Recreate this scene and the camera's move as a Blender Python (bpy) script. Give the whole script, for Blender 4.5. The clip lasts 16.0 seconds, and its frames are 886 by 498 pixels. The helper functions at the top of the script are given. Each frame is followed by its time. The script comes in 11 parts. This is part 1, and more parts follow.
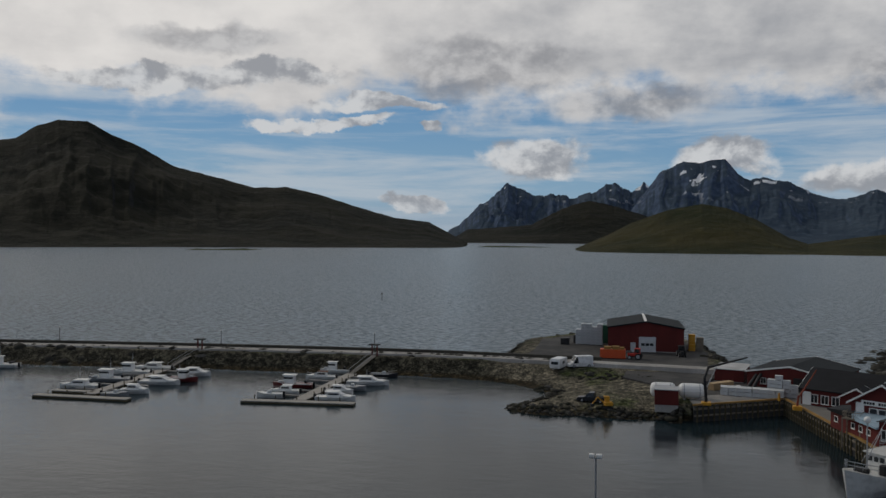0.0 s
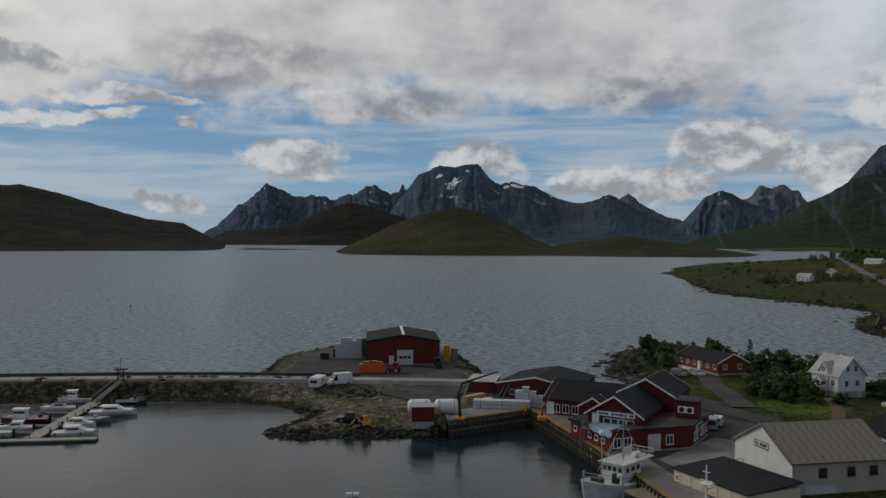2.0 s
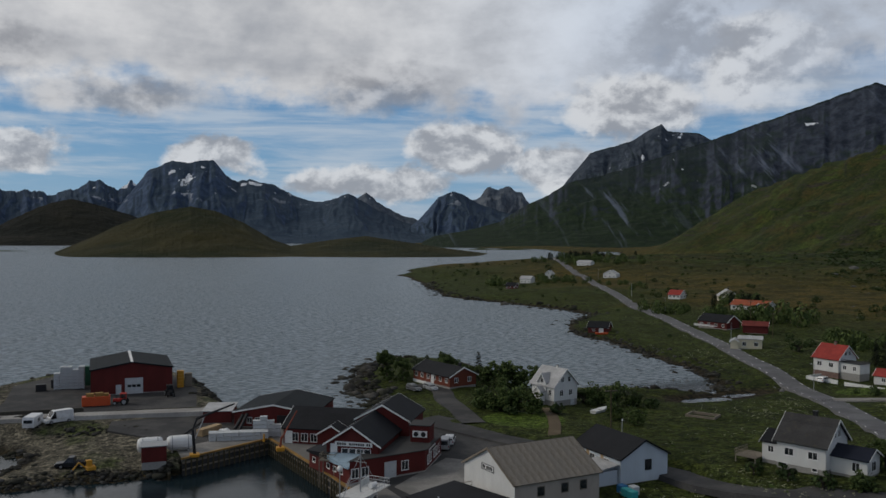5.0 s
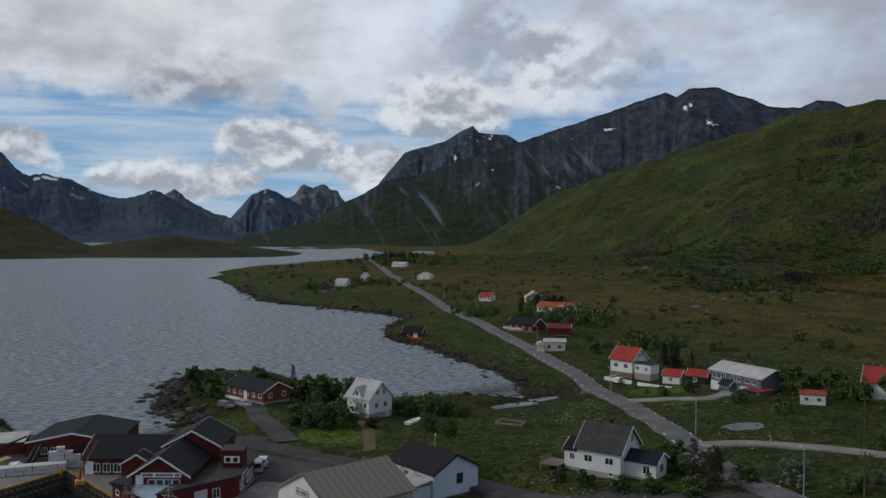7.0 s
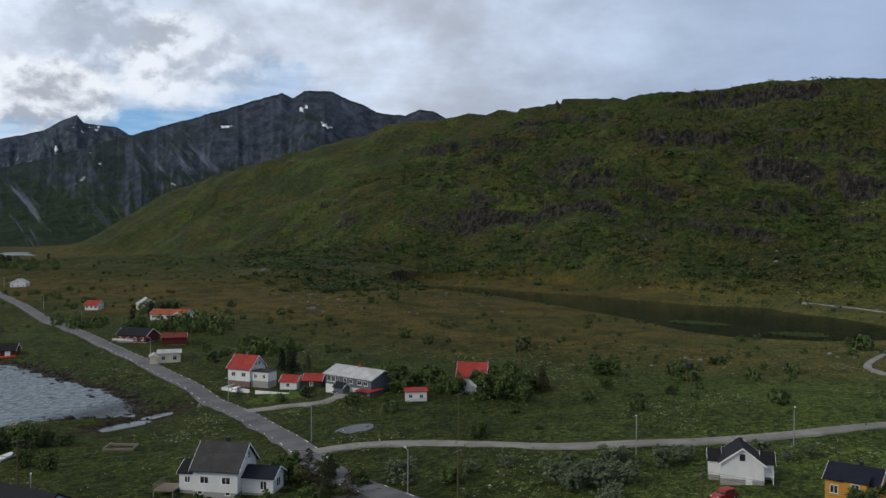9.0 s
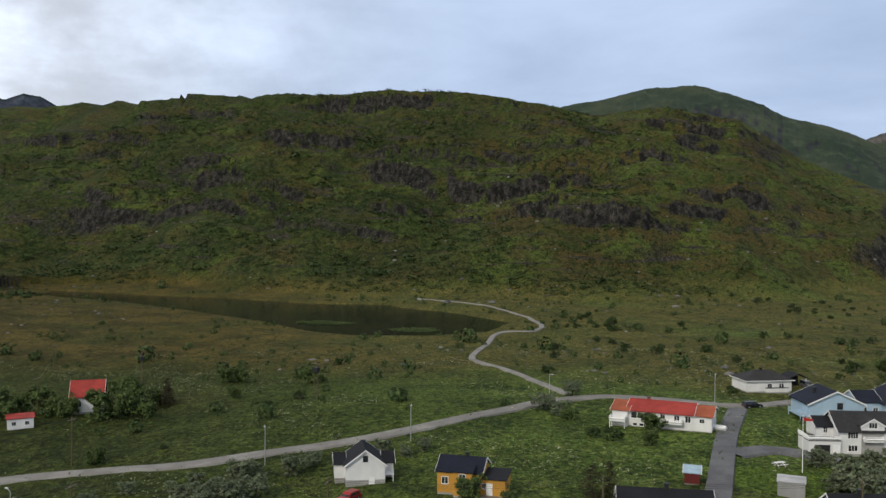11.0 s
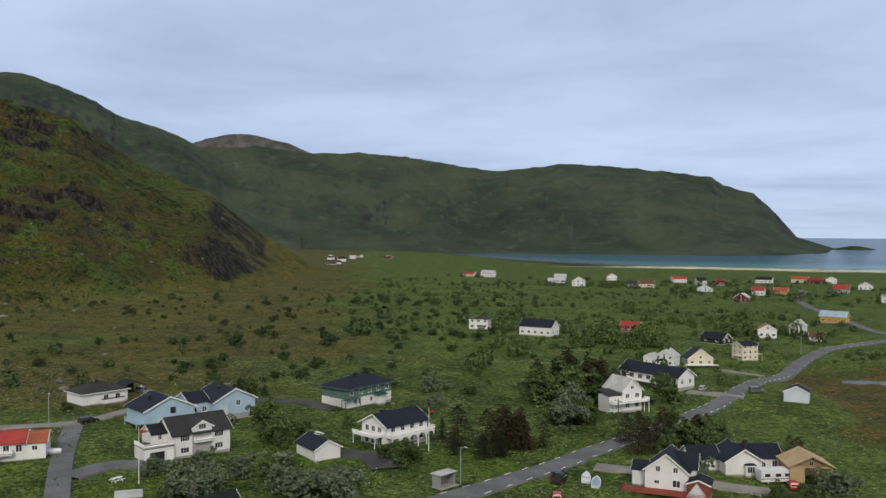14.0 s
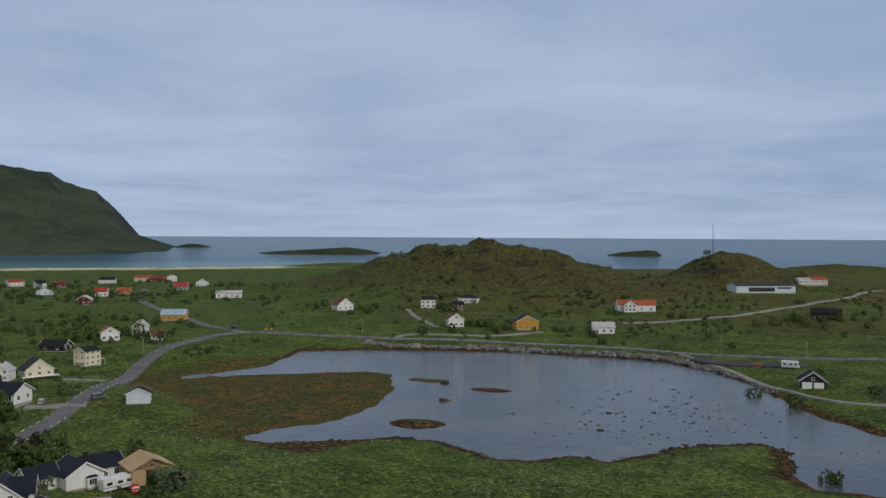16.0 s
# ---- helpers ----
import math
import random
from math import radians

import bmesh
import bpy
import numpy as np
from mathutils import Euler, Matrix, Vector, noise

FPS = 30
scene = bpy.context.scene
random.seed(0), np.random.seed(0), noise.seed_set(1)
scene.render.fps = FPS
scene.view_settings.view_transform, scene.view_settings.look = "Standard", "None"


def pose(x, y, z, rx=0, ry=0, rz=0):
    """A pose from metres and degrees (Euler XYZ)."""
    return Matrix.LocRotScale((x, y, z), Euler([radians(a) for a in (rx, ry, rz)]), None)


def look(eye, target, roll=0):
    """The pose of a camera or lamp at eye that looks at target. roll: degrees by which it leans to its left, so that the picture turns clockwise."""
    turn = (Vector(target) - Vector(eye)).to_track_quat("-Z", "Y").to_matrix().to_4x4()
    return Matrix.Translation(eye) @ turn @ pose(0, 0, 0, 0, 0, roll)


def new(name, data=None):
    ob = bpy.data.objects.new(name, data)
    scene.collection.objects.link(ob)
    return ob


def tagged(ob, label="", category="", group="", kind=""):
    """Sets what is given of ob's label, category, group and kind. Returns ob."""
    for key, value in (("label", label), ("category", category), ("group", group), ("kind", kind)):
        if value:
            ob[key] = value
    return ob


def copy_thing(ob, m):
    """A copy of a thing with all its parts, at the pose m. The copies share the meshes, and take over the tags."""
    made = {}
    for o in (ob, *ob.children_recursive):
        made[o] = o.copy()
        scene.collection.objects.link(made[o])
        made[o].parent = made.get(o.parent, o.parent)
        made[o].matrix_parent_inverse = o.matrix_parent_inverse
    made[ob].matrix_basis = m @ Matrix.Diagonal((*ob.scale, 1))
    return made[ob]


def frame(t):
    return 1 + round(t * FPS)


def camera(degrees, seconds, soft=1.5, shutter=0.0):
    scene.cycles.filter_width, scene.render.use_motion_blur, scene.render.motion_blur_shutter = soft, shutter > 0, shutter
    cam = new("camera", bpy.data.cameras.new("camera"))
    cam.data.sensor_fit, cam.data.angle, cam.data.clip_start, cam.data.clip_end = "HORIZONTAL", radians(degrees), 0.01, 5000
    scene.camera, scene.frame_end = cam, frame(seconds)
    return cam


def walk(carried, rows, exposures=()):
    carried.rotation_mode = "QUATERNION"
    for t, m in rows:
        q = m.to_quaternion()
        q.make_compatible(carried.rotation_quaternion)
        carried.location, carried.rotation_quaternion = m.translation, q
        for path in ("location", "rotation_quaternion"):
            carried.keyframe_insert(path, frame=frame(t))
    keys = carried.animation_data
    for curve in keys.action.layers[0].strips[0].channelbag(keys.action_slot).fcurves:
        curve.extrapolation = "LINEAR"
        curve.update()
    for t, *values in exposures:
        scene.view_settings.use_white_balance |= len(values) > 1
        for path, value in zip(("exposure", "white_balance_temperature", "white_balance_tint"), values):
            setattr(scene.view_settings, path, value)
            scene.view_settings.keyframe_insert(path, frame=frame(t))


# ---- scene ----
# Drone over a fishing harbour: it climbs from 31 to 55 m while it turns to the right.
cam = camera(54.28, 16.0)
# seconds, x, y, z, yaw, pitch, roll
PATH = [
    (0, -0.39, -0.51, 31.01, 17.01, -1.06, 0.33),
    (0.5, -0.32, 0.01, 31.90, 14.88, -1.05, 0.34),
    (1, -0.24, 0.56, 32.76, 10.25, -1.00, 0.34),
    (1.5, -0.12, 0.86, 33.63, 5.64, -0.96, 0.35),
    (2, -0.15, 0.74, 34.49, 1.26, -0.93, 0.34),
    (2.5, -0.20, 0.61, 35.40, -2.36, -0.93, 0.36),
    (3, -0.19, 0.61, 36.37, -5.26, -0.94, 0.39),
    (3.5, -0.10, 0.59, 37.32, -8.02, -0.95, 0.38),
    (6, 0.11, 0.34, 41.64, -21.41, -1.04, 0.34),
    (6.5, 0.14, 0.23, 42.57, -24.45, -1.07, 0.35),
    (7, 0.07, -0.03, 43.54, -28.07, -1.08, 0.37),
    (7.5, 0.09, -0.04, 44.33, -33.52, -1.08, 0.35),
    (8, 0.19, -0.13, 45.20, -40.06, -1.08, 0.37),
    (8.5, 0.26, -0.25, 45.96, -46.62, -1.08, 0.37),
    (9, 0.49, -0.33, 46.53, -52.96, -1.07, 0.35),
    (9.5, 0.62, -0.30, 47.24, -59.33, -1.09, 0.33),
    (12, 1.07, -0.34, 50.02, -88.61, -1.04, 0.39),
    (12.5, 0.78, -0.35, 50.61, -94.44, -1.02, 0.36),
    (13, 0.61, -0.29, 51.34, -101.08, -1.06, 0.28),
    (13.5, 0.39, -0.43, 52.01, -109.23, -1.07, 0.28),
    (14, 0.19, -0.40, 52.71, -119.34, -1.08, 0.27),
    (14.5, 0.17, -0.50, 53.47, -130.45, -1.02, 0.33),
    (15, -0.03, -0.41, 54.05, -141.79, -1.00, 0.29),
    (15.5, -0.42, -0.33, 54.69, -152.34, -1.04, 0.32),
    (16, -1.05, -0.24, 54.95, -160.93, -1.02, 0.29),
]
EXPOSURE = [(0.0, -0.54, 6500, 10), (3.5, -0.56, 6450, 10), (6.0, -0.34, 6200, 10), (7.0, -0.27, 6150, 10), (9.0, 0.07, 6150, 10), (9.5, 0.20, 6200, 10),
            (12.0, 0.62, 6500, 10), (13.0, 0.66, 6500, 10), (14.5, 0.28, 6400, 10), (16.0, 0.03, 6300, 10)]


def aim(x, y, z, yaw, pitch, roll):
    return pose(x, y, z, 0, 0, yaw) @ pose(0, 0, 0, 90 + pitch, 0, 0) @ pose(0, 0, 0, 0, 0, roll)


walk(cam, [(t, aim(x, y, z, yaw, pitch, roll)) for t, x, y, z, yaw, pitch, roll in PATH], EXPOSURE)

# ---- world, sun ----
SUN_AZ, SUN_EL = 295.0, 36.0          # degrees clockwise from +y, above the horizon


def make_world():
    world = bpy.data.worlds.new("sky")
    scene.world = world
    world.use_nodes = True
    nt = world.node_tree
    nt.nodes.clear()
    N, L = nt.nodes.new, nt.links.new

    def math_node(op, a, b=None, c=None, clamp=False):
        n = N("ShaderNodeMath")
        n.operation, n.use_clamp = op, clamp
        for i, v in enumerate((a, b, c)):
            if v is None:
                continue
            if isinstance(v, (int, float)):
                n.inputs[i].default_value = v
            else:
                L(v, n.inputs[i])
        return n.outputs[0]

    def ramp(v, lo, hi, to0=0.0, to1=1.0):
        n = N("ShaderNodeMapRange")
        n.interpolation_type = "SMOOTHSTEP"
        L(v, n.inputs[0])
        for i, q in enumerate((lo, hi, to0, to1)):
            n.inputs[1 + i].default_value = q
        return n.outputs[0]

    def mix(f, a, b):
        n = N("ShaderNodeMix")
        n.data_type = "RGBA"
        for sock, v in ((n.inputs[0], f), (n.inputs[6], a), (n.inputs[7], b)):
            if isinstance(v, (int, float)):
                sock.default_value = v
            elif isinstance(v, tuple):
                sock.default_value = (*v, 1)
            else:
                L(v, sock)
        return n.outputs[2]

    def noise_node(vec, scale, detail, rough, dist=0.0):
        n = N("ShaderNodeTexNoise")
        L(vec, n.inputs["Vector"])
        n.inputs["Scale"].default_value, n.inputs["Detail"].default_value = scale, detail
        n.inputs["Roughness"].default_value, n.inputs["Distortion"].default_value = rough, dist
        return n.outputs["Fac"]

    tc = N("ShaderNodeTexCoord")
    sep = N("ShaderNodeSeparateXYZ")
    L(tc.outputs["Generated"], sep.inputs[0])
    x, y, z = sep.outputs
    up = math_node("MAXIMUM", z, 0.0)
    sky = N("ShaderNodeTexSky")
    sky.sky_type, sky.sun_disc = "NISHITA", False
    sky.sun_elevation, sky.sun_rotation = radians(SUN_EL), radians(SUN_AZ)
    sky.air_density, sky.dust_density, sky.ozone_density = 1.2, 0.0, 4.0
    blue = N("ShaderNodeVectorMath")
    blue.operation = "SCALE"
    L(sky.outputs[0], blue.inputs[0])
    blue.inputs[3].default_value = 0.075
    clear = mix(0.75, blue.outputs[0], mix(ramp(up, 0.0, 0.25), (0.27, 0.50, 0.76), (0.085, 0.29, 0.62)))
    # the cloud sheet lies on a plane above the place: the way divided by its height
    inv = math_node("DIVIDE", 1.0, math_node("ADD", up, 0.07))
    flat = N("ShaderNodeCombineXYZ")
    L(math_node("MULTIPLY", x, inv), flat.inputs[0])
    L(math_node("MULTIPLY", y, inv), flat.inputs[1])
    flat.inputs[2].default_value = 3.7
    # overcast in the east and south, broken in the north
    turn = math_node("ADD", math_node("MULTIPLY", x, 0.85), math_node("MULTIPLY", y, -0.62))
    open_sky = ramp(turn, 0.20, -0.12)

    def shifted(loc, scale):
        n = N("ShaderNodeMapping")
        n.inputs["Scale"].default_value = scale
        n.inputs["Location"].default_value = loc
        L(tc.outputs["Generated"], n.inputs[0])
        return n.outputs[0]

    # bearing and elevation in degrees, ruffled so that the clouds fray
    bearing = math_node("MULTIPLY", math_node("ARCTAN2", x, y), 57.3)
    height = math_node("MULTIPLY", z, 57.3)
    ruffle = noise_node(shifted((0.3, 0.1, 0.2), (1, 1, 1.5)), 11.0, 9, 0.56)
    ruffle_b = noise_node(shifted((2.3, 1.1, 0.7), (1, 1, 1.5)), 11.0, 9, 0.56)
    heap = noise_node(shifted((0.31, 0.12, 0.40), (1, 1, 1.4)), 17.0, 9, 0.58, 0.2)
    heap_up = noise_node(shifted((0.305, 0.115, 0.414), (1, 1, 1.4)), 17.0, 9, 0.58, 0.2)
    u = math_node("ADD", bearing, math_node("MULTIPLY", math_node("SUBTRACT", ruffle, 0.5), 9.0))
    v = math_node("ADD", height, math_node("MULTIPLY", math_node("SUBTRACT", ruffle_b, 0.5), 4.2))

    def clouds(some):
        """The depth inside a group of clouds: bearing, elevation, half width, half height."""
        best = None
        for cu, cv, ru, rv in some:
            a = math_node("MULTIPLY", math_node("SUBTRACT", u, cu), 1 / ru)
            b = math_node("MULTIPLY", math_node("SUBTRACT", v, cv), 1 / rv)
            d = math_node("SUBTRACT", 1.0, math_node("ADD", math_node("MULTIPLY", a, a), math_node("MULTIPLY", b, b)))
            best = d if best is None else math_node("MAXIMUM", best, d)
        return math_node("ADD", best, math_node("MULTIPLY", math_node("SUBTRACT", heap, 0.5), 1.1))

    light = noise_node(flat.outputs[0], 0.7, 7, 0.55, 0.3)
    broad = noise_node(flat.outputs[0], 0.20, 4, 0.5)
    tone = math_node("ADD", math_node("MULTIPLY", light, 0.7), math_node("MULTIPLY", broad, 0.5))
    lit = math_node("SUBTRACT", heap, heap_up)
    # thin streaks of high cloud in the blue
    veil = ramp(noise_node(shifted((0.7, 0.2, 0.1), (1, 1, 9.0)), 4.0, 8, 0.60, 0.3), 0.40, 0.66)
    low_sky = mix(math_node("MULTIPLY", veil, 0.72), clear, (0.66, 0.73, 0.80))
    # the high white sheet
    edge = math_node("ADD", height, math_node("MULTIPLY", math_node("SUBTRACT", ruffle, 0.5), 12.0))
    sheet_mask = math_node("MAXIMUM", ramp(edge, 6.9, 10.2), ramp(turn, -0.02, 0.24))
    north = mix(ramp(math_node("ADD", tone, math_node("MULTIPLY", math_node("SUBTRACT", ruffle_b, 0.5), 0.75)), 0.34, 0.86), (0.44, 0.46, 0.50), mix(ramp(turn, -0.50, 0.0), (0.92, 0.91, 0.90), (0.78, 0.87, 1.0)))
    south = mix(ramp(tone, 0.35, 0.85), (0.27, 0.35, 0.49), (0.42, 0.51, 0.67))
    over = math_node("MULTIPLY", math_node("MAXIMUM", ramp(turn, 0.12, 0.80), ramp(y, -0.35, -0.75)), ramp(up, 0.7, 0.4))
    sheet_col = mix(over, north, south)
    # brighter towards the veiled sun
    a, e = radians(SUN_AZ), radians(SUN_EL)
    facing = math_node("ADD", math_node("MULTIPLY", x, math.sin(a) * math.cos(e)), math_node("ADD", math_node("MULTIPLY", y, math.cos(a) * math.cos(e)), math_node("MULTIPLY", z, math.sin(e))))
    sheet_col = mix(ramp(facing, 0.45, 0.95, 0.0, 0.45), sheet_col, (1.35, 1.28, 1.20))
    # unseen overhead part of the sheet, greyed to lessen the light on the land
    sheet_col = mix(ramp(up, 0.40, 0.65), sheet_col, (0.37, 0.38, 0.40))
    col = mix(sheet_mask, low_sky, sheet_col)
    # a grey bank below the sheet, then heaps of cumulus over the mountains
    bank = clouds([(-14.5, 10.6, 7.5, 2.0), (-5.0, 8.4, 6.5, 1.5), (12.0, 9.4, 5.5, 2.0), (33.0, 11.5, 9.0, 4.6), (-31.0, 12.2, 6.0, 1.2)])
    bank_col = mix(ramp(math_node("ADD", math_node("MULTIPLY", lit, 0.9), ruffle), 0.34, 0.66), mix(ramp(turn, -0.50, 0.0), (0.33, 0.34, 0.37), (0.36, 0.40, 0.47)), mix(ramp(turn, -0.50, 0.0), (0.72, 0.72, 0.73), (0.66, 0.73, 0.84)))
    col = mix(math_node("MULTIPLY", math_node("MULTIPLY", ramp(bank, -0.15, 0.85), 0.80), open_sky), col, bank_col)
    cumulus = clouds([(-10.8, 4.8, 4.0, 1.6), (-17.8, 6.6, 1.3, 0.5), (1.2, 4.7, 4.2, 1.1), (11.5, 3.2, 5.5, 1.5), (17.8, 5.2, 4.2, 2.3), (23.5, 4.2, 3.6, 1.6),
                      (28.0, 8.0, 5.0, 2.6), (-18.5, 1.7, 2.4, 0.6), (-21.5, 8.4, 4.5, 0.55), (-36.0, 9.4, 7.0, 0.9), (-28.0, 10.0, 6.0, 0.8), (-26.0, 7.2, 5.0, 0.5), (36.5, 10.5, 5.5, 3.0)])
    heap_col = mix(ramp(math_node("ADD", math_node("MULTIPLY", lit, 1.6), ruffle_b), 0.28, 0.66), (0.41, 0.43, 0.47), (0.86, 0.87, 0.88))
    col = mix(math_node("MULTIPLY", math_node("MULTIPLY", ramp(cumulus, -0.05, 0.55), 0.93), open_sky), col, heap_col)
    col = mix(math_node("MULTIPLY", ramp(up, 0.05, 0.0), 0.45), col, (0.42, 0.51, 0.62))
    col = mix(ramp(z, -0.03, -0.10), col, (0.05, 0.06, 0.07))
    bg, out = N("ShaderNodeBackground"), N("ShaderNodeOutputWorld")
    L(col, bg.inputs[0])
    L(bg.outputs[0], out.inputs[0])


make_world()
sun = new("sun", bpy.data.lights.new("sun", "SUN"))
sun.data.energy, sun.data.angle, sun.data.color = 1.35, radians(12), (1.0, 0.92, 0.80)
a, e = radians(SUN_AZ), radians(SUN_EL)
sun.matrix_world = look((0, 0, 200), (-math.sin(a) * math.cos(e), -math.cos(a) * math.cos(e), 200 - math.sin(e)))

# ---- materials ----
def material(name, rough=0.8, metal=0.0, spec=0.3):
    m = bpy.data.materials.new(name)
    m.use_nodes = True
    nt = m.node_tree
    b = nt.nodes["Principled BSDF"]
    b.inputs["Roughness"].default_value, b.inputs["Metallic"].default_value = rough, metal
    b.inputs["Specular IOR Level"].default_value = spec
    return m, nt, b


def noise_of(nt, scale, detail=5, rough=0.55, stretch=None, coord="Object", warp=0.0):
    """The Fac socket of a noise in metres."""
    t = nt.nodes.new("ShaderNodeTexCoord")
    n = nt.nodes.new("ShaderNodeTexNoise")
    n.inputs["Scale"].default_value, n.inputs["Detail"].default_value = scale, detail
    n.inputs["Roughness"].default_value, n.inputs["Distortion"].default_value = rough, warp
    src = t.outputs[coord]
    if stretch:
        mp = nt.nodes.new("ShaderNodeMapping")
        mp.inputs["Scale"].default_value = stretch
        nt.links.new(src, mp.inputs[0])
        src = mp.outputs[0]
    nt.links.new(src, n.inputs["Vector"])
    return n.outputs["Fac"]


def span(nt, v, lo, hi, to0=0.0, to1=1.0):
    n = nt.nodes.new("ShaderNodeMapRange")
    n.interpolation_type = "SMOOTHSTEP"
    nt.links.new(v, n.inputs[0])
    for i, q in enumerate((lo, hi, to0, to1)):
        n.inputs[1 + i].default_value = q
    return n.outputs[0]


def blend(nt, f, a, b, mode="MIX"):
    n = nt.nodes.new("ShaderNodeMix")
    n.data_type, n.blend_type = "RGBA", mode
    for sock, v in ((n.inputs[0], f), (n.inputs[6], a), (n.inputs[7], b)):
        if isinstance(v, (int, float)):
            sock.default_value = v
        elif isinstance(v, tuple):
            sock.default_value = (*v, 1)
        else:
            nt.links.new(v, sock)
    return n.outputs[2]


def calc(nt, op, a, b=0.0):
    n = nt.nodes.new("ShaderNodeMath")
    n.operation = op
    for i, v in enumerate((a, b)):
        if isinstance(v, (int, float)):
            n.inputs[i].default_value = v
        else:
            nt.links.new(v, n.inputs[i])
    return n.outputs[0]


def bump(nt, b, height, strength, dist):
    n = nt.nodes.new("ShaderNodeBump")
    n.inputs["Strength"].default_value, n.inputs["Distance"].default_value = strength, dist
    nt.links.new(height, n.inputs["Height"])
    nt.links.new(n.outputs[0], b.inputs["Normal"])


def plain(name, col, rough=0.7, metal=0.0, spec=0.3, grain=0.15, scale=3.0, coord="Object"):
    """A painted or bare surface with broad stains and fine grain."""
    m, nt, b = material(name, rough, metal, spec)
    big = span(nt, noise_of(nt, scale * 0.25, 4, coord=coord), 0.35, 0.7)
    fine = span(nt, noise_of(nt, scale * 4, 3, coord=coord), 0.3, 0.7)
    dark = tuple(c * (1 - grain * 2) for c in col)
    c1 = blend(nt, big, dark, col)
    c2 = blend(nt, fine, tuple(c * (1 - grain) for c in col), tuple(min(1, c * (1 + grain * 0.6)) for c in col))
    nt.links.new(blend(nt, 0.5, c1, c2), b.inputs["Base Color"])
    return m

# ---- shape of the land ----
# Shore lines, x to the east and y to the north of the drone's place.
BREAKWATER = [(-44, 177), (-65, 176), (-111, 170), (-157, 160.5), (-420, 112), (-420, 128), (-165, 178),
              (-115, 187), (-65, 192), (-55, 196), (-48, 208), (-48, 231), (-39, 245), (-35, 259), (-18, 262), (-2, 243), (4, 205),
              (12, 200), (22, 193), (34, 191), (41, 196), (39, 217), (40, 229), (47, 251), (60, 270), (80, 262), (84, 236), (80, 208)]
BAY = [(93, 206), (112, 202), (120, 195), (126, 190), (133, 199), (141, 230), (143, 250), (146, 282), (147, 303), (148, 330), (156, 351),
       (188, 393), (187, 421), (173, 471), (160, 496), (153, 532), (174, 669), (187, 803), (235, 955), (420, 1150),
       (700, 1500), (900, 2150), (760, 2440), (900, 4950), (4950, 4950), (4950, -1800), (2600, -1500), (1900, -1080)]
BEACH = [(1120, -880), (1040, -1000), (770, -1200), (520, -1350), (300, -1390), (100, -1420), (-350, -1500), (-420, -700), (-200, -310)]
LAGOON_FAR = [(-39, -261), (-28, -276), (-17, -303), (-5, -338), (12, -367), (29, -385), (49, -390), (102, -392), (154, -380),
              (190, -357), (182, -310), (200, -277), (198, -274), (186, -286), (150, -311), (130, -314), (113, -281),
              (109, -251), (110, -228), (120, -213), (127, -200)]
LAGOON_NEAR = [(114, -198), (99, -207), (86, -215), (70, -214), (56, -204), (45, -205), (39, -213), (29, -211), (19, -221), (13, -232),
               (-7, -243), (-13, -236), (-13, -214), (-12, -208), (-17, -201), (-30, -200), (-80, -140), (-70, 58), (10, 62)]
QUAY = [(27, 95), (19.7, 131), (12.6, 158), (-2, 147.5), (-17, 147), (-30, 145), (-34, 150), (-29, 163), (-32, 169)]
SHORE = np.array(BREAKWATER + BAY + BEACH + LAGOON_FAR + LAGOON_NEAR + QUAY, float)
LAKE = np.array([(561, 420), (511, 400), (487, 322), (449, 257), (400, 183), (364, 142), (355, 119), (362, 88), (384, 66), (430, 62),
                 (474, 100), (495, 136), (514, 149), (508, 200), (530, 262), (540, 332)], float)
PONDS = [(135, 123.5, 4.6, 2.6, 5.0), (-1, -520, 9, 4, 4.2)]
POOLS = [(119, 183.5, 6.5, 2.4), (131, 187.5, 6.0, 2.2), (126, 196, 4, 2.5)]
ISLETS = [(110, -303, 9, 5), (82, -292, 8, 4), (87, -233, 8, 6), (91, -269, 2.6, 2)]


def inside(px, py, ring):
    hit = np.zeros(px.shape, bool)
    for (x0, y0), (x1, y1) in zip(ring, np.roll(ring, -1, 0)):
        if y0 != y1:
            hit ^= ((y0 > py) != (y1 > py)) & (px < (x1 - x0) * (py - y0) / (y1 - y0) + x0)
    return hit


def to_edge(px, py, ring):
    """Signed distance to a ring: positive inside."""
    best = np.full(px.shape, 1e9)
    for (x0, y0), (x1, y1) in zip(ring, np.roll(ring, -1, 0)):
        dx, dy = x1 - x0, y1 - y0
        k = np.clip(((px - x0) * dx + (py - y0) * dy) / max(dx * dx + dy * dy, 1e-9), 0, 1)
        best = np.minimum(best, (px - x0 - k * dx) ** 2 + (py - y0 - k * dy) ** 2)
    return np.where(inside(px, py, ring), 1, -1) * np.sqrt(best)


def to_line(px, py, line):
    best = np.full(np.shape(px), 1e9)
    for (x0, y0), (x1, y1) in zip(line[:-1], line[1:]):
        dx, dy = x1 - x0, y1 - y0
        k = np.clip(((px - x0) * dx + (py - y0) * dy) / max(dx * dx + dy * dy, 1e-9), 0, 1)
        best = np.minimum(best, (px - x0 - k * dx) ** 2 + (py - y0 - k * dy) ** 2)
    return np.sqrt(best)


TURNS = np.linspace(0, 2 * np.pi, 4096, endpoint=False)
COS, SIN = np.cos(TURNS).astype(np.float32), np.sin(TURNS).astype(np.float32)


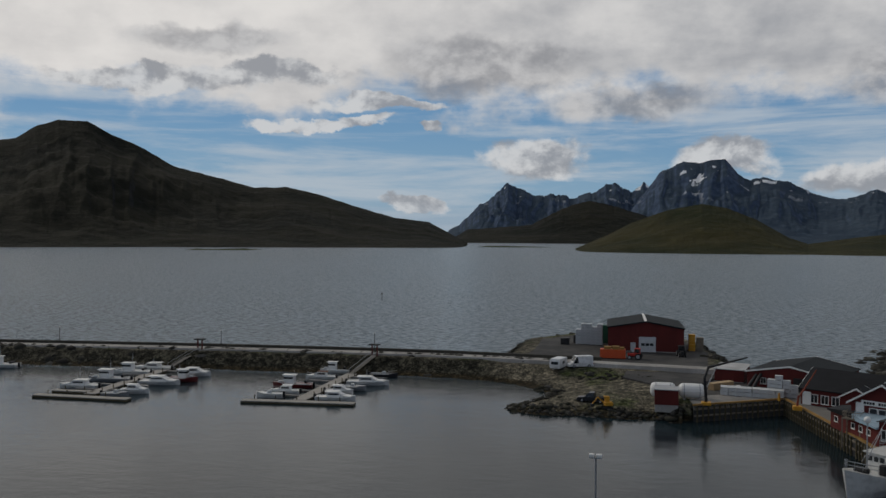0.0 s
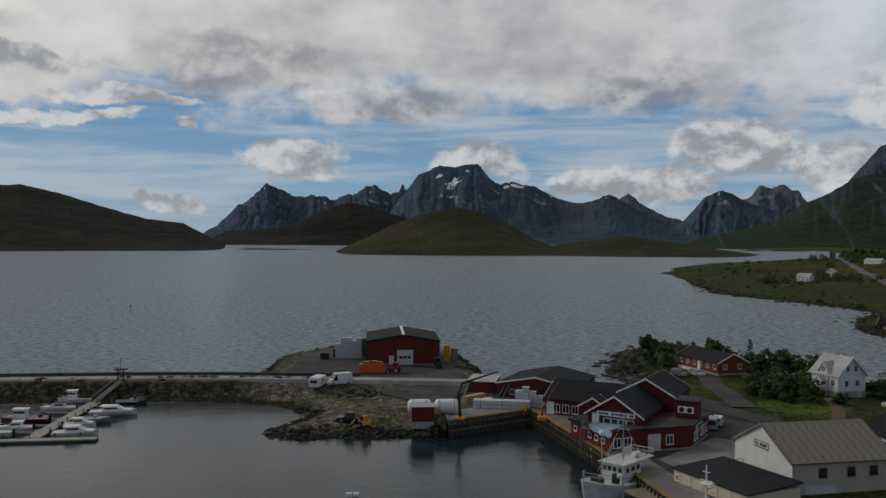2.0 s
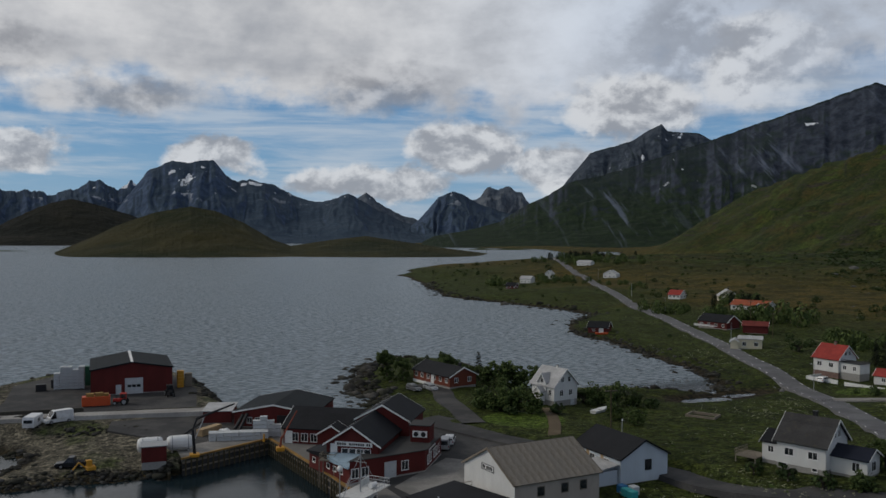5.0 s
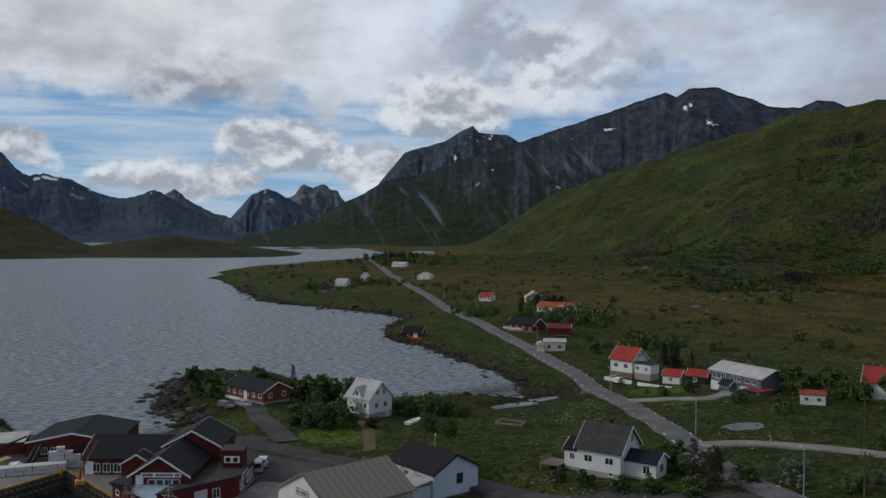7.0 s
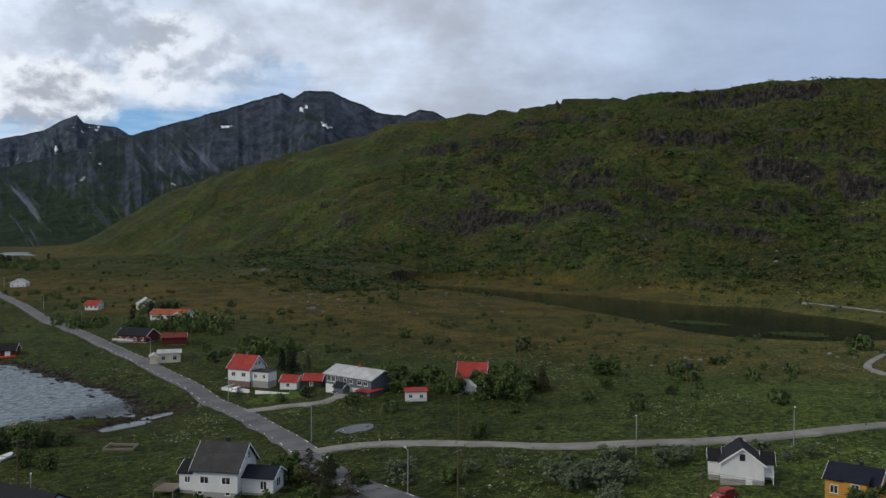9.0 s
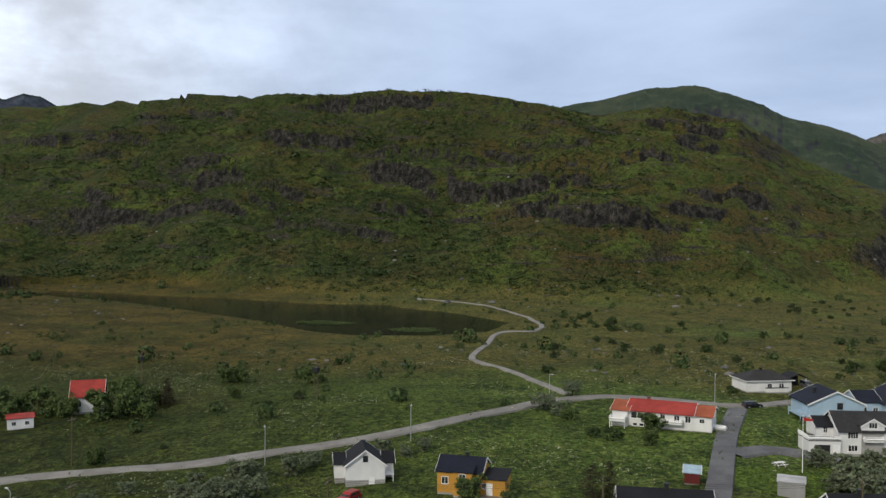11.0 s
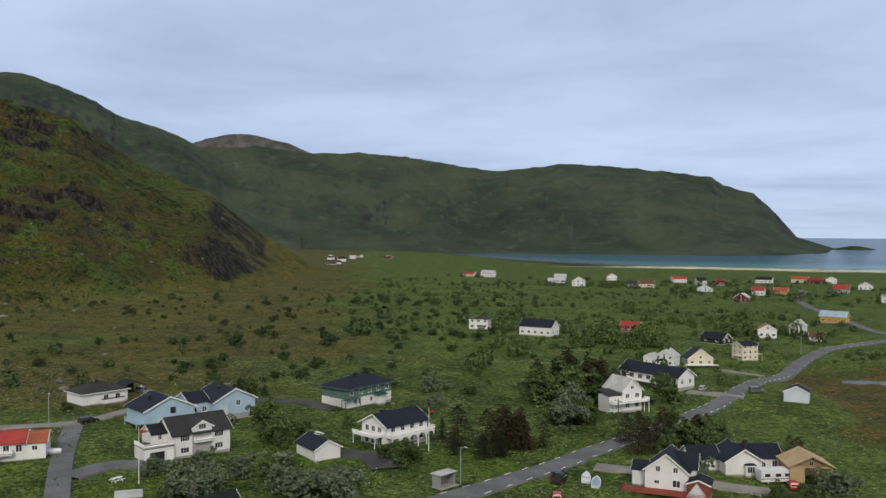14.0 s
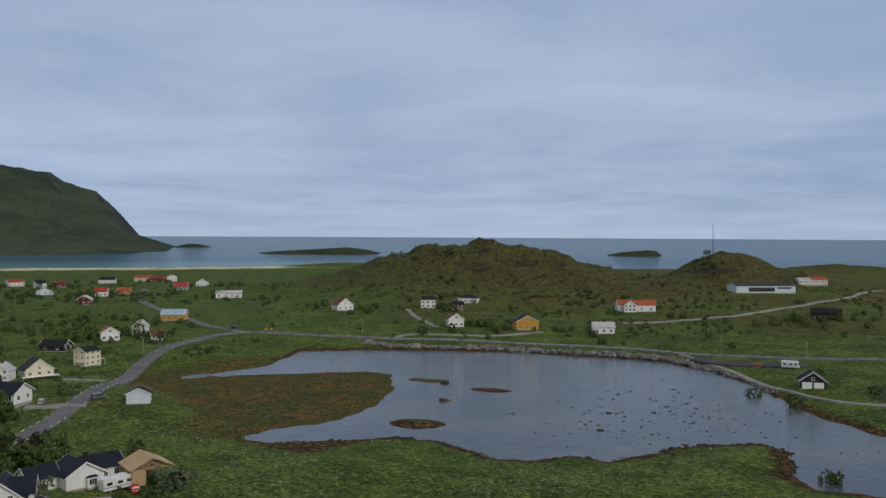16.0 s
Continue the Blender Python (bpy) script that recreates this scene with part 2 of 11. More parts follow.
def hashed(ix, iy, seed):
    """A direction for each corner of the lattice, as a row of COS and SIN."""
    h = ix * np.uint32(374761393) + iy * np.uint32(668265263) + np.uint32(seed * 1442695041 & 0xFFFFFFFF)
    h = (h ^ (h >> np.uint32(13))) * np.uint32(1274126177)
    return ((h ^ (h >> np.uint32(16))) & np.uint32(0xFFFFFF)) >> np.uint32(12)


def perlin(x, y, seed=0):
    x, y = np.asarray(x, float), np.asarray(y, float)
    ix, iy = np.floor(x), np.floor(y)
    fx, fy = (x - ix).astype(np.float32), (y - iy).astype(np.float32)
    ix, iy = ix.astype(np.int64).astype(np.uint32), iy.astype(np.int64).astype(np.uint32)
    u, v = fx * fx * fx * (fx * (fx * 6 - 15) + 10), fy * fy * fy * (fy * (fy * 6 - 15) + 10)
    out = []
    for dx, dy in ((0, 0), (1, 0), (0, 1), (1, 1)):
        g = hashed(ix + np.uint32(dx), iy + np.uint32(dy), int(seed))
        out.append(COS[g] * (fx - dx) + SIN[g] * (fy - dy))
    low, high = out[0] + u * (out[1] - out[0]), out[2] + u * (out[3] - out[2])
    return (low + v * (high - low)) * 1.5


def fbm(x, y, size, octaves=5, seed=0, gain=0.5):
    total, amp, f = 0.0, 1.0, 1.0 / size
    for o in range(octaves):
        total = total + amp * perlin(np.asarray(x) * f, np.asarray(y) * f, seed + o)
        amp, f = amp * gain, f * 2.03
    return total


def ridged(x, y, size, octaves=5, seed=0, gain=0.5):
    total, amp, f, top = 0.0, 1.0, 1.0 / size, 0.0
    for o in range(octaves):
        total = total + amp * (1 - np.abs(perlin(np.asarray(x) * f, np.asarray(y) * f, seed + o)) * 1.6)
        top += amp
        amp, f = amp * gain, f * 2.07
    return total / top


def smooth(v, lo, hi):
    k = np.clip((v - lo) / (hi - lo), 0, 1)
    return k * k * (3 - 2 * k)


# The craggy hill behind the village: bearing, elevation of its crest, distances of its foot and crest.
HILL = np.array([(26, -1.9, 1750, 1900), (29.7, -1.09, 1400, 1800), (32, 0.31, 1300, 1750), (35.3, 2.47, 1150, 1650), (38.8, 3.8, 1000, 1550),
                 (44.5, 5.38, 850, 1400), (51.2, 7.32, 780, 1280), (56, 8.15, 730, 1200), (59, 8.42, 700, 1150), (63, 9.15, 650, 1090),
                 (68, 9.1, 605, 1050), (74.7, 9.15, 570, 1010), (78, 9.1, 555, 990), (81.3, 8.72, 545, 970), (87.4, 8.0, 540, 960),
                 (90.4, 8.4, 560, 960), (96, 7.57, 600, 960), (99.7, 4.81, 610, 950), (104.5, 2.59, 690, 1000), (107.8, -0.15, 830, 1060),
                 (110.5, -1.7, 930, 1100), (113, -2.4, 1000, 1130), (117, -2.8, 1050, 1150)])
KNOLLS = [(219, -717, 36, 105, 55), (292, -688, 9, 60, 40), (20, -800, 24, 48, 45), (-28, -806, 14, 70, 45), (330, -640, 7, 90, 50), (120, -720, 10, 90, 50),
          (190, -590, 6, 90, 40), (200, 20, 4, 110, 90), (190, 60, 1.5, 30, 25), (280, -470, 3, 70, 50), (340, 690, 3, 60, 120), (178, 150, 1.6, 30, 35),
          (560, 700, 17, 260, 260), (430, 470, 5, 90, 70), (330, 330, 3.5, 80, 60), (520, 520, 6, 70, 110), (600, -1250, 7, 120, 60), (-130, -1250, 12, 90, 50)]
LEVEL = [(np.array([(-2.2, 147.7), (12.4, 158.4), (19.5, 131), (27, 95), (75, 70), (72, 118), (48, 158), (30, 178), (10, 184), (-18, 178)], float), 2.6, 4.0),
         (np.array([(-42, 204), (-45, 228), (-36, 243), (-15, 250), (-5, 238), (2, 204), (2, 184), (-42, 181)], float), 3.0, 6.0)]


def hill_rise(x, y, r, az):
    """The craggy hill, above the plain."""
    ways = np.arange(10, 130, 0.25)
    even = lambda c: np.convolve(np.interp(ways, HILL[:, 0], HILL[:, c]), np.ones(21) / 21, "same")
    foot, crest = np.interp(az, ways[12:-12], even(2)[12:-12]), np.interp(az, ways[12:-12], even(3)[12:-12])
    top = 48 + np.tan(np.radians(np.interp(az, HILL[:, 0], HILL[:, 1]))) * crest
    here = smooth(az, 24, 30) * (1 - smooth(az, 108.5, 116))
    s = (r - foot + 45 * fbm(x, y, 220, 3, 21) * smooth(r, 450, 700)) / (crest - foot)
    k = np.clip(s, 0, 1)
    shape = 0.62 * k ** 1.25 + 0.38 * k ** 0.7 * smooth(k, 0.0, 0.35)
    # cliff bands run along the slope, dipping to the south: long ledges in height, broken by turf
    arc = az * 16.0
    warp = 0.05 * fbm(x, y, 240, 3, 31) + 0.0022 * (az - 70)
    band = smooth(k, 0.16, 0.34) * (1 - 0.6 * smooth(k, 0.95, 1.0))
    craggy = 0.55 * smooth(az, 52, 66) * (1 - smooth(az, 91, 101)) + 0.34 * (1 - smooth(az, 38, 56))
    for steps, seed, share in ((7.0, 41, 0.6), (16.0, 43, 0.85), (30.0, 47, 0.8)):
        q = (shape + warp) * steps + 0.12 * fbm(arc, shape * 400, 26, 3, seed + 2)
        stair = (np.floor(q) + smooth(q - np.floor(q), 0.36, 0.56)) / steps - warp
        rocky = smooth(fbm(arc, np.floor(q) * 90.0 + shape * 60, 620 / steps + 40, 4, seed) + 0.62 * craggy - 0.36, 0, 0.22) * band
        shape = shape + (np.clip(stair, 0, 1.05) - shape) * share * rocky
    back = np.clip(1 - (s - 1) * 0.30, 0.3, 1)
    rise = (top - 6) * np.where(s > 1, back, shape)
    rough_ground = (7.5 * ridged(x, y, 95, 5, 51) - 4.4 + 13.0 * fbm(x, y, 210, 5, 57) * (1 - 0.75 * smooth(k, 0.65, 0.95))) * smooth(k, 0.02, 0.4) * (0.35 + 0.65 * (k < 0.985))
    return here * np.where(s > 0, rise + rough_ground, 0)


def land_height(x, y, fine=True):
    x, y = np.asarray(x, float), np.asarray(y, float)
    r, az = np.hypot(x, y), np.degrees(np.arctan2(x, y)) % 360
    wob = 1.6 * fbm(x, y, 9, 3, 3) + np.clip(r / 600, 0, 3) * 4 * fbm(x, y, 60, 3, 5)
    d = to_edge(x, y, SHORE)
    wob = wob * np.where((x > -5) & (x < 34) & (y > 85) & (y < 162), 0.0, 1.0)
    d = d + wob
    for cx, cy, rx, ry in ISLETS:
        d = np.maximum(d, (1 - np.hypot((x - cx) / rx, (y - cy) / ry)) * min(rx, ry) + 0.4 * wob)
    for cx, cy, rx, ry in POOLS:
        d = np.minimum(d, (np.hypot((x - cx) / rx, (y - cy) / ry) - 1) * min(rx, ry) + 0.5 * wob)
    z = np.where(d > 0, 1.3 * (1 - np.exp(-np.maximum(d, 0) / (5.0 + 8.0 * smooth(-y, 150, 200) * (1 - smooth(-y, 290, 340))))) + 4.5 * (1 - np.exp(-np.maximum(d, 0) / 55)), np.maximum(d * 0.25, -3))
    marsh = smooth(to_edge(x, y, np.array([(100, -190), (210, -262), (205, -300), (100, -325)], float)), -15, 5)
    z = np.where(d > 0, z * (1 - 0.8 * marsh), z)
    z = z * (1 - 0.72 * smooth(r, 650, 1100) * smooth(az, 112, 122) * (1 - smooth(az, 175, 185)) * (d > 0))
    on = smooth(d, 4, 40)
    craggy_top = 0.14 * fbm(x, y, 26, 5, 11) + 0.13 * ridged(x, y, 45, 4, 13) - 0.08
    for cx, cy, h, sx, sy in KNOLLS:
        b = np.exp(-((x - cx) / sx) ** 2 - ((y - cy) / sy) ** 2)
        z = z + on * h * b * (1 + craggy_top * (h > 8))
    if fine:
        z = z + on * (0.5 * fbm(x, y, 40, 3, 7) + 0.28 * fbm(x, y, 9, 3, 8) * smooth(r, 60, 200) + 2.2 * fbm(x, y, 160, 3, 9) * smooth(r, 330, 600) * (1 - 0.85 * smooth(az, 112, 122) * smooth(r, 600, 1000)))
    # breakwater: a flat top between rubble slopes
    bw = to_line(x, y, [(-420, 119), (-161, 169), (-113, 178), (-66, 184.5), (-35, 185.5), (0, 185)])
    z = np.where((x < 4) & (bw < 16), np.maximum(z, np.clip((8.4 - bw) * 0.85, -3, 3.4 if fine else 3.4)), z)
    for ring, level, soft in LEVEL:
        k = smooth(to_edge(x, y, ring), -soft, 0.5)
        z = z * (1 - k) + level * k
    # the quay wall stands straight out of the water
    z = np.where((x > -4) & (x < 30) & (y > 92) & (y < 160) & (to_edge(x, y, SHORE) < 1.6) & (x + 0.27 * y < 60), -3.0, z)
    near_hill = (r > 420) & (az > 23) & (az < 117)
    if near_hill.any():
        z = np.array(z, float)
        z[near_hill] += hill_rise(x[near_hill], y[near_hill], r[near_hill], az[near_hill])
    for cx, cy, rx, ry, zp in PONDS:
        e = np.hypot((x - cx) / rx, (y - cy) / ry) + 0.15 * fbm(x, y, 5, 3, 77)
        z = np.where(e < 1.6, np.minimum(z, zp - 0.4 + np.clip(e - 0.75, 0, 1) * 1.6), z)
    inl = to_edge(x, y, LAKE)
    z = np.where(inl > -30, np.minimum(z, 4.2 + np.clip(-inl, 0, 60) * 0.12 + 0.3), z)
    z = np.where(inl > 0, np.minimum(z, 3.9 - np.minimum(inl * 0.3, 2)), z)
    return z


GRID_X, GRID_Y = np.arange(-130, 620, 3.0), np.arange(-760, 1010, 3.0)
GRID_Z = land_height(*np.meshgrid(GRID_X, GRID_Y, indexing="ij"))


def ground(x, y):
    """The height of the ground at a place."""
    if GRID_X[0] < x < GRID_X[-2] and GRID_Y[0] < y < GRID_Y[-2]:
        fx, fy = (x - GRID_X[0]) / 3.0, (y - GRID_Y[0]) / 3.0
        i, j = int(fx), int(fy)
        u, v = fx - i, fy - j
        g = GRID_Z[i:i + 2, j:j + 2]
        return float((g[0, 0] * (1 - u) + g[1, 0] * u) * (1 - v) + (g[0, 1] * (1 - u) + g[1, 1] * u) * v)
    return float(land_height(np.array([x]), np.array([y]))[0])


def sheet(name, X, Y, Z, mats, smooth_shade=True):
    """A mesh from a grid of places."""
    n, m = X.shape
    me = bpy.data.meshes.new(name)
    idx = np.arange(n * m).reshape(n, m)
    quads = np.stack([idx[:-1, :-1], idx[:-1, 1:], idx[1:, 1:], idx[1:, :-1]], -1).reshape(-1, 4)
    me.vertices.add(n * m)
    me.vertices.foreach_set("co", np.stack([X, Y, Z], -1).astype(np.float32).ravel())
    me.loops.add(quads.size)
    me.loops.foreach_set("vertex_index", quads.astype(np.int32).ravel())
    me.polygons.add(len(quads))
    me.polygons.foreach_set("loop_start", np.arange(0, quads.size, 4, dtype=np.int32))
    me.polygons.foreach_set("use_smooth", np.full(len(quads), smooth_shade))
    me.update(calc_edges=True)
    for mt in mats:
        me.materials.append(mt)
    return new(name, me)


LAWNS = [(63, 161, 8, 9), (172, -62, 12, 9), (151, -24, 8, 9), (150, -92, 11, 8), (213, -60, 9, 14), (158, 172, 10, 7)]        # middle and half widths


def ground_material():
    m, nt, b = material("heath_and_meadow", 0.95, 0, 0.1)
    geo = nt.nodes.new("ShaderNodeNewGeometry")
    sep, pos = nt.nodes.new("ShaderNodeSeparateXYZ"), nt.nodes.new("ShaderNodeSeparateXYZ")
    nt.links.new(geo.outputs["Normal"], sep.inputs[0])
    nt.links.new(geo.outputs["Position"], pos.inputs[0])
    big, mid, fine = noise_of(nt, 0.012, 6, 0.6), noise_of(nt, 0.07, 6, 0.6), noise_of(nt, 0.6, 5, 0.65)
    grass = blend(nt, span(nt, mid, 0.35, 0.65), (0.028, 0.050, 0.012), (0.072, 0.112, 0.026))
    hummock = noise_of(nt, 0.22, 5, 0.7)
    grass = blend(nt, span(nt, fine, 0.45, 0.72), grass, (0.105, 0.128, 0.034))
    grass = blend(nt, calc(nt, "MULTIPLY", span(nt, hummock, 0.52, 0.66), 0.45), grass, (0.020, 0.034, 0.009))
    grass = blend(nt, calc(nt, "MULTIPLY", span(nt, hummock, 0.42, 0.30), 0.35), grass, (0.105, 0.125, 0.040))
    heath = blend(nt, span(nt, mid, 0.32, 0.66), (0.046, 0.049, 0.015), (0.098, 0.085, 0.026))
    heath = blend(nt, span(nt, fine, 0.42, 0.7), heath, (0.072, 0.080, 0.028))
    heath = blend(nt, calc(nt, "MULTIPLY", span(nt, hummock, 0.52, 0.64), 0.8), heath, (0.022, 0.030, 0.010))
    heath = blend(nt, calc(nt, "MULTIPLY", span(nt, hummock, 0.43, 0.32), 0.6), heath, (0.12, 0.088, 0.036))
    # brown heath inland to the east, green meadow by the shore and the houses
    px, py = pos.outputs[0], pos.outputs[1]
    inland = calc(nt, "MULTIPLY", span(nt, px, 185, 290), span(nt, calc(nt, "ADD", py, calc(nt, "MULTIPLY", px, 0.45)), -70, 60))
    moor = calc(nt, "MULTIPLY", span(nt, py, -430, -520), span(nt, px, 330, 200))
    inland = calc(nt, "MAXIMUM", inland, calc(nt, "MULTIPLY", moor, 0.75))
    # towards the north, cloud shade is put into the heather and sward colours
    cloud_shade = span(nt, calc(nt, "SUBTRACT", py, calc(nt, "MULTIPLY", px, 0.45)), -95, 45)
    grass = blend(nt, calc(nt, "MULTIPLY", cloud_shade, 0.82), grass, blend(nt, span(nt, hummock, 0.36, 0.62), (0.034, 0.041, 0.009), (0.014, 0.019, 0.005)))
    heath = blend(nt, calc(nt, "MULTIPLY", cloud_shade, 0.8), heath, blend(nt, span(nt, mid, 0.36, 0.64), (0.034, 0.031, 0.009), (0.078, 0.058, 0.016)))
    brown = span(nt, calc(nt, "ADD", calc(nt, "MULTIPLY", inland, 0.33), big), 0.54, 0.86)
    col = blend(nt, brown, grass, heath)
    # the hillside: green turf on the ledges, olive and russet heath between, birch scrub in the northern hollow
    scrub = calc(nt, "MULTIPLY", span(nt, pos.outputs[2], 8, 22), span(nt, calc(nt, "SUBTRACT", py, calc(nt, "MULTIPLY", px, 0.07)), -330, -260))
    swath = noise_of(nt, 0.030, 7, 0.68, (0.5, 0.5, 2.4))
    hill_side = blend(nt, span(nt, swath, 0.40, 0.60), (0.052, 0.042, 0.016), (0.038, 0.050, 0.013))
    hill_side = blend(nt, calc(nt, "MULTIPLY", span(nt, noise_of(nt, 0.016, 6, 0.62), 0.47, 0.58), 0.85), hill_side, (0.052, 0.074, 0.018))
    hill_side = blend(nt, calc(nt, "MULTIPLY", span(nt, mid, 0.49, 0.62), 0.6), hill_side, (0.062, 0.046, 0.018))
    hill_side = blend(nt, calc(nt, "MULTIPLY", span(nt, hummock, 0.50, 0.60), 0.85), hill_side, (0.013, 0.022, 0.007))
    # birch scrub, with the cloud shade on it put into its dark tone
    shaded_scrub = calc(nt, "MULTIPLY", span(nt, py, 40, 230), span(nt, noise_of(nt, 0.022, 6, 0.6), 0.40, 0.56))
    hill_side = blend(nt, calc(nt, "MULTIPLY", shaded_scrub, 0.75), hill_side, blend(nt, span(nt, hummock, 0.40, 0.56), (0.032, 0.046, 0.014), (0.010, 0.019, 0.006)))
    col = blend(nt, scrub, col, hill_side)
    # brown heather and rock on the southern knolls
    knoll = calc(nt, "MULTIPLY", span(nt, pos.outputs[2], 8, 16), span(nt, py, -560, -620))
    col = blend(nt, calc(nt, "MULTIPLY", knoll, span(nt, hummock, 0.36, 0.52)), col, (0.058, 0.056, 0.026))
    col = blend(nt, calc(nt, "MULTIPLY", knoll, span(nt, hummock, 0.55, 0.62)), col, (0.030, 0.030, 0.018))
    bare = calc(nt, "MULTIPLY", span(nt, pos.outputs[2], 12, 30), span(nt, noise_of(nt, 0.07, 8, 0.70, (0.22, 0.22, 2.6)), 0.57, 0.61))
    col = blend(nt, bare, col, blend(nt, span(nt, fine, 0.4, 0.65), (0.014, 0.013, 0.013), (0.060, 0.053, 0.048)))
    # mown lawns round the houses
    for cx, cy, rx, ry in LAWNS:
        lx, ly = calc(nt, "DIVIDE", calc(nt, "SUBTRACT", px, cx), rx), calc(nt, "DIVIDE", calc(nt, "SUBTRACT", py, cy), ry)
        mown = calc(nt, "ADD", calc(nt, "ADD", calc(nt, "MULTIPLY", lx, lx), calc(nt, "MULTIPLY", ly, ly)), calc(nt, "MULTIPLY", calc(nt, "SUBTRACT", mid, 0.5), 0.8))
        col = blend(nt, span(nt, mown, 1.1, 0.9), col, blend(nt, span(nt, fine, 0.35, 0.65), (0.050, 0.082, 0.014), (0.066, 0.098, 0.018)))
    # trodden gravel round the harbour
    quay_side = calc(nt, "MULTIPLY", span(nt, px, 40, 28), span(nt, py, 134, 142))
    quay_side = calc(nt, "MULTIPLY", quay_side, span(nt, py, 285, 270))
    gravel = blend(nt, span(nt, fine, 0.35, 0.7), (0.060, 0.056, 0.050), (0.150, 0.138, 0.120))
    gravel = blend(nt, span(nt, mid, 0.5, 0.64), gravel, (0.045, 0.058, 0.022))
    col = blend(nt, quay_side, col, gravel)
    # dark rubble core of the breakwater
    core = calc(nt, "MULTIPLY", span(nt, px, -40, -48), span(nt, pos.outputs[2], 3.5, 3.2))
    col = blend(nt, core, col, blend(nt, span(nt, fine, 0.4, 0.66), (0.014, 0.014, 0.012), (0.060, 0.058, 0.050)))
    # mown bright fields on the plain, salt marsh by the lagoon, sand by the bay
    field = calc(nt, "MULTIPLY", span(nt, calc(nt, "ADD", py, calc(nt, "MULTIPLY", px, 0.25)), -250, -330), span(nt, big, 0.40, 0.56))
    field = calc(nt, "MULTIPLY", calc(nt, "MULTIPLY", field, span(nt, pos.outputs[2], 12, 7)), span(nt, px, 120, 260))
    col = blend(nt, calc(nt, "MULTIPLY", field, 0.6), col, (0.058, 0.090, 0.026))
    marsh = calc(nt, "MULTIPLY", calc(nt, "MULTIPLY", span(nt, px, 95, 115), span(nt, px, 225, 200)), calc(nt, "MULTIPLY", span(nt, py, -185, -215), span(nt, py, -330, -315)))
    salt = blend(nt, span(nt, mid, 0.38, 0.6), (0.105, 0.068, 0.022), (0.052, 0.064, 0.020))
    salt = blend(nt, span(nt, hummock, 0.5, 0.62), salt, (0.038, 0.050, 0.016))
    col = blend(nt, calc(nt, "MULTIPLY", marsh, span(nt, pos.outputs[2], 2.6, 1.6)), col, salt)
    shore = calc(nt, "SUBTRACT", calc(nt, "ADD", calc(nt, "MULTIPLY", px, 0.62), calc(nt, "MULTIPLY", py, -0.78)), 1410)
    col = blend(nt, calc(nt, "MULTIPLY", span(nt, calc(nt, "ADD", shore, calc(nt, "MULTIPLY", calc(nt, "SUBTRACT", big, 0.5), 160)), -135, -85), calc(nt, "MULTIPLY", span(nt, pos.outputs[2], 3.6, 2.6), span(nt, px, 1110, 1010))), col, (0.50, 0.46, 0.38))
    # bare rock where it is steep
    steep = calc(nt, "ADD", sep.outputs[2], calc(nt, "MULTIPLY", calc(nt, "SUBTRACT", fine, 0.5), 0.35))
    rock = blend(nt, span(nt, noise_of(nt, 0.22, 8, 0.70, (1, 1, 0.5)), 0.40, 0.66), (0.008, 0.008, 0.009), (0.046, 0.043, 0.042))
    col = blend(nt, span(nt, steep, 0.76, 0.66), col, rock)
    # wrack and wet stone along the water
    low = calc(nt, "ADD", pos.outputs[2], calc(nt, "MULTIPLY", calc(nt, "SUBTRACT", fine, 0.5), 1.2))
    weed = blend(nt, span(nt, fine, 0.4, 0.65), (0.016, 0.014, 0.010), blend(nt, span(nt, py, -140, -190), (0.046, 0.036, 0.022), (0.115, 0.062, 0.020)))
    col = blend(nt, calc(nt, "MULTIPLY", span(nt, low, 1.05, 0.45), calc(nt, "SUBTRACT", 1.0, calc(nt, "MULTIPLY", marsh, 0.85))), col, weed)
    # cream flower heads in patches of the meadow, and grain over all
    heads = calc(nt, "MULTIPLY", span(nt, noise_of(nt, 2.6, 3, 0.6), 0.58, 0.66), span(nt, noise_of(nt, 0.05, 4, 0.6), 0.46, 0.56))
    heads = calc(nt, "MULTIPLY", calc(nt, "MULTIPLY", heads, calc(nt, "SUBTRACT", 1.0, brown)), calc(nt, "MULTIPLY", span(nt, pos.outputs[2], 1.6, 2.4), span(nt, pos.outputs[2], 9, 7)))
    col = blend(nt, calc(nt, "MULTIPLY", calc(nt, "MULTIPLY", heads, calc(nt, "SUBTRACT", 1.0, quay_side)), 0.40), col, (0.26, 0.28, 0.15))
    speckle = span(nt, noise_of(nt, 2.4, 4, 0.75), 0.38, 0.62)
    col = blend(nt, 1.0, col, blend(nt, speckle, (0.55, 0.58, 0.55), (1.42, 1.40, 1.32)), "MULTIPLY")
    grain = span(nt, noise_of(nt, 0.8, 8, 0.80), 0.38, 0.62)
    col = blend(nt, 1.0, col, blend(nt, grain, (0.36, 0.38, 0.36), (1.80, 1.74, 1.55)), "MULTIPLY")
    nt.links.new(col, b.inputs["Base Color"])
    bump(nt, b, calc(nt, "ADD", fine, calc(nt, "ADD", calc(nt, "MULTIPLY", mid, 2.0), calc(nt, "MULTIPLY", hummock, 0.8))), 1.0, 0.8)
    return m


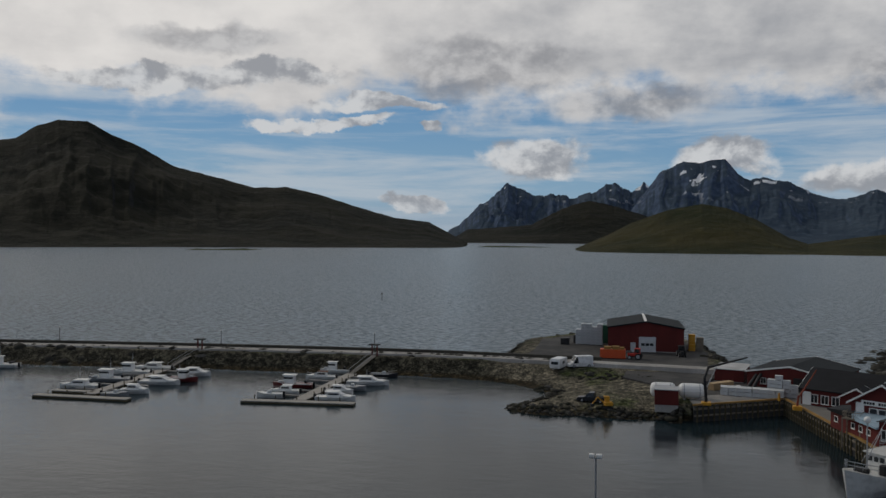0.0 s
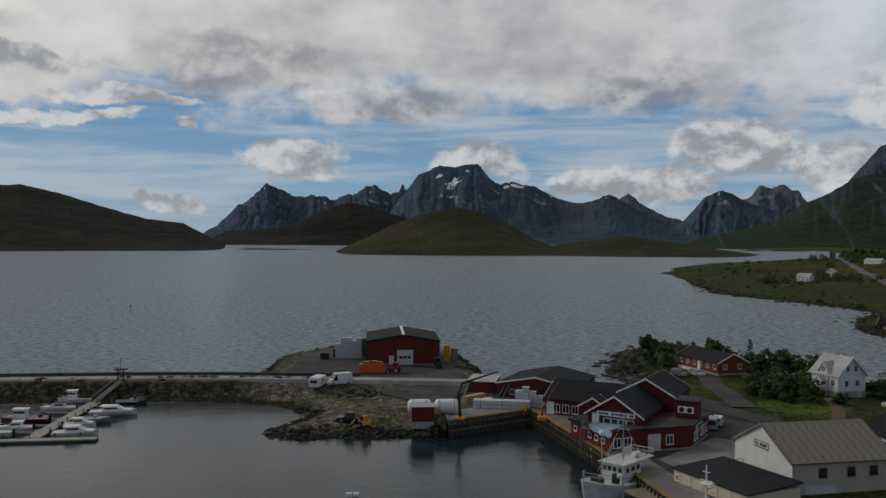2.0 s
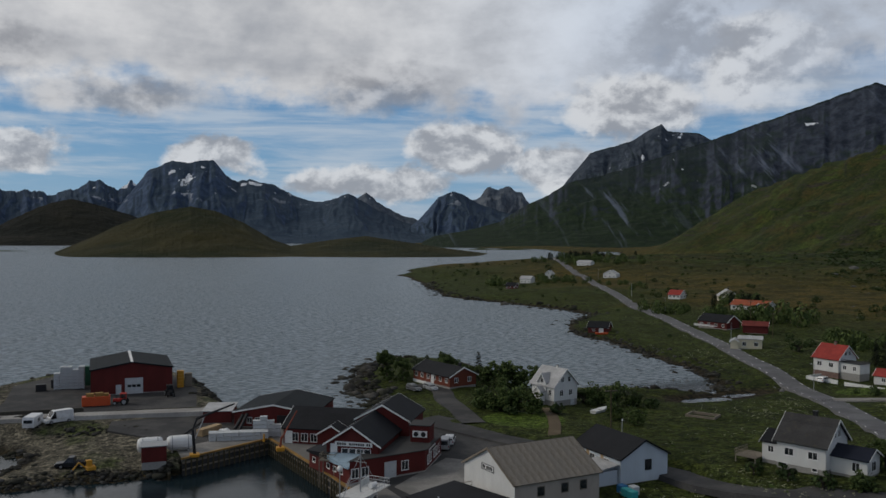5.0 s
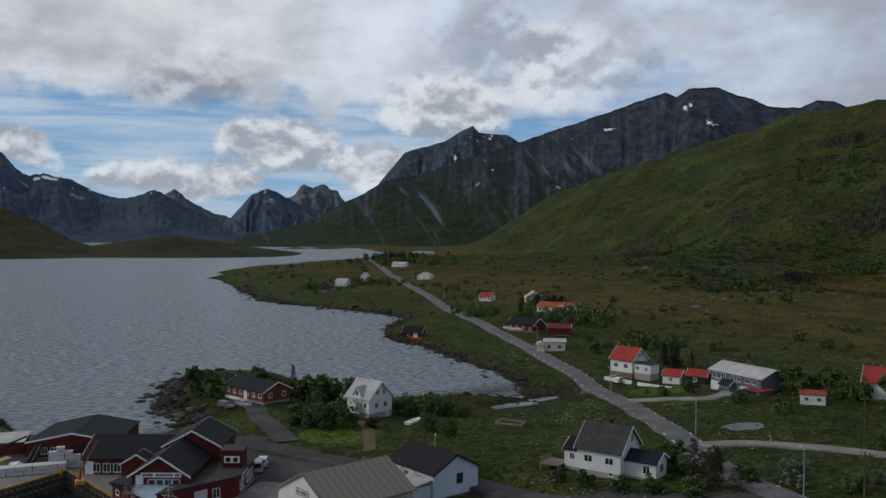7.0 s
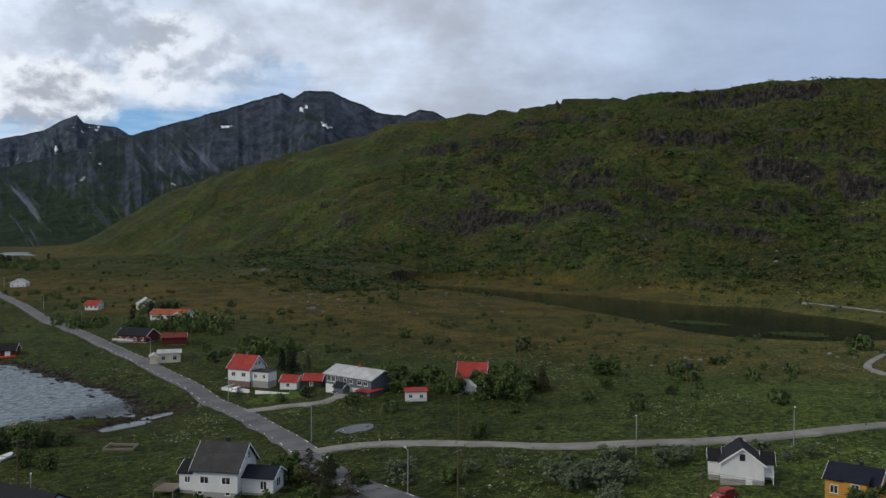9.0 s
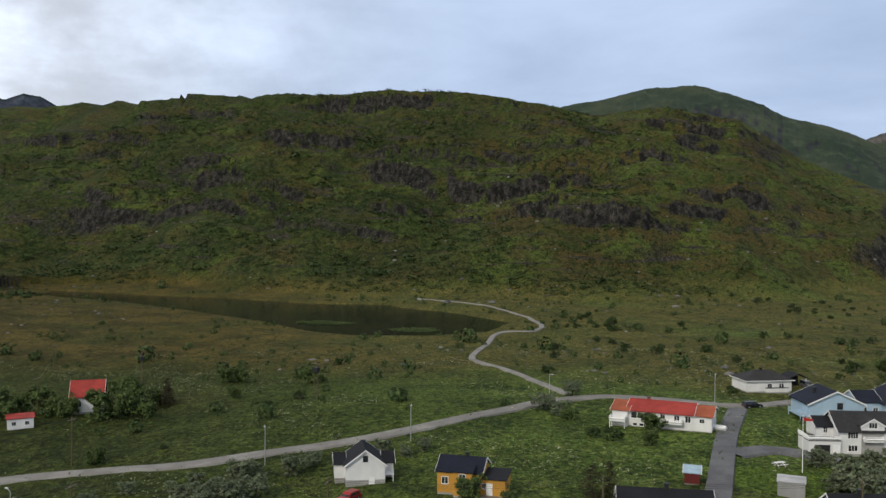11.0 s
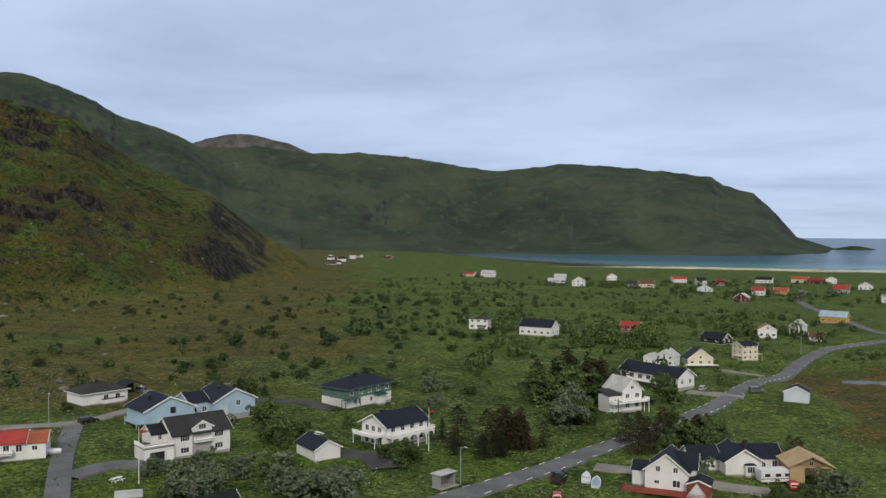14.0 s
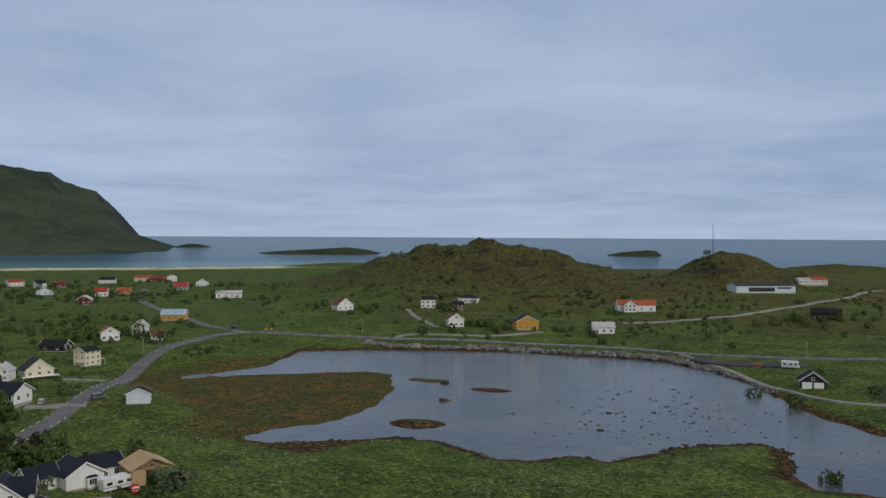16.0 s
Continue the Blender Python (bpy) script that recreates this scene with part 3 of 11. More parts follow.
def water_material():
    m, nt, b = material("sea_water", 0.12, 0, 0.5)
    geo = nt.nodes.new("ShaderNodeNewGeometry")
    pos = nt.nodes.new("ShaderNodeSeparateXYZ")
    nt.links.new(geo.outputs["Position"], pos.inputs[0])
    px, py = pos.outputs[0], pos.outputs[1]
    # open sea north of the breakwater, sheltered basin and lagoon south of it
    side = calc(nt, "SUBTRACT", py, calc(nt, "MULTIPLY", px, 0.163))
    rough_sea = span(nt, side, 180, 196)
    shallow = span(nt, py, -150, -200)
    col = blend(nt, span(nt, noise_of(nt, 0.03, 4), 0.35, 0.7), (0.010, 0.019, 0.024), (0.020, 0.034, 0.042))
    bed = blend(nt, span(nt, noise_of(nt, 0.035, 5, 0.6), 0.42, 0.62), (0.035, 0.045, 0.055), (0.065, 0.070, 0.062))
    col = blend(nt, calc(nt, "MULTIPLY", shallow, span(nt, py, -430, -400)), col, bed)
    # open sea in the south, turquoise over the sand of the bay
    ocean = span(nt, py, -900, -1100)
    col = blend(nt, ocean, col, (0.014, 0.045, 0.068))
    off = calc(nt, "SUBTRACT", calc(nt, "ADD", calc(nt, "MULTIPLY", px, 0.62), calc(nt, "MULTIPLY", py, -0.78)), 1410)
    col = blend(nt, calc(nt, "MULTIPLY", calc(nt, "MULTIPLY", ocean, span(nt, px, 250, 500)), span(nt, off, 420, 60)), col, (0.06, 0.17, 0.19))
    nt.links.new(col, b.inputs["Base Color"])
    nt.links.new(calc(nt, "ADD", calc(nt, "ADD", calc(nt, "MULTIPLY", rough_sea, 0.44), calc(nt, "MULTIPLY", shallow, 0.20)), calc(nt, "SUBTRACT", 0.28, calc(nt, "MULTIPLY", ocean, 0.08))), b.inputs["Specular IOR Level"])
    b.inputs["IOR"].default_value = 1.333
    waves = calc(nt, "ADD", noise_of(nt, 0.55, 6, 0.66, (1, 1.5, 1), warp=0.4), calc(nt, "MULTIPLY", noise_of(nt, 0.16, 5, 0.68, (1, 1.6, 1), warp=0.3), 1.9))
    n = nt.nodes.new("ShaderNodeBump")
    nt.links.new(calc(nt, "ADD", span(nt, side, 170, 200, 0.05, 0.9), calc(nt, "MULTIPLY", shallow, 0.05)), n.inputs["Strength"])
    n.inputs["Distance"].default_value = 1.0
    nt.links.new(waves, n.inputs["Height"])
    nt.links.new(n.outputs[0], b.inputs["Normal"])
    nt.links.new(span(nt, side, 170, 200, 0.04, 0.14), b.inputs["Roughness"])
    # sky sheen of the fjord put into a diffuse colour; southern sea's own tint
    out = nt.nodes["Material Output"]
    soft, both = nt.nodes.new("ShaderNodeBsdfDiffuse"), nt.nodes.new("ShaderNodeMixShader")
    sea_and_sheen = blend(nt, calc(nt, "MULTIPLY", calc(nt, "MULTIPLY", ocean, span(nt, px, 250, 500)), span(nt, off, 420, 60)), (0.060, 0.125, 0.185), (0.09, 0.22, 0.26))
    # pale and dark ripples painted in place of sky reflected by the waves
    sea_and_sheen = blend(nt, ocean, blend(nt, span(nt, noise_of(nt, 0.55, 7, 0.74, (0.7, 1.5, 1), warp=0.2), 0.40, 0.60), (0.20, 0.245, 0.285), (0.56, 0.650, 0.725)), sea_and_sheen)
    nt.links.new(sea_and_sheen, soft.inputs[0])
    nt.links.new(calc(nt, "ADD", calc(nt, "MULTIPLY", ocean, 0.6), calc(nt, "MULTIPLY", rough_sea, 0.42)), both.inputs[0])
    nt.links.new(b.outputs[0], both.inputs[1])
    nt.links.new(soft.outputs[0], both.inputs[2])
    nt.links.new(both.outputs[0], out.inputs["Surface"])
    return m


def polar(az0, az1, step, r0, r1, rows):
    az = np.radians(np.linspace(az0, az1, int((az1 - az0) / step) + 1))
    r = r0 * (r1 / r0) ** np.linspace(0, 1, rows) if np.isscalar(rows) else np.asarray(rows)
    A, R = np.meshgrid(az, r, indexing="ij")
    return R * np.sin(A), R * np.cos(A)


M_GROUND = ground_material()
M_WATER = water_material()
ROWS_OUT = np.r_[np.geomspace(70, 500, 170)[:-1], np.geomspace(500, 1100, 165)[:-1], np.geomspace(1100, 4900, 60)]
X, Y = polar(-46, 192, 0.2, 70, 4900, ROWS_OUT)
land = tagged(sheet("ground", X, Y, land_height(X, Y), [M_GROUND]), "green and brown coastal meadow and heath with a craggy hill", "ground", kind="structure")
X, Y = polar(192, 314, 2.0, 70, 4900, 60)
tagged(sheet("ground_west", X, Y, np.full(X.shape, -3.0), [M_GROUND]), "sea bed under the water to the west", "ground", kind="structure")
X, Y = polar(0, 360, 3.0, 0.01, 72, 16)
tagged(sheet("ground_near", X, Y, np.where(Y > 58, -3.0, 2.0), [M_GROUND]), "grassy ground beneath the drone", "ground", kind="structure")
X, Y = polar(0, 360, 1.0, 1.0, 4900, 120)
R, AZ = np.hypot(X, Y), np.degrees(np.arctan2(X, Y)) % 360
far_south = smooth(AZ, 128, 140) * (1 - smooth(AZ, 215, 240))
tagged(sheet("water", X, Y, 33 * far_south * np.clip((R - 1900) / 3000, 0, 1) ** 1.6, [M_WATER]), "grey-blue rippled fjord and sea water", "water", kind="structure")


# ---- mountains ----
def rock_material(name, rock_lo, rock_hi, turf_lo, turf_hi, slope=0.72, snow=0.0, scree=0.0, size=0.004, green=0.0, lean=0.0):
    """Rock and turf by slope; runs of scree and gullies follow the fall line; green adds birch wood at the foot."""
    m, nt, b = material(name, 0.95, 0, 0.1)
    geo = nt.nodes.new("ShaderNodeNewGeometry")
    sep, pos = nt.nodes.new("ShaderNodeSeparateXYZ"), nt.nodes.new("ShaderNodeSeparateXYZ")
    nt.links.new(geo.outputs["Normal"], sep.inputs[0])
    nt.links.new(geo.outputs["Position"], pos.inputs[0])
    n1, n2 = noise_of(nt, size, 8, 0.62), noise_of(nt, size * 6, 7, 0.66)
    # bearing round the fjord and height: streaks that run down the mountain
    way = calc(nt, "MULTIPLY", calc(nt, "ARCTAN2", pos.outputs[0], pos.outputs[1]), 57.3)
    run = nt.nodes.new("ShaderNodeCombineXYZ")
    nt.links.new(calc(nt, "ADD", way, calc(nt, "MULTIPLY", pos.outputs[2], lean)), run.inputs[0])
    nt.links.new(calc(nt, "MULTIPLY", pos.outputs[2], 0.0040), run.inputs[1])

    def streak(scale, detail=7, rough=0.62):
        n = nt.nodes.new("ShaderNodeTexNoise")
        nt.links.new(run.outputs[0], n.inputs["Vector"])
        n.inputs["Scale"].default_value, n.inputs["Detail"].default_value, n.inputs["Roughness"].default_value = scale, detail, rough
        return n.outputs["Fac"]

    fall = streak(2.4)
    rock = blend(nt, span(nt, n2, 0.35, 0.66), rock_lo, rock_hi)
    rock = blend(nt, calc(nt, "MULTIPLY", span(nt, fall, 0.50, 0.36), 0.18), rock, rock_lo)
    turf = blend(nt, span(nt, n1, 0.36, 0.64), turf_lo, turf_hi)
    turf = blend(nt, span(nt, n2, 0.5, 0.75), turf, tuple(c * 1.35 for c in turf_hi))
    if green:
        wood = calc(nt, "ADD", pos.outputs[2], calc(nt, "MULTIPLY", calc(nt, "SUBTRACT", fall, 0.5), 420.0))
        turf = blend(nt, calc(nt, "MULTIPLY", span(nt, wood, 330, 90), green), turf, blend(nt, span(nt, n2, 0.4, 0.62), (0.012, 0.022, 0.010), (0.024, 0.040, 0.016)))
    k = calc(nt, "ADD", sep.outputs[2], calc(nt, "MULTIPLY", calc(nt, "SUBTRACT", n2, 0.5), 0.35))
    col = blend(nt, span(nt, k, slope + 0.07, slope - 0.07), turf, rock)
    if scree:
        st = calc(nt, "MULTIPLY", span(nt, streak(1.1, 8, 0.66), 0.64 - 0.1 * scree, 0.74 - 0.1 * scree), span(nt, streak(0.30, 3), 0.44, 0.60))
        col = blend(nt, calc(nt, "MULTIPLY", st, 0.75), col, tuple(c * 2.0 for c in rock_hi))
    if snow:
        patch = calc(nt, "ADD", noise_of(nt, size * 2.2, 6, 0.55), calc(nt, "MULTIPLY", calc(nt, "SUBTRACT", streak(3.0, 4), 0.5), 0.35))
        s = calc(nt, "MULTIPLY", span(nt, patch, 0.72 - snow * 0.1, 0.735 - snow * 0.1), span(nt, pos.outputs[2], 150, 300))
        col = blend(nt, s, col, (0.75, 0.78, 0.82))
    nt.links.new(col, b.inputs["Base Color"])
    bump(nt, b, calc(nt, "ADD", n2, calc(nt, "ADD", calc(nt, "MULTIPLY", n1, 3.0), calc(nt, "MULTIPLY", fall, 0.3))), 0.9, 16.0)
    return m


def mountain(name, label, crest, eye, foot, far, mat, jag=0.05, gully=0.35, step=0.06, rows=70, seed=0, power=1.15, ribs=0.0, rib=0.9):
    """A mountain on the skyline: bearings and elevations of its crest seen from the eye's height, between a foot and a crest distance.
    ribs: spurs and gullies down the slope, a rib's width in degrees."""
    c = np.array(crest, float)
    c[c[:, 0] > 270, 0] -= 360
    az = np.linspace(c[0, 0], c[-1, 0], int((c[-1, 0] - c[0, 0]) / step) + 1)
    el = np.interp(az, c[:, 0], c[:, 1])
    el = el + jag * fbm(az * 1.0, az * 0 + seed, 1.1, 5, seed, 0.6) * smooth(el, -0.5, 1.5)
    s = np.r_[np.linspace(0, 1, rows), 1.03, 1.08, 1.25]
    A, S = np.meshgrid(np.radians(az), s, indexing="ij")
    top = (eye + np.tan(np.radians(el)) * far)[:, None]
    R = foot + (far - foot) * S
    X, Y = R * np.sin(A), R * np.cos(A)
    k = np.clip(S, 0, 1)
    rel = ridged(X, Y, (far - foot) * 0.55, 6, seed + 3, 0.52) - 0.62
    low = fbm(X, Y, (far - foot) * 0.9, 4, seed + 9)
    wide = np.degrees(A) + 0.5 * fbm(np.degrees(A), k * 3.0, 1.5, 3, seed + 17)
    spur = (ridged(wide, k * 1.2, rib, 2, seed + 13, 0.5) - 0.62) * smooth(k, 0.05, 0.45)
    shape = np.clip(k ** power + (gully * rel + 0.12 * low + ribs * spur) * k * (1 - k) ** 0.8 * 1.9, 0, None)
    Z = top * np.where(S > 1, 1 - (S - 1) * 0.9, np.minimum(shape, 0.06 + 0.95 * k ** 0.55)) - 2 * (1 - k)
    Z = np.minimum(Z, eye + (top - eye) * R / far * np.where(S < 1, 0.995, 1.0))
    return tagged(sheet(name, X, Y, Z, [mat]), label, "mountain", kind="structure")


LEFT = [(290, 5.2), (300, 4.6), (310, 5.0), (315.8, 5.31), (316.7, 5.52), (317.9, 6.29), (319, 6.69), (320.6, 6.67), (322, 5.96), (324, 5.1), (325.7, 4.1),
        (328.8, 3.35), (330.6, 2.87), (332.7, 2.94), (334.6, 2.53), (337.5, 1.63), (339.7, 1.01), (342, 0.73), (344.6, -0.64)]
FAR_A = [(343, -0.1), (344.6, 1.04), (346.1, 2.36), (347.2, 3.29), (347.8, 3.1), (348.5, 2.55), (350.4, 2.55), (351.3, 2.29), (352.7, 2.73), (354.2, 3.28),
         (354.9, 2.91), (355.3, 2.8), (356, 3.26), (356.5, 2.9), (358, 2.0)]
BIG_B = [(354.6, 0.6), (355.2, 1.4), (355.8, 2.32), (357, 3.8), (358.5, 4.56), (359.4, 4.47), (361, 4.68), (361.8, 3.7), (362.5, 3.34), (363.3, 3.46), (364.4, 3.25),
         (365.5, 2.81), (366.3, 2.44), (367.4, 2.08), (368.5, 2.27), (369.6, 2.65), (370.7, 2.1), (371.7, 1.54), (373, 0.92), (375, 0.2)]
HORN = [(9.4, 1.6), (10, 2.1), (10.4, 2.47), (10.8, 2.77), (11.5, 2.1), (12.6, 1.55), (13.2, 1.18), (14.6, 0.8), (16, 0.6)]
DOME = [(13.6, 0.4), (14.3, 1.0), (15.6, 2.49), (16.5, 2.82), (17.2, 2.67), (18.1, 2.12), (19.2, 1.75), (20.3, 1.39), (23, 0.8)]
SPIKES = [(17, 1.7), (18.1, 2.49), (18.8, 3.03), (19.6, 2.96), (20.3, 3.03), (21, 2.66), (21.7, 2.11), (24, 1.5)]
ISLE = [(351.2, -1.5), (351.7, -1.16), (353.8, -0.25), (355.2, 0.49), (357.4, 1.32), (359.6, 1.75), (361.1, 1.47), (362.9, 0.74), (364.8, -0.37), (365.9, -0.74),
        (368.5, -0.34), (370.8, -0.07), (373.7, -0.49), (376, -0.85), (379, -1.2)]
PEAK_E = [(22.5, 1.5), (23.9, 3.33), (25.5, 5.28), (26.5, 5.58), (28.2, 6.04), (30, 7.08), (30.4, 6.6), (32.3, 6.41), (33, 6.05), (35.2, 5.3), (38, 4.5)]
SLOPE_F = [(14.5, -0.6), (15.3, -0.19), (17.5, 0.19), (19.6, 0.77), (21.1, 1.71), (22.6, 2.46), (24.1, 3.33), (27, 3.99), (30.4, 5.12), (33.4, 6.04), (35.9, 6.94),
           (38.8, 7.8), (40.6, 8.48), (42.4, 8.95), (43.1, 8.68), (43.8, 9.15), (45.5, 9.19), (47.5, 8.41), (48.5, 7.95), (50.4, 7.69), (51.4, 8.12), (52.3, 8.06),
           (53.1, 7.52), (58, 6.5), (64, 6)]
BACK_H = [(80, 6.5), (85.2, 8.25), (87.4, 8.56), (90.4, 9.23), (93.4, 9.31), (95.6, 8.67), (97.5, 7.94), (98.6, 7.21), (100.8, 6.65), (102.3, 6.09), (103.4, 5.53), (106, 4), (110, 2)]
BACK_I = [(101, 4.5), (103.4, 5.71), (105.2, 6.23), (106.6, 6.32), (109.1, 5.81), (110.5, 5.24), (114, 4.2)]
HEAD_J = [(98, 4.6), (103.8, 5.31), (107.2, 5.48), (110.7, 5.11), (113.8, 5.22), (116.9, 4.96), (122, 4.15), (123.4, 4.06), (125.3, 4.31), (127.2, 4.52), (130.1, 4.36),
          (132.8, 4.07), (136.5, 3.59), (137.3, 3.05), (139.1, 2.48), (140.2, 1.48), (141.6, -0.17), (143.8, -0.88), (145.5, -1.2)]
FOOTHILL = [(343.2, -0.7), (344.6, 0.15), (348.8, 0.45), (350.8, 1.55), (352.6, 2.05), (354.7, 1.6), (356.9, 0.8), (359.1, 0.2), (361, -0.6)]
# distance haze is put into the rock and turf colours of these two
R_BLUE = rock_material("hazed_blue_rock", (0.036, 0.056, 0.096), (0.080, 0.116, 0.182), (0.032, 0.052, 0.080), (0.052, 0.076, 0.106), 0.80, snow=1.0)
R_HORN = rock_material("hazed_pale_rock", (0.075, 0.095, 0.125), (0.17, 0.19, 0.215), (0.07, 0.09, 0.11), (0.11, 0.13, 0.15), 0.80, snow=0.6)
R_BARE = rock_material("bare_grey_top", (0.055, 0.055, 0.052), (0.115, 0.110, 0.100), (0.060, 0.062, 0.048), (0.095, 0.092, 0.075), 0.98)
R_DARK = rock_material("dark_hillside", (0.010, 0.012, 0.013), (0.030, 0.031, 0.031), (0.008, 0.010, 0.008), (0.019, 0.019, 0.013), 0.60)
R_ISLE = rock_material("heath_island", (0.030, 0.030, 0.024), (0.062, 0.060, 0.048), (0.020, 0.026, 0.011), (0.046, 0.042, 0.017), 0.50)
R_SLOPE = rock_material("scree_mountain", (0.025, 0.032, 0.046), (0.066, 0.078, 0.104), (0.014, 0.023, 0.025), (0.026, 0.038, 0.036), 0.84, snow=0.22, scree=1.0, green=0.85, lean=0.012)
# a weaker distance haze, put into the bluish colour of the peak
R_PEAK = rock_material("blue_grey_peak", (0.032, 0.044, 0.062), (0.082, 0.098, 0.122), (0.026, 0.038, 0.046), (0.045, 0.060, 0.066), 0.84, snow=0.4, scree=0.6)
R_GREEN = rock_material("green_headland", (0.024, 0.026, 0.031), (0.064, 0.066, 0.070), (0.027, 0.043, 0.029), (0.056, 0.070, 0.044), 0.75, scree=0.15)
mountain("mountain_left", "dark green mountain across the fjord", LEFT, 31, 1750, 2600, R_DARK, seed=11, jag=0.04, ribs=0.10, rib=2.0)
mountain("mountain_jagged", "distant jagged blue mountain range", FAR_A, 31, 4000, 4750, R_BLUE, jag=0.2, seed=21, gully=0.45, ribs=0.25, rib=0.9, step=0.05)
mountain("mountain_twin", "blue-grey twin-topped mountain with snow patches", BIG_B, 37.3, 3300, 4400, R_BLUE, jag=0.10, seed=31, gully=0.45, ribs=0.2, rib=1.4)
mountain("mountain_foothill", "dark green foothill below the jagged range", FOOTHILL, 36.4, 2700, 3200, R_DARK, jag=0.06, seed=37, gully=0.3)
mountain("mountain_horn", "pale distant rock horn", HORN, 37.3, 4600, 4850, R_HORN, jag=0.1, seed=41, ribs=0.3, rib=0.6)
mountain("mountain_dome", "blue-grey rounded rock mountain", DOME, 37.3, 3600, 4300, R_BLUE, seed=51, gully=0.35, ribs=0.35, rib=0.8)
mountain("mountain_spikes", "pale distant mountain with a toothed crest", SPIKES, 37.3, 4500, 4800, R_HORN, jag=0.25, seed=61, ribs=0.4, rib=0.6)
mountain("island_hill", "low brown-green heath island in the fjord", ISLE, 37.3, 1420, 1800, R_ISLE, seed=71, jag=0.02, gully=0.2)
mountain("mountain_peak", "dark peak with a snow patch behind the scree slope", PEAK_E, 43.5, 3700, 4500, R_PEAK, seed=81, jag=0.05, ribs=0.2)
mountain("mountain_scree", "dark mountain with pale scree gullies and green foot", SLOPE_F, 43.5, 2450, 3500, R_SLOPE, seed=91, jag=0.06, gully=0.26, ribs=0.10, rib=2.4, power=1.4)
mountain("mountain_back", "grey-green rounded mountain behind the hill", BACK_H, 50.6, 1900, 3000, R_GREEN, seed=101, jag=0.05, gully=0.42, ribs=0.04, rib=2.6)
mountain("mountain_top", "bare grey mountain top in the distance", BACK_I, 50.6, 3300, 3900, R_BARE, seed=111)
mountain("headland", "long green headland with gullied cliffs above the sea", HEAD_J, 53.5, 2150, 3100, R_GREEN, seed=121, gully=0.42, ribs=0.04, rib=2.6, jag=0.06, power=1.45)

R_SKERRY = rock_material("low_skerry", (0.030, 0.030, 0.028), (0.07, 0.068, 0.06), (0.030, 0.044, 0.018), (0.055, 0.070, 0.028), 0.60, size=0.02)
SKERRIES = [("skerry", [(146.5, -1.5), (150, -1.2), (153.2, -1.02), (154.7, -0.93), (156, -1.1), (157.5, -1.45)], 55, 2150, 2350), ("skerry", [(171.6, -1.35), (172.6, -1.15), (174.3, -1.0), (174.8, -1.05), (175.2, -1.35)], 55, 2150, 2300),
            ("skerry", [(142.8, -1.05), (144.6, -0.72), (145.2, -0.75), (146.6, -1.05)], 55, 2900, 3000), ("skerry", [(325.4, -1.30), (327, -1.08), (328, -1.12), (330, -1.06), (332.4, -1.28)], 31, 1480, 1530),
            ("skerry", [(344.6, -0.98), (346, -0.82), (349, -0.86), (352, -0.95)], 31, 1900, 1960), ("skerry", [(17.4, -1.12), (18.4, -0.98), (19.3, -1.08), (20.2, -0.98), (22, -1.1)], 43, 2200, 2250)]
for n_, c_, eye_, f_, far_ in SKERRIES:
    mountain(n_, "low grassy skerry lying in the sea", c_, eye_, f_, far_, R_SKERRY, jag=0.03, step=0.03, rows=14, seed=131, gully=0.1, power=0.6)

# ---- kit of parts ----
def part(name, bm, mat, parent=None, label=""):
    """Links a bmesh, or a mesh, as one object under a thing or a part."""
    if isinstance(bm, bmesh.types.BMesh):
        me = bpy.data.meshes.new(name)
        bm.to_mesh(me)
        bm.free()
    else:
        me = bm
    if mat is not None and not me.materials:
        me.materials.append(mat)
    ob = new(name, me)
    if parent is not None:
        ob.parent = parent
    if label:
        tagged(ob, label)
    return ob


def thing(name, label, category, x, y, yaw=0, z=None, group="", kind=""):
    root = new(name)
    root.empty_display_size = 0.3
    root.matrix_basis = pose(x, y, ground(x, y) if z is None else z, 0, 0, yaw)
    return tagged(root, label, category, group, kind)


def box(bm, x0, x1, y0, y1, z0, z1, taper=0.0, m=None):
    v = []
    for z, t in ((z0, 0.0), (z1, taper)):
        v += [bm.verts.new(p) for p in ((x0 + t, y0 + t, z), (x1 - t, y0 + t, z), (x1 - t, y1 - t, z), (x0 + t, y1 - t, z))]
    for q in ((3, 2, 1, 0), (4, 5, 6, 7), (0, 1, 5, 4), (1, 2, 6, 5), (2, 3, 7, 6), (3, 0, 4, 7)):
        bm.faces.new([v[i] for i in q])
    if m is not None:
        bmesh.ops.transform(bm, matrix=m, verts=v)
    return v


def boxes(*some, bevel=0.0):
    bm = bmesh.new()
    for b in some:
        box(bm, *b)
    if bevel:
        bmesh.ops.bevel(bm, geom=bm.edges[:], offset=bevel, segments=1, affect="EDGES")
    return bm


def prism(bm, pts, z0, z1):
    """An upright block over a polygon; z1 may be a function of x and y."""
    lo = [bm.verts.new((x, y, z0)) for x, y in pts]
    hi = [bm.verts.new((x, y, z1(x, y) if callable(z1) else z1)) for x, y in pts]
    bm.faces.new(lo[::-1])
    bm.faces.new(hi)
    for i in range(len(pts)):
        j = (i + 1) % len(pts)
        bm.faces.new((lo[i], lo[j], hi[j], hi[i]))
    return bm


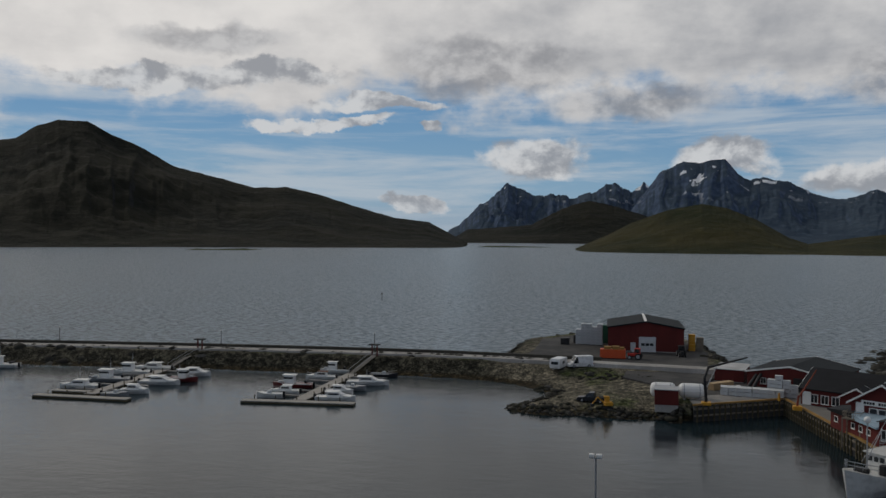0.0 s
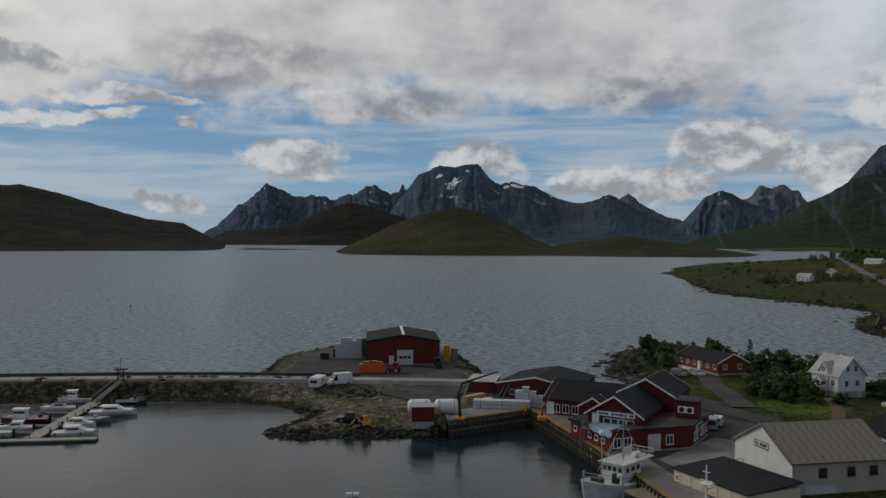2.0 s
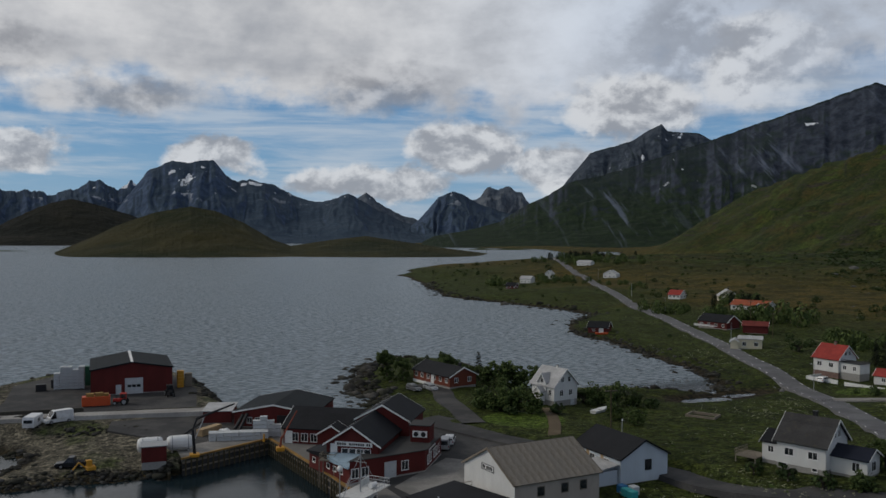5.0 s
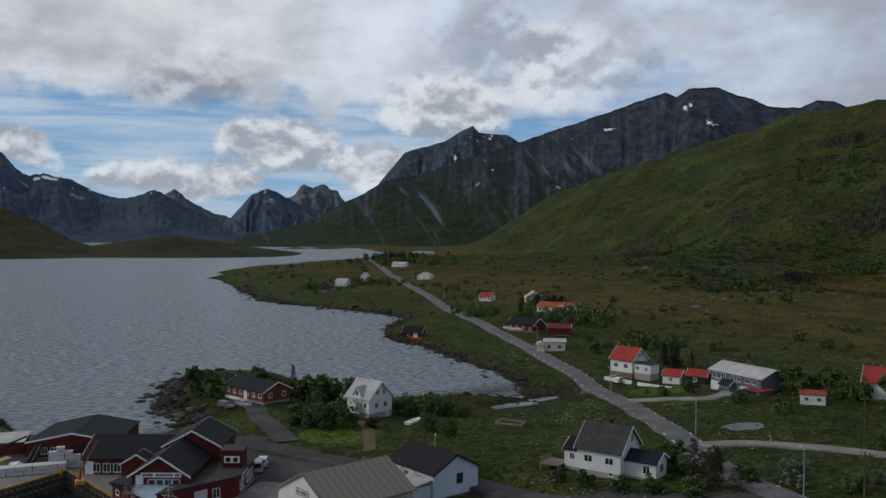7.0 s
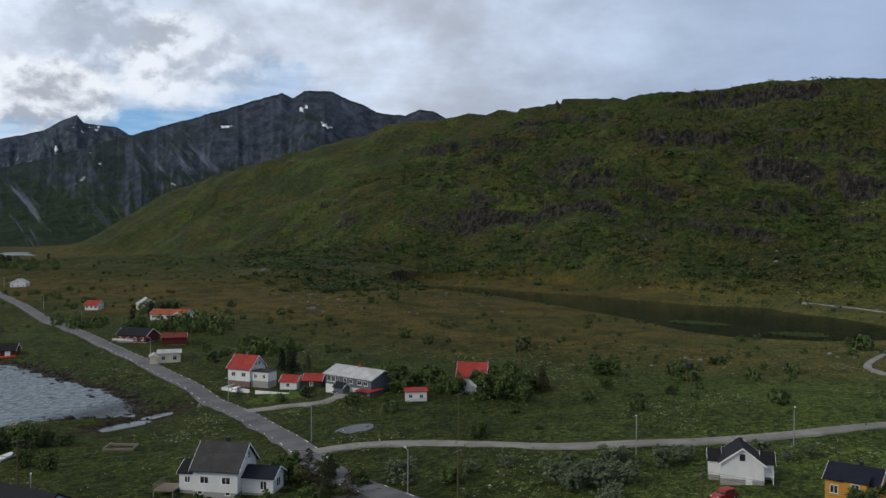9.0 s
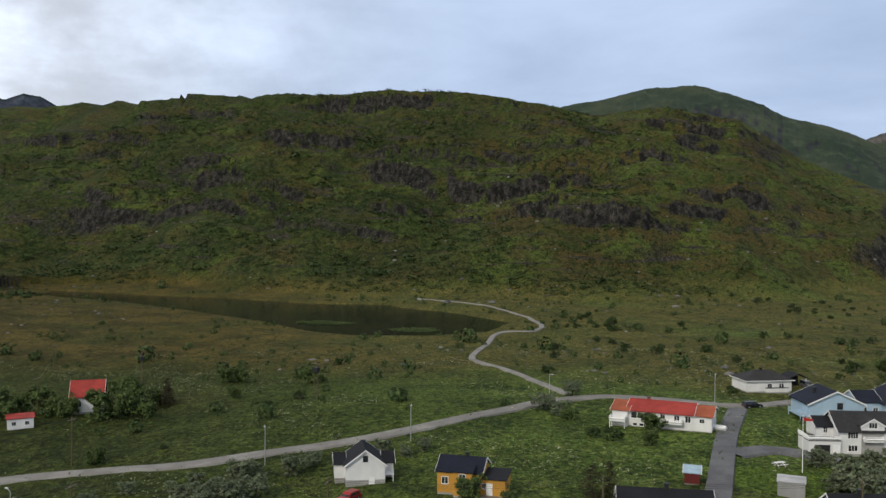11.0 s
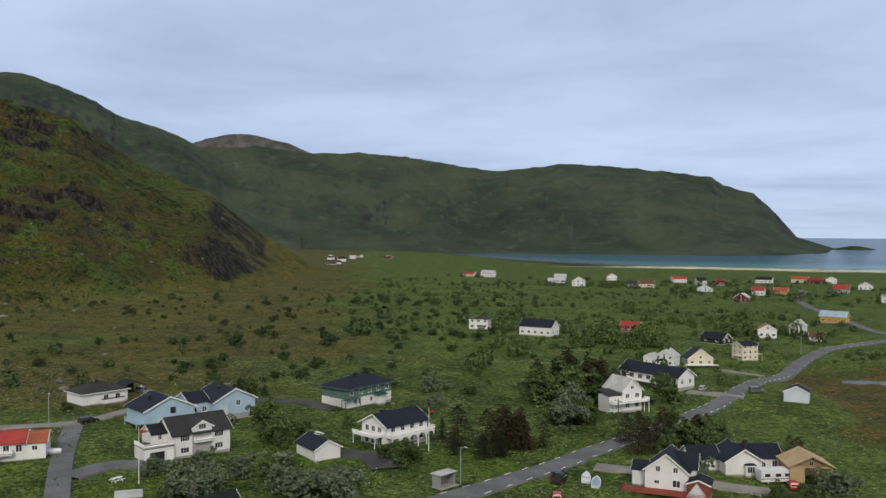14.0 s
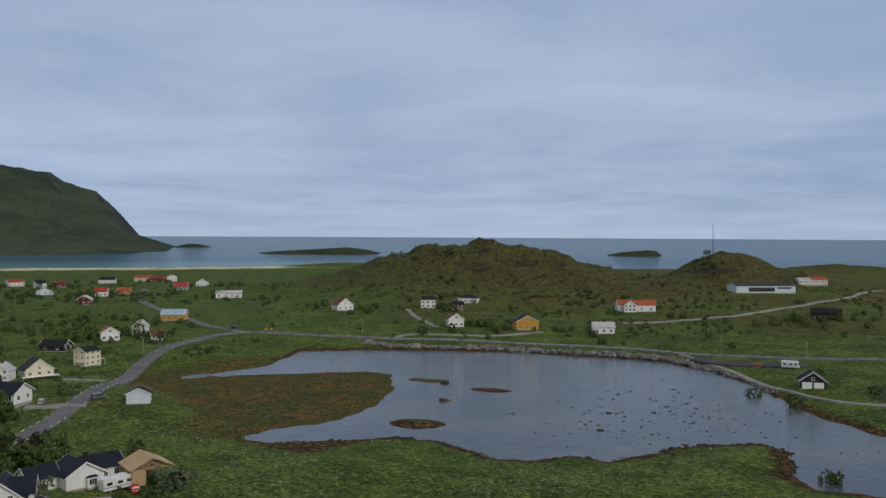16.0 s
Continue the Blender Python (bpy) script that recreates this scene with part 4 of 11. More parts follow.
def rod(bm, p, q, r0, r1=None, n=8):
    p, q = Vector(p), Vector(q)
    r1 = r0 if r1 is None else r1
    rot = (q - p).to_track_quat("Z", "Y").to_matrix()
    rings = []
    for c, r in ((p, r0), (q, r1)):
        rings.append([bm.verts.new(c + rot @ Vector((r * math.cos(2 * math.pi * i / n), r * math.sin(2 * math.pi * i / n), 0))) for i in range(n)])
    for i in range(n):
        j = (i + 1) % n
        bm.faces.new((rings[0][i], rings[0][j], rings[1][j], rings[1][i]))
    bm.faces.new(rings[0][::-1])
    bm.faces.new(rings[1])
    return bm


def rods(*some):
    bm = bmesh.new()
    for s in some:
        rod(bm, *s)
    return bm


def loft(bm, sections, close=True):
    """Skins a row of sections with equally many points each."""
    rings = [[bm.verts.new(p) for p in s] for s in sections]
    n = len(rings[0])
    for a, b in zip(rings[:-1], rings[1:]):
        for i in range(n if close else n - 1):
            j = (i + 1) % n
            bm.faces.new((a[i], a[j], b[j], b[i]))
    if close:
        bm.faces.new(rings[0][::-1])
        bm.faces.new(rings[-1])
    return bm


def blob(bm, c, r, seed=0, sub=1, rough=0.25, squash=1.0):
    """A faceted boulder."""
    rnd = random.Random(seed)
    before = len(bm.verts)
    bmesh.ops.create_icosphere(bm, subdivisions=sub, radius=1.0)
    bm.verts.ensure_lookup_table()
    sx, sy, sz = (r * rnd.uniform(0.7, 1.3), r * rnd.uniform(0.7, 1.3), r * rnd.uniform(0.6, 1.0) * squash)
    for v in bm.verts[before:]:
        k = 1 + rnd.uniform(-rough, rough)
        v.co = Vector((c[0] + v.co.x * sx * k, c[1] + v.co.y * sy * k, c[2] + v.co.z * sz * k))


def cladding(name, col, pitch=0.15, upright=False, rough=0.75, wear=0.2):
    """Painted weatherboard: boards as a wave in the relief, stained and faded paint."""
    m, nt, b = material(name, rough, 0, 0.3)
    t = nt.nodes.new("ShaderNodeTexCoord")
    w = nt.nodes.new("ShaderNodeTexWave")
    w.wave_type, w.wave_profile = "BANDS", "SAW"
    w.bands_direction = "DIAGONAL" if upright else "Z"
    w.inputs["Scale"].default_value = 0.314 / pitch * 1.0
    nt.links.new(t.outputs["Object"], w.inputs["Vector"])
    stain = span(nt, noise_of(nt, 0.5, 5, 0.6, (1, 1, 0.4)), 0.35, 0.75)
    fine = span(nt, noise_of(nt, 5.0, 4, 0.6, (1, 1, 0.15)), 0.3, 0.7)
    c = blend(nt, stain, tuple(q * (1 - wear) for q in col), col)
    c = blend(nt, calc(nt, "MULTIPLY", fine, wear), c, tuple(q * 0.6 for q in col))
    c = blend(nt, span(nt, w.outputs["Fac"], 0.85, 1.0, 0.0, 0.35), c, tuple(q * 0.45 for q in col))
    nt.links.new(c, b.inputs["Base Color"])
    bump(nt, b, w.outputs["Fac"], 0.5, 0.02)
    return m


def roofing(name, col, pitch=0.35, rough=0.7, moss=0.0, metal=0.0):
    m, nt, b = material(name, rough, metal, 0.15)
    t = nt.nodes.new("ShaderNodeTexCoord")
    w = nt.nodes.new("ShaderNodeTexWave")
    w.wave_type, w.wave_profile, w.bands_direction = "BANDS", "SAW", "Z"
    w.inputs["Scale"].default_value = 0.314 / pitch * 1.8
    nt.links.new(t.outputs["Object"], w.inputs["Vector"])
    big = span(nt, noise_of(nt, 0.35, 6, 0.62), 0.32, 0.7)
    fine = span(nt, noise_of(nt, 3.5, 4, 0.6), 0.3, 0.75)
    c = blend(nt, big, tuple(q * 0.72 for q in col), tuple(min(1, q * 1.12) for q in col))
    c = blend(nt, calc(nt, "MULTIPLY", fine, 0.35), c, tuple(min(1, q * 1.4 + 0.003) for q in col))
    if moss:
        c = blend(nt, calc(nt, "MULTIPLY", span(nt, noise_of(nt, 1.3, 6, 0.65), 0.52, 0.7), moss), c, (0.10, 0.085, 0.05))
    c = blend(nt, span(nt, w.outputs["Fac"], 0.8, 1.0, 0.0, 0.4), c, tuple(q * 0.5 for q in col))
    nt.links.new(c, b.inputs["Base Color"])
    bump(nt, b, w.outputs["Fac"], 0.6, 0.03)
    return m


def glass_material():
    m, nt, b = material("window_glass", 0.06, 0, 0.5)
    c = blend(nt, span(nt, noise_of(nt, 0.9, 3), 0.4, 0.6), (0.012, 0.015, 0.018), (0.05, 0.052, 0.055))
    nt.links.new(c, b.inputs["Base Color"])
    return m


M_GLASS = glass_material()
W_WHITE = cladding("white_boards", (0.72, 0.72, 0.70), 0.16, wear=0.12)
W_CREAM = cladding("cream_boards", (0.66, 0.60, 0.44), 0.16, wear=0.12)
W_BEIGE = cladding("beige_boards", (0.47, 0.41, 0.35), 0.16, wear=0.15)
W_RED = cladding("red_boards", (0.125, 0.018, 0.015), 0.16, wear=0.25)
W_BROWN = cladding("brown_red_boards", (0.20, 0.055, 0.030), 0.16, wear=0.25)
W_DARK = cladding("black_stained_boards", (0.030, 0.028, 0.027), 0.16, wear=0.25)
W_GREY = cladding("grey_blue_boards", (0.13, 0.155, 0.18), 0.16, wear=0.2)
W_BLUE = cladding("light_blue_boards", (0.36, 0.49, 0.60), 0.16, wear=0.12)
W_GREEN = cladding("dull_green_boards", (0.10, 0.16, 0.14), 0.16, wear=0.2)
W_YELLOW = cladding("ochre_boards", (0.52, 0.27, 0.045), 0.16, wear=0.15)
W_PALE = cladding("pale_blue_white_boards", (0.56, 0.62, 0.68), 0.16, wear=0.1)
W_RAW = cladding("raw_timber", (0.48, 0.34, 0.19), 0.2, wear=0.2)
R_BLACK = roofing("black_tiles", (0.014, 0.015, 0.018))
R_NAVY = roofing("dark_blue_tiles", (0.012, 0.015, 0.026), rough=0.65)
R_GREYT = roofing("weathered_grey_tiles", (0.050, 0.049, 0.049), moss=0.3)
R_PALE = roofing("pale_grey_sheet_roof", (0.42, 0.42, 0.42), 0.5)
R_RED = roofing("red_tiles", (0.30, 0.045, 0.036))
R_ORANGE = roofing("orange_tiles", (0.30, 0.085, 0.042))
R_STEEL = roofing("dark_green_grey_steel", (0.011, 0.015, 0.018), 1.0, rough=0.75)
R_FELT = plain("roofing_felt", (0.055, 0.055, 0.055), 0.9, grain=0.25, scale=1.2)
R_SKY = roofing("light_blue_sheet", (0.30, 0.40, 0.48), 0.9, rough=0.5)
R_BROWN = roofing("brown_tiles", (0.13, 0.055, 0.04))
M_WHITE = plain("white_paint", (0.78, 0.78, 0.76), 0.5, grain=0.06)
M_CONC = plain("concrete", (0.33, 0.32, 0.30), 0.9, grain=0.18, scale=1.0)
M_DARKM = plain("dark_metal", (0.03, 0.03, 0.032), 0.5, 0.3, grain=0.2)
M_STEEL = plain("galvanised_steel", (0.40, 0.41, 0.42), 0.45, 0.6, grain=0.12)
M_WOOD = plain("weathered_planks", (0.24, 0.205, 0.16), 0.9, grain=0.25, scale=2.0)
M_RUST = plain("rusty_red_paint", (0.26, 0.055, 0.03), 0.7, grain=0.25)
M_YELLOW = plain("yellow_paint", (0.60, 0.30, 0.03), 0.55, grain=0.15)
M_ORANGE = plain("orange_plastic", (0.60, 0.10, 0.03), 0.5, grain=0.1)
M_REDP = plain("red_paint", (0.45, 0.03, 0.02), 0.5, grain=0.1)
M_BLUEP = plain("blue_plastic", (0.03, 0.16, 0.35), 0.5, grain=0.1)
M_TEAL = plain("teal_plastic", (0.05, 0.36, 0.36), 0.5, grain=0.1)
M_GREEN = plain("green_plastic", (0.03, 0.13, 0.08), 0.5, grain=0.1)
M_TUB = plain("pale_grey_plastic", (0.52, 0.54, 0.55), 0.6, grain=0.12)
M_RUBBER = plain("black_rubber", (0.018, 0.018, 0.018), 0.85, grain=0.2)
M_BRICK = plain("chimney_brick", (0.20, 0.13, 0.11), 0.9, grain=0.2, scale=4)
M_STONE = plain("boulder_stone", (0.16, 0.155, 0.148), 0.95, grain=0.35, scale=0.8)

MESHES = {}


def kept_mesh(key, make):
    """One mesh for alike parts."""
    if key not in MESHES:
        bm = make()
        MESHES[key] = bpy.data.meshes.new(key[0])
        bm.to_mesh(MESHES[key])
        bm.free()
    return MESHES[key]


TURN = {"S": 0, "E": 90, "N": 180, "W": -90}


def window_at(root, side, block, u, z, w, h, frame_mat=None, bars=1):
    """A window on a block's wall: side S faces the front; u runs along the wall from its left end as seen from outside."""
    x0, x1, y0, y1 = block[:4]
    at = {"S": (x0 + u, y0), "E": (x1, y0 + u), "N": (x1 - u, y1), "W": (x0, y1 - u)}[side]
    fm = frame_mat or M_WHITE

    def frame_mesh():
        t = 0.09
        some = [(-w / 2 - t, w / 2 + t, -0.05, 0.03, -t, 0.0), (-w / 2 - t, w / 2 + t, -0.05, 0.03, h, h + t),
                (-w / 2 - t, -w / 2, -0.05, 0.03, 0, h), (w / 2, w / 2 + t, -0.05, 0.03, 0, h)]
        for i in range(bars):
            c = -w / 2 + w * (i + 1) / (bars + 1)
            some.append((c - 0.035, c + 0.035, -0.045, 0.03, 0, h))
        some.append((-w / 2 - t - 0.04, w / 2 + t + 0.04, -0.10, 0.0, -t - 0.04, -t))
        return boxes(*some)

    fr = part("window", kept_mesh(("window", round(w, 2), round(h, 2), bars, fm.name), frame_mesh), fm, root)
    fr.matrix_basis = pose(at[0], at[1], z, 0, 0, TURN[side])
    part("pane", kept_mesh(("pane", round(w, 2), round(h, 2)), lambda: boxes((-w / 2, w / 2, -0.015, 0.02, 0, h))), M_GLASS, fr)
    return fr


def door_at(root, side, block, u, z, w, h, mat=None, name="door"):
    x0, x1, y0, y1 = block[:4]
    at = {"S": (x0 + u, y0), "E": (x1, y0 + u), "N": (x1 - u, y1), "W": (x0, y1 - u)}[side]
    mat = mat or M_WHITE
    d = part(name, kept_mesh((name, round(w, 2), round(h, 2), mat.name), lambda: boxes(
        (-w / 2, w / 2, -0.04, 0.02, 0, h), (-w / 2 - 0.1, -w / 2, -0.07, 0.02, 0, h + 0.1), (w / 2, w / 2 + 0.1, -0.07, 0.02, 0, h + 0.1),
        (-w / 2, w / 2, -0.07, 0.02, h, h + 0.1), *[(-w / 2, w / 2, -0.055, -0.03, h * k / 4 - 0.02, h * k / 4 + 0.02) for k in (1, 2, 3)])), mat, root)
    d.matrix_basis = pose(at[0], at[1], z, 0, 0, TURN[side])
    part("handle", kept_mesh(("handle",), lambda: boxes((0.3, 0.42, -0.10, -0.03, 0.95, 1.0))), M_DARKM, d)
    return d


def block(root, x0, x1, y0, y1, h, rise, wall, roof, axis="x", z0=0.0, base=0.35, over=0.4, trim=None, kind="gable", roof_name="roof"):
    """A body of a building on its root: walls on a footing, a pitched roof with its overhang and barge boards."""
    trim = trim or M_WHITE
    if base > 0:
        part("foundation", boxes((x0 + 0.04, x1 - 0.04, y0 + 0.04, y1 - 0.04, z0 - 1.2, z0 + base)), M_CONC, root)
    zb, zt = z0 + base, z0 + h
    bm = bmesh.new()
    lo = [bm.verts.new(p) for p in ((x0, y0, zb), (x1, y0, zb), (x1, y1, zb), (x0, y1, zb))]
    hi = [bm.verts.new(p) for p in ((x0, y0, zt), (x1, y0, zt), (x1, y1, zt), (x0, y1, zt))]
    bm.faces.new(lo[::-1])
    if kind == "gable" and rise > 0:
        if axis == "x":
            ra, rb = bm.verts.new((x0, (y0 + y1) / 2, zt + rise)), bm.verts.new((x1, (y0 + y1) / 2, zt + rise))
            for f in ((lo[0], lo[1], hi[1], hi[0]), (lo[1], lo[2], hi[2], rb, hi[1]), (lo[2], lo[3], hi[3], hi[2]), (lo[3], lo[0], hi[0], ra, hi[3]),
                      (hi[0], hi[1], rb, ra), (hi[2], hi[3], ra, rb)):
                bm.faces.new(f)
        else:
            ra, rb = bm.verts.new(((x0 + x1) / 2, y0, zt + rise)), bm.verts.new(((x0 + x1) / 2, y1, zt + rise))
            for f in ((lo[0], lo[1], hi[1], ra, hi[0]), (lo[1], lo[2], hi[2], hi[1]), (lo[2], lo[3], hi[3], rb, hi[2]), (lo[3], lo[0], hi[0], hi[3]),
                      (hi[1], hi[2], rb, ra), (hi[3], hi[0], ra, rb)):
                bm.faces.new(f)
    else:
        bm.faces.new(hi)
        for i in range(4):
            j = (i + 1) % 4
            bm.faces.new((lo[i], lo[j], hi[j], hi[i]))
    part("wall", bm, wall, root)
    th = 0.16
    bm = bmesh.new()
    if kind == "gable" and rise > 0:
        a0, a1, b0, b1 = (x0, x1, y0, y1) if axis == "x" else (y0, y1, x0, x1)
        half, mid = (b1 - b0) / 2, (b0 + b1) / 2
        slope = rise / half
        prof = [(b0 - over, zt - over * slope + 0.03), (mid, zt + rise + 0.03), (b1 + over, zt - over * slope + 0.03)]
        top = [(p, q + th) for p, q in prof]
        ring = prof + top[::-1]
        secs = [[(a, p, q) if axis == "x" else (p, a, q) for p, q in ring] for a in (a0 - over, a1 + over)]
        loft(bm, secs)
        part(roof_name, bm, roof, root)
        for a in (a0 - over - 0.05, a1 + over):
            bm = bmesh.new()
            out = [(p, q - 0.10) for p, q in prof] + [(p, q + th + 0.03) for p, q in prof][::-1]
            loft(bm, [[(c, p, q) if axis == "x" else (p, c, q) for p, q in out] for c in (a, a + 0.05)])
            part("barge_board", bm, trim, root)
    elif kind == "hip":
        o = over
        e = [(x0 - o, y0 - o), (x1 + o, y0 - o), (x1 + o, y1 + o), (x0 - o, y1 + o)]
        w = min(x1 - x0, y1 - y0) / 2
        if x1 - x0 >= y1 - y0:
            r = [(x0 + w, (y0 + y1) / 2), (x1 - w, (y0 + y1) / 2)]
            faces = ((0, 1, 5, 4), (1, 2, 5), (2, 3, 4, 5), (3, 0, 4))
        else:
            r = [((x0 + x1) / 2, y0 + w), ((x0 + x1) / 2, y1 - w)]
            faces = ((0, 1, 4), (1, 2, 5, 4), (2, 3, 5), (3, 0, 4, 5))
        v = [bm.verts.new((*p, zt + 0.02)) for p in e] + [bm.verts.new((*p, zt + rise)) for p in r]
        for f in faces:
            bm.faces.new([v[i] for i in f])
        bm.faces.new([v[i] for i in (3, 2, 1, 0)])
        part(roof_name, bm, roof, root)
        part("fascia", boxes((x0 - o - 0.03, x1 + o + 0.03, y0 - o - 0.05, y0 - o, zt - 0.16, zt + 0.04), (x0 - o - 0.03, x1 + o + 0.03, y1 + o, y1 + o + 0.05, zt - 0.16, zt + 0.04),
                             (x0 - o - 0.05, x0 - o, y0 - o, y1 + o, zt - 0.16, zt + 0.04), (x1 + o, x1 + o + 0.05, y0 - o, y1 + o, zt - 0.16, zt + 0.04)), trim, root)
    else:
        # flat, or a lean-to that rises towards the back
        o = over
        secs = [[(a, y0 - o, zt + 0.02), (a, y1 + o, zt + rise + 0.02), (a, y1 + o, zt + rise + 0.16), (a, y0 - o, zt + 0.16)] for a in (x0 - o, x1 + o)]
        loft(bm, secs)
        part(roof_name, bm, roof, root)
    return (x0, x1, y0, y1, z0, h, rise)


def chimney(root, x, y, z, w=0.6, h=1.2, mat=None):
    c = part("chimney", boxes((x - w / 2, x + w / 2, y - w / 2, y + w / 2, z - 1.0, z + h)), mat or M_BRICK, root)
    part("cap", boxes((x - w / 2 - 0.07, x + w / 2 + 0.07, y - w / 2 - 0.07, y + w / 2 + 0.07, z + h, z + h + 0.1)), M_DARKM, c)


def row(root, side, b, n, z, w, h, u0=None, u1=None, bars=1, mat=None):
    """n windows evenly along a wall."""
    ln = (b[1] - b[0]) if side in "SN" else (b[3] - b[2])
    u0, u1 = (ln / (2 * n) if u0 is None else u0), (ln - ln / (2 * n) if u1 is None else u1)
    for i in range(n):
        window_at(root, side, b, u0 + (u1 - u0) * (i / (n - 1) if n > 1 else 0.5), b[4] + z, w, h, mat, bars)


def railing(root, pts, h=0.95, mat=None, step=0.5, name="railing", solid=False):
    """A balcony rail along points: top rail with balusters, or boards."""
    bm = bmesh.new()
    for p, q in zip(pts[:-1], pts[1:]):
        p, q = Vector(p), Vector(q)
        rod(bm, p + Vector((0, 0, h)), q + Vector((0, 0, h)), 0.05, n=4)
        rod(bm, p + Vector((0, 0, h * 0.5)), q + Vector((0, 0, h * 0.5)), 0.04 if not solid else 0.18, n=4)
        k = max(1, int((q - p).length / step))
        for i in range(k + 1):
            c = p.lerp(q, i / k)
            rod(bm, c, c + Vector((0, 0, h)), 0.03 if not solid else 0.07, n=4)
    return part(name, bm, mat or M_WHITE, root)


def deck(root, x0, x1, y0, y1, z, mat=None, name="deck", legs=True):
    some = [(x0, x1, y0, y1, z - 0.15, z)]
    if legs:
        some += [(x - 0.07, x + 0.07, y - 0.07, y + 0.07, -1.5, z - 0.15) for x in (x0 + 0.1, x1 - 0.1) for y in (y0 + 0.1, y1 - 0.1)]
    return part(name, boxes(*some), mat or M_WHITE, root)

# ---- harbour buildings ----
def harbour_warehouse():
    r = thing("warehouse", "large red boarded warehouse with a low dark steel roof", "warehouse", -22.9, 208.2, 6, 3.0)
    b = block(r, 0, 17.6, 0, 19, 5.7, 1.5, W_RED, R_STEEL, "y", base=0.25, over=0.25, trim=R_STEEL)
    part("ridge_cap", boxes((8.5, 9.1, -0.3, 19.3, 7.34, 7.46)), M_WHITE, r, "pale sheet-metal ridge strip")
    d = door_at(r, "S", b, 9.2, 0.05, 3.7, 3.5, M_TUB, "garage_door")
    for i in range(3):
        part("pane", kept_mesh(("door_pane",), lambda: boxes((-0.4, 0.4, -0.09, -0.03, 1.5, 2.1))), M_GLASS, d).location = (-1.0 + i, 0, 0)
    door_at(r, "S", b, 5.9, 0.05, 1.0, 2.1, M_TUB)


def fish_hall():
    r = thing("fish_hall", "wide red boarded fish hall with a dark pitched roof", "warehouse", 7.0, 170.6, -22, 2.6)
    b = block(r, 0, 15.6, 0, 16, 2.9, 1.5, W_RED, R_STEEL, "y", base=0.2, over=0.3)
    for u in (3.0, 4.6):
        window_at(r, "S", b, u, 0.9, 0.9, 1.0)
    door_at(r, "S", b, 9.6, 0.1, 2.2, 2.3, M_DARKM, "garage_door")
    part("conveyor", rods(((1.2, -3.0, 0.3), (1.8, -0.2, 2.4), 0.32), ((2.2, -3.2, 0.3), (2.6, -0.2, 2.6), 0.3)), M_DARKM, r, "dark conveyor chutes leaning on the wall")
    a = thing("pump_house", "small red shed with a pale flat roof", "shed", 1.2, 174.6, -10, 2.6)
    block(a, 0, 5.4, 0, 8, 2.4, 0.1, W_RED, R_PALE, kind="flat", base=0.2, over=0.25)


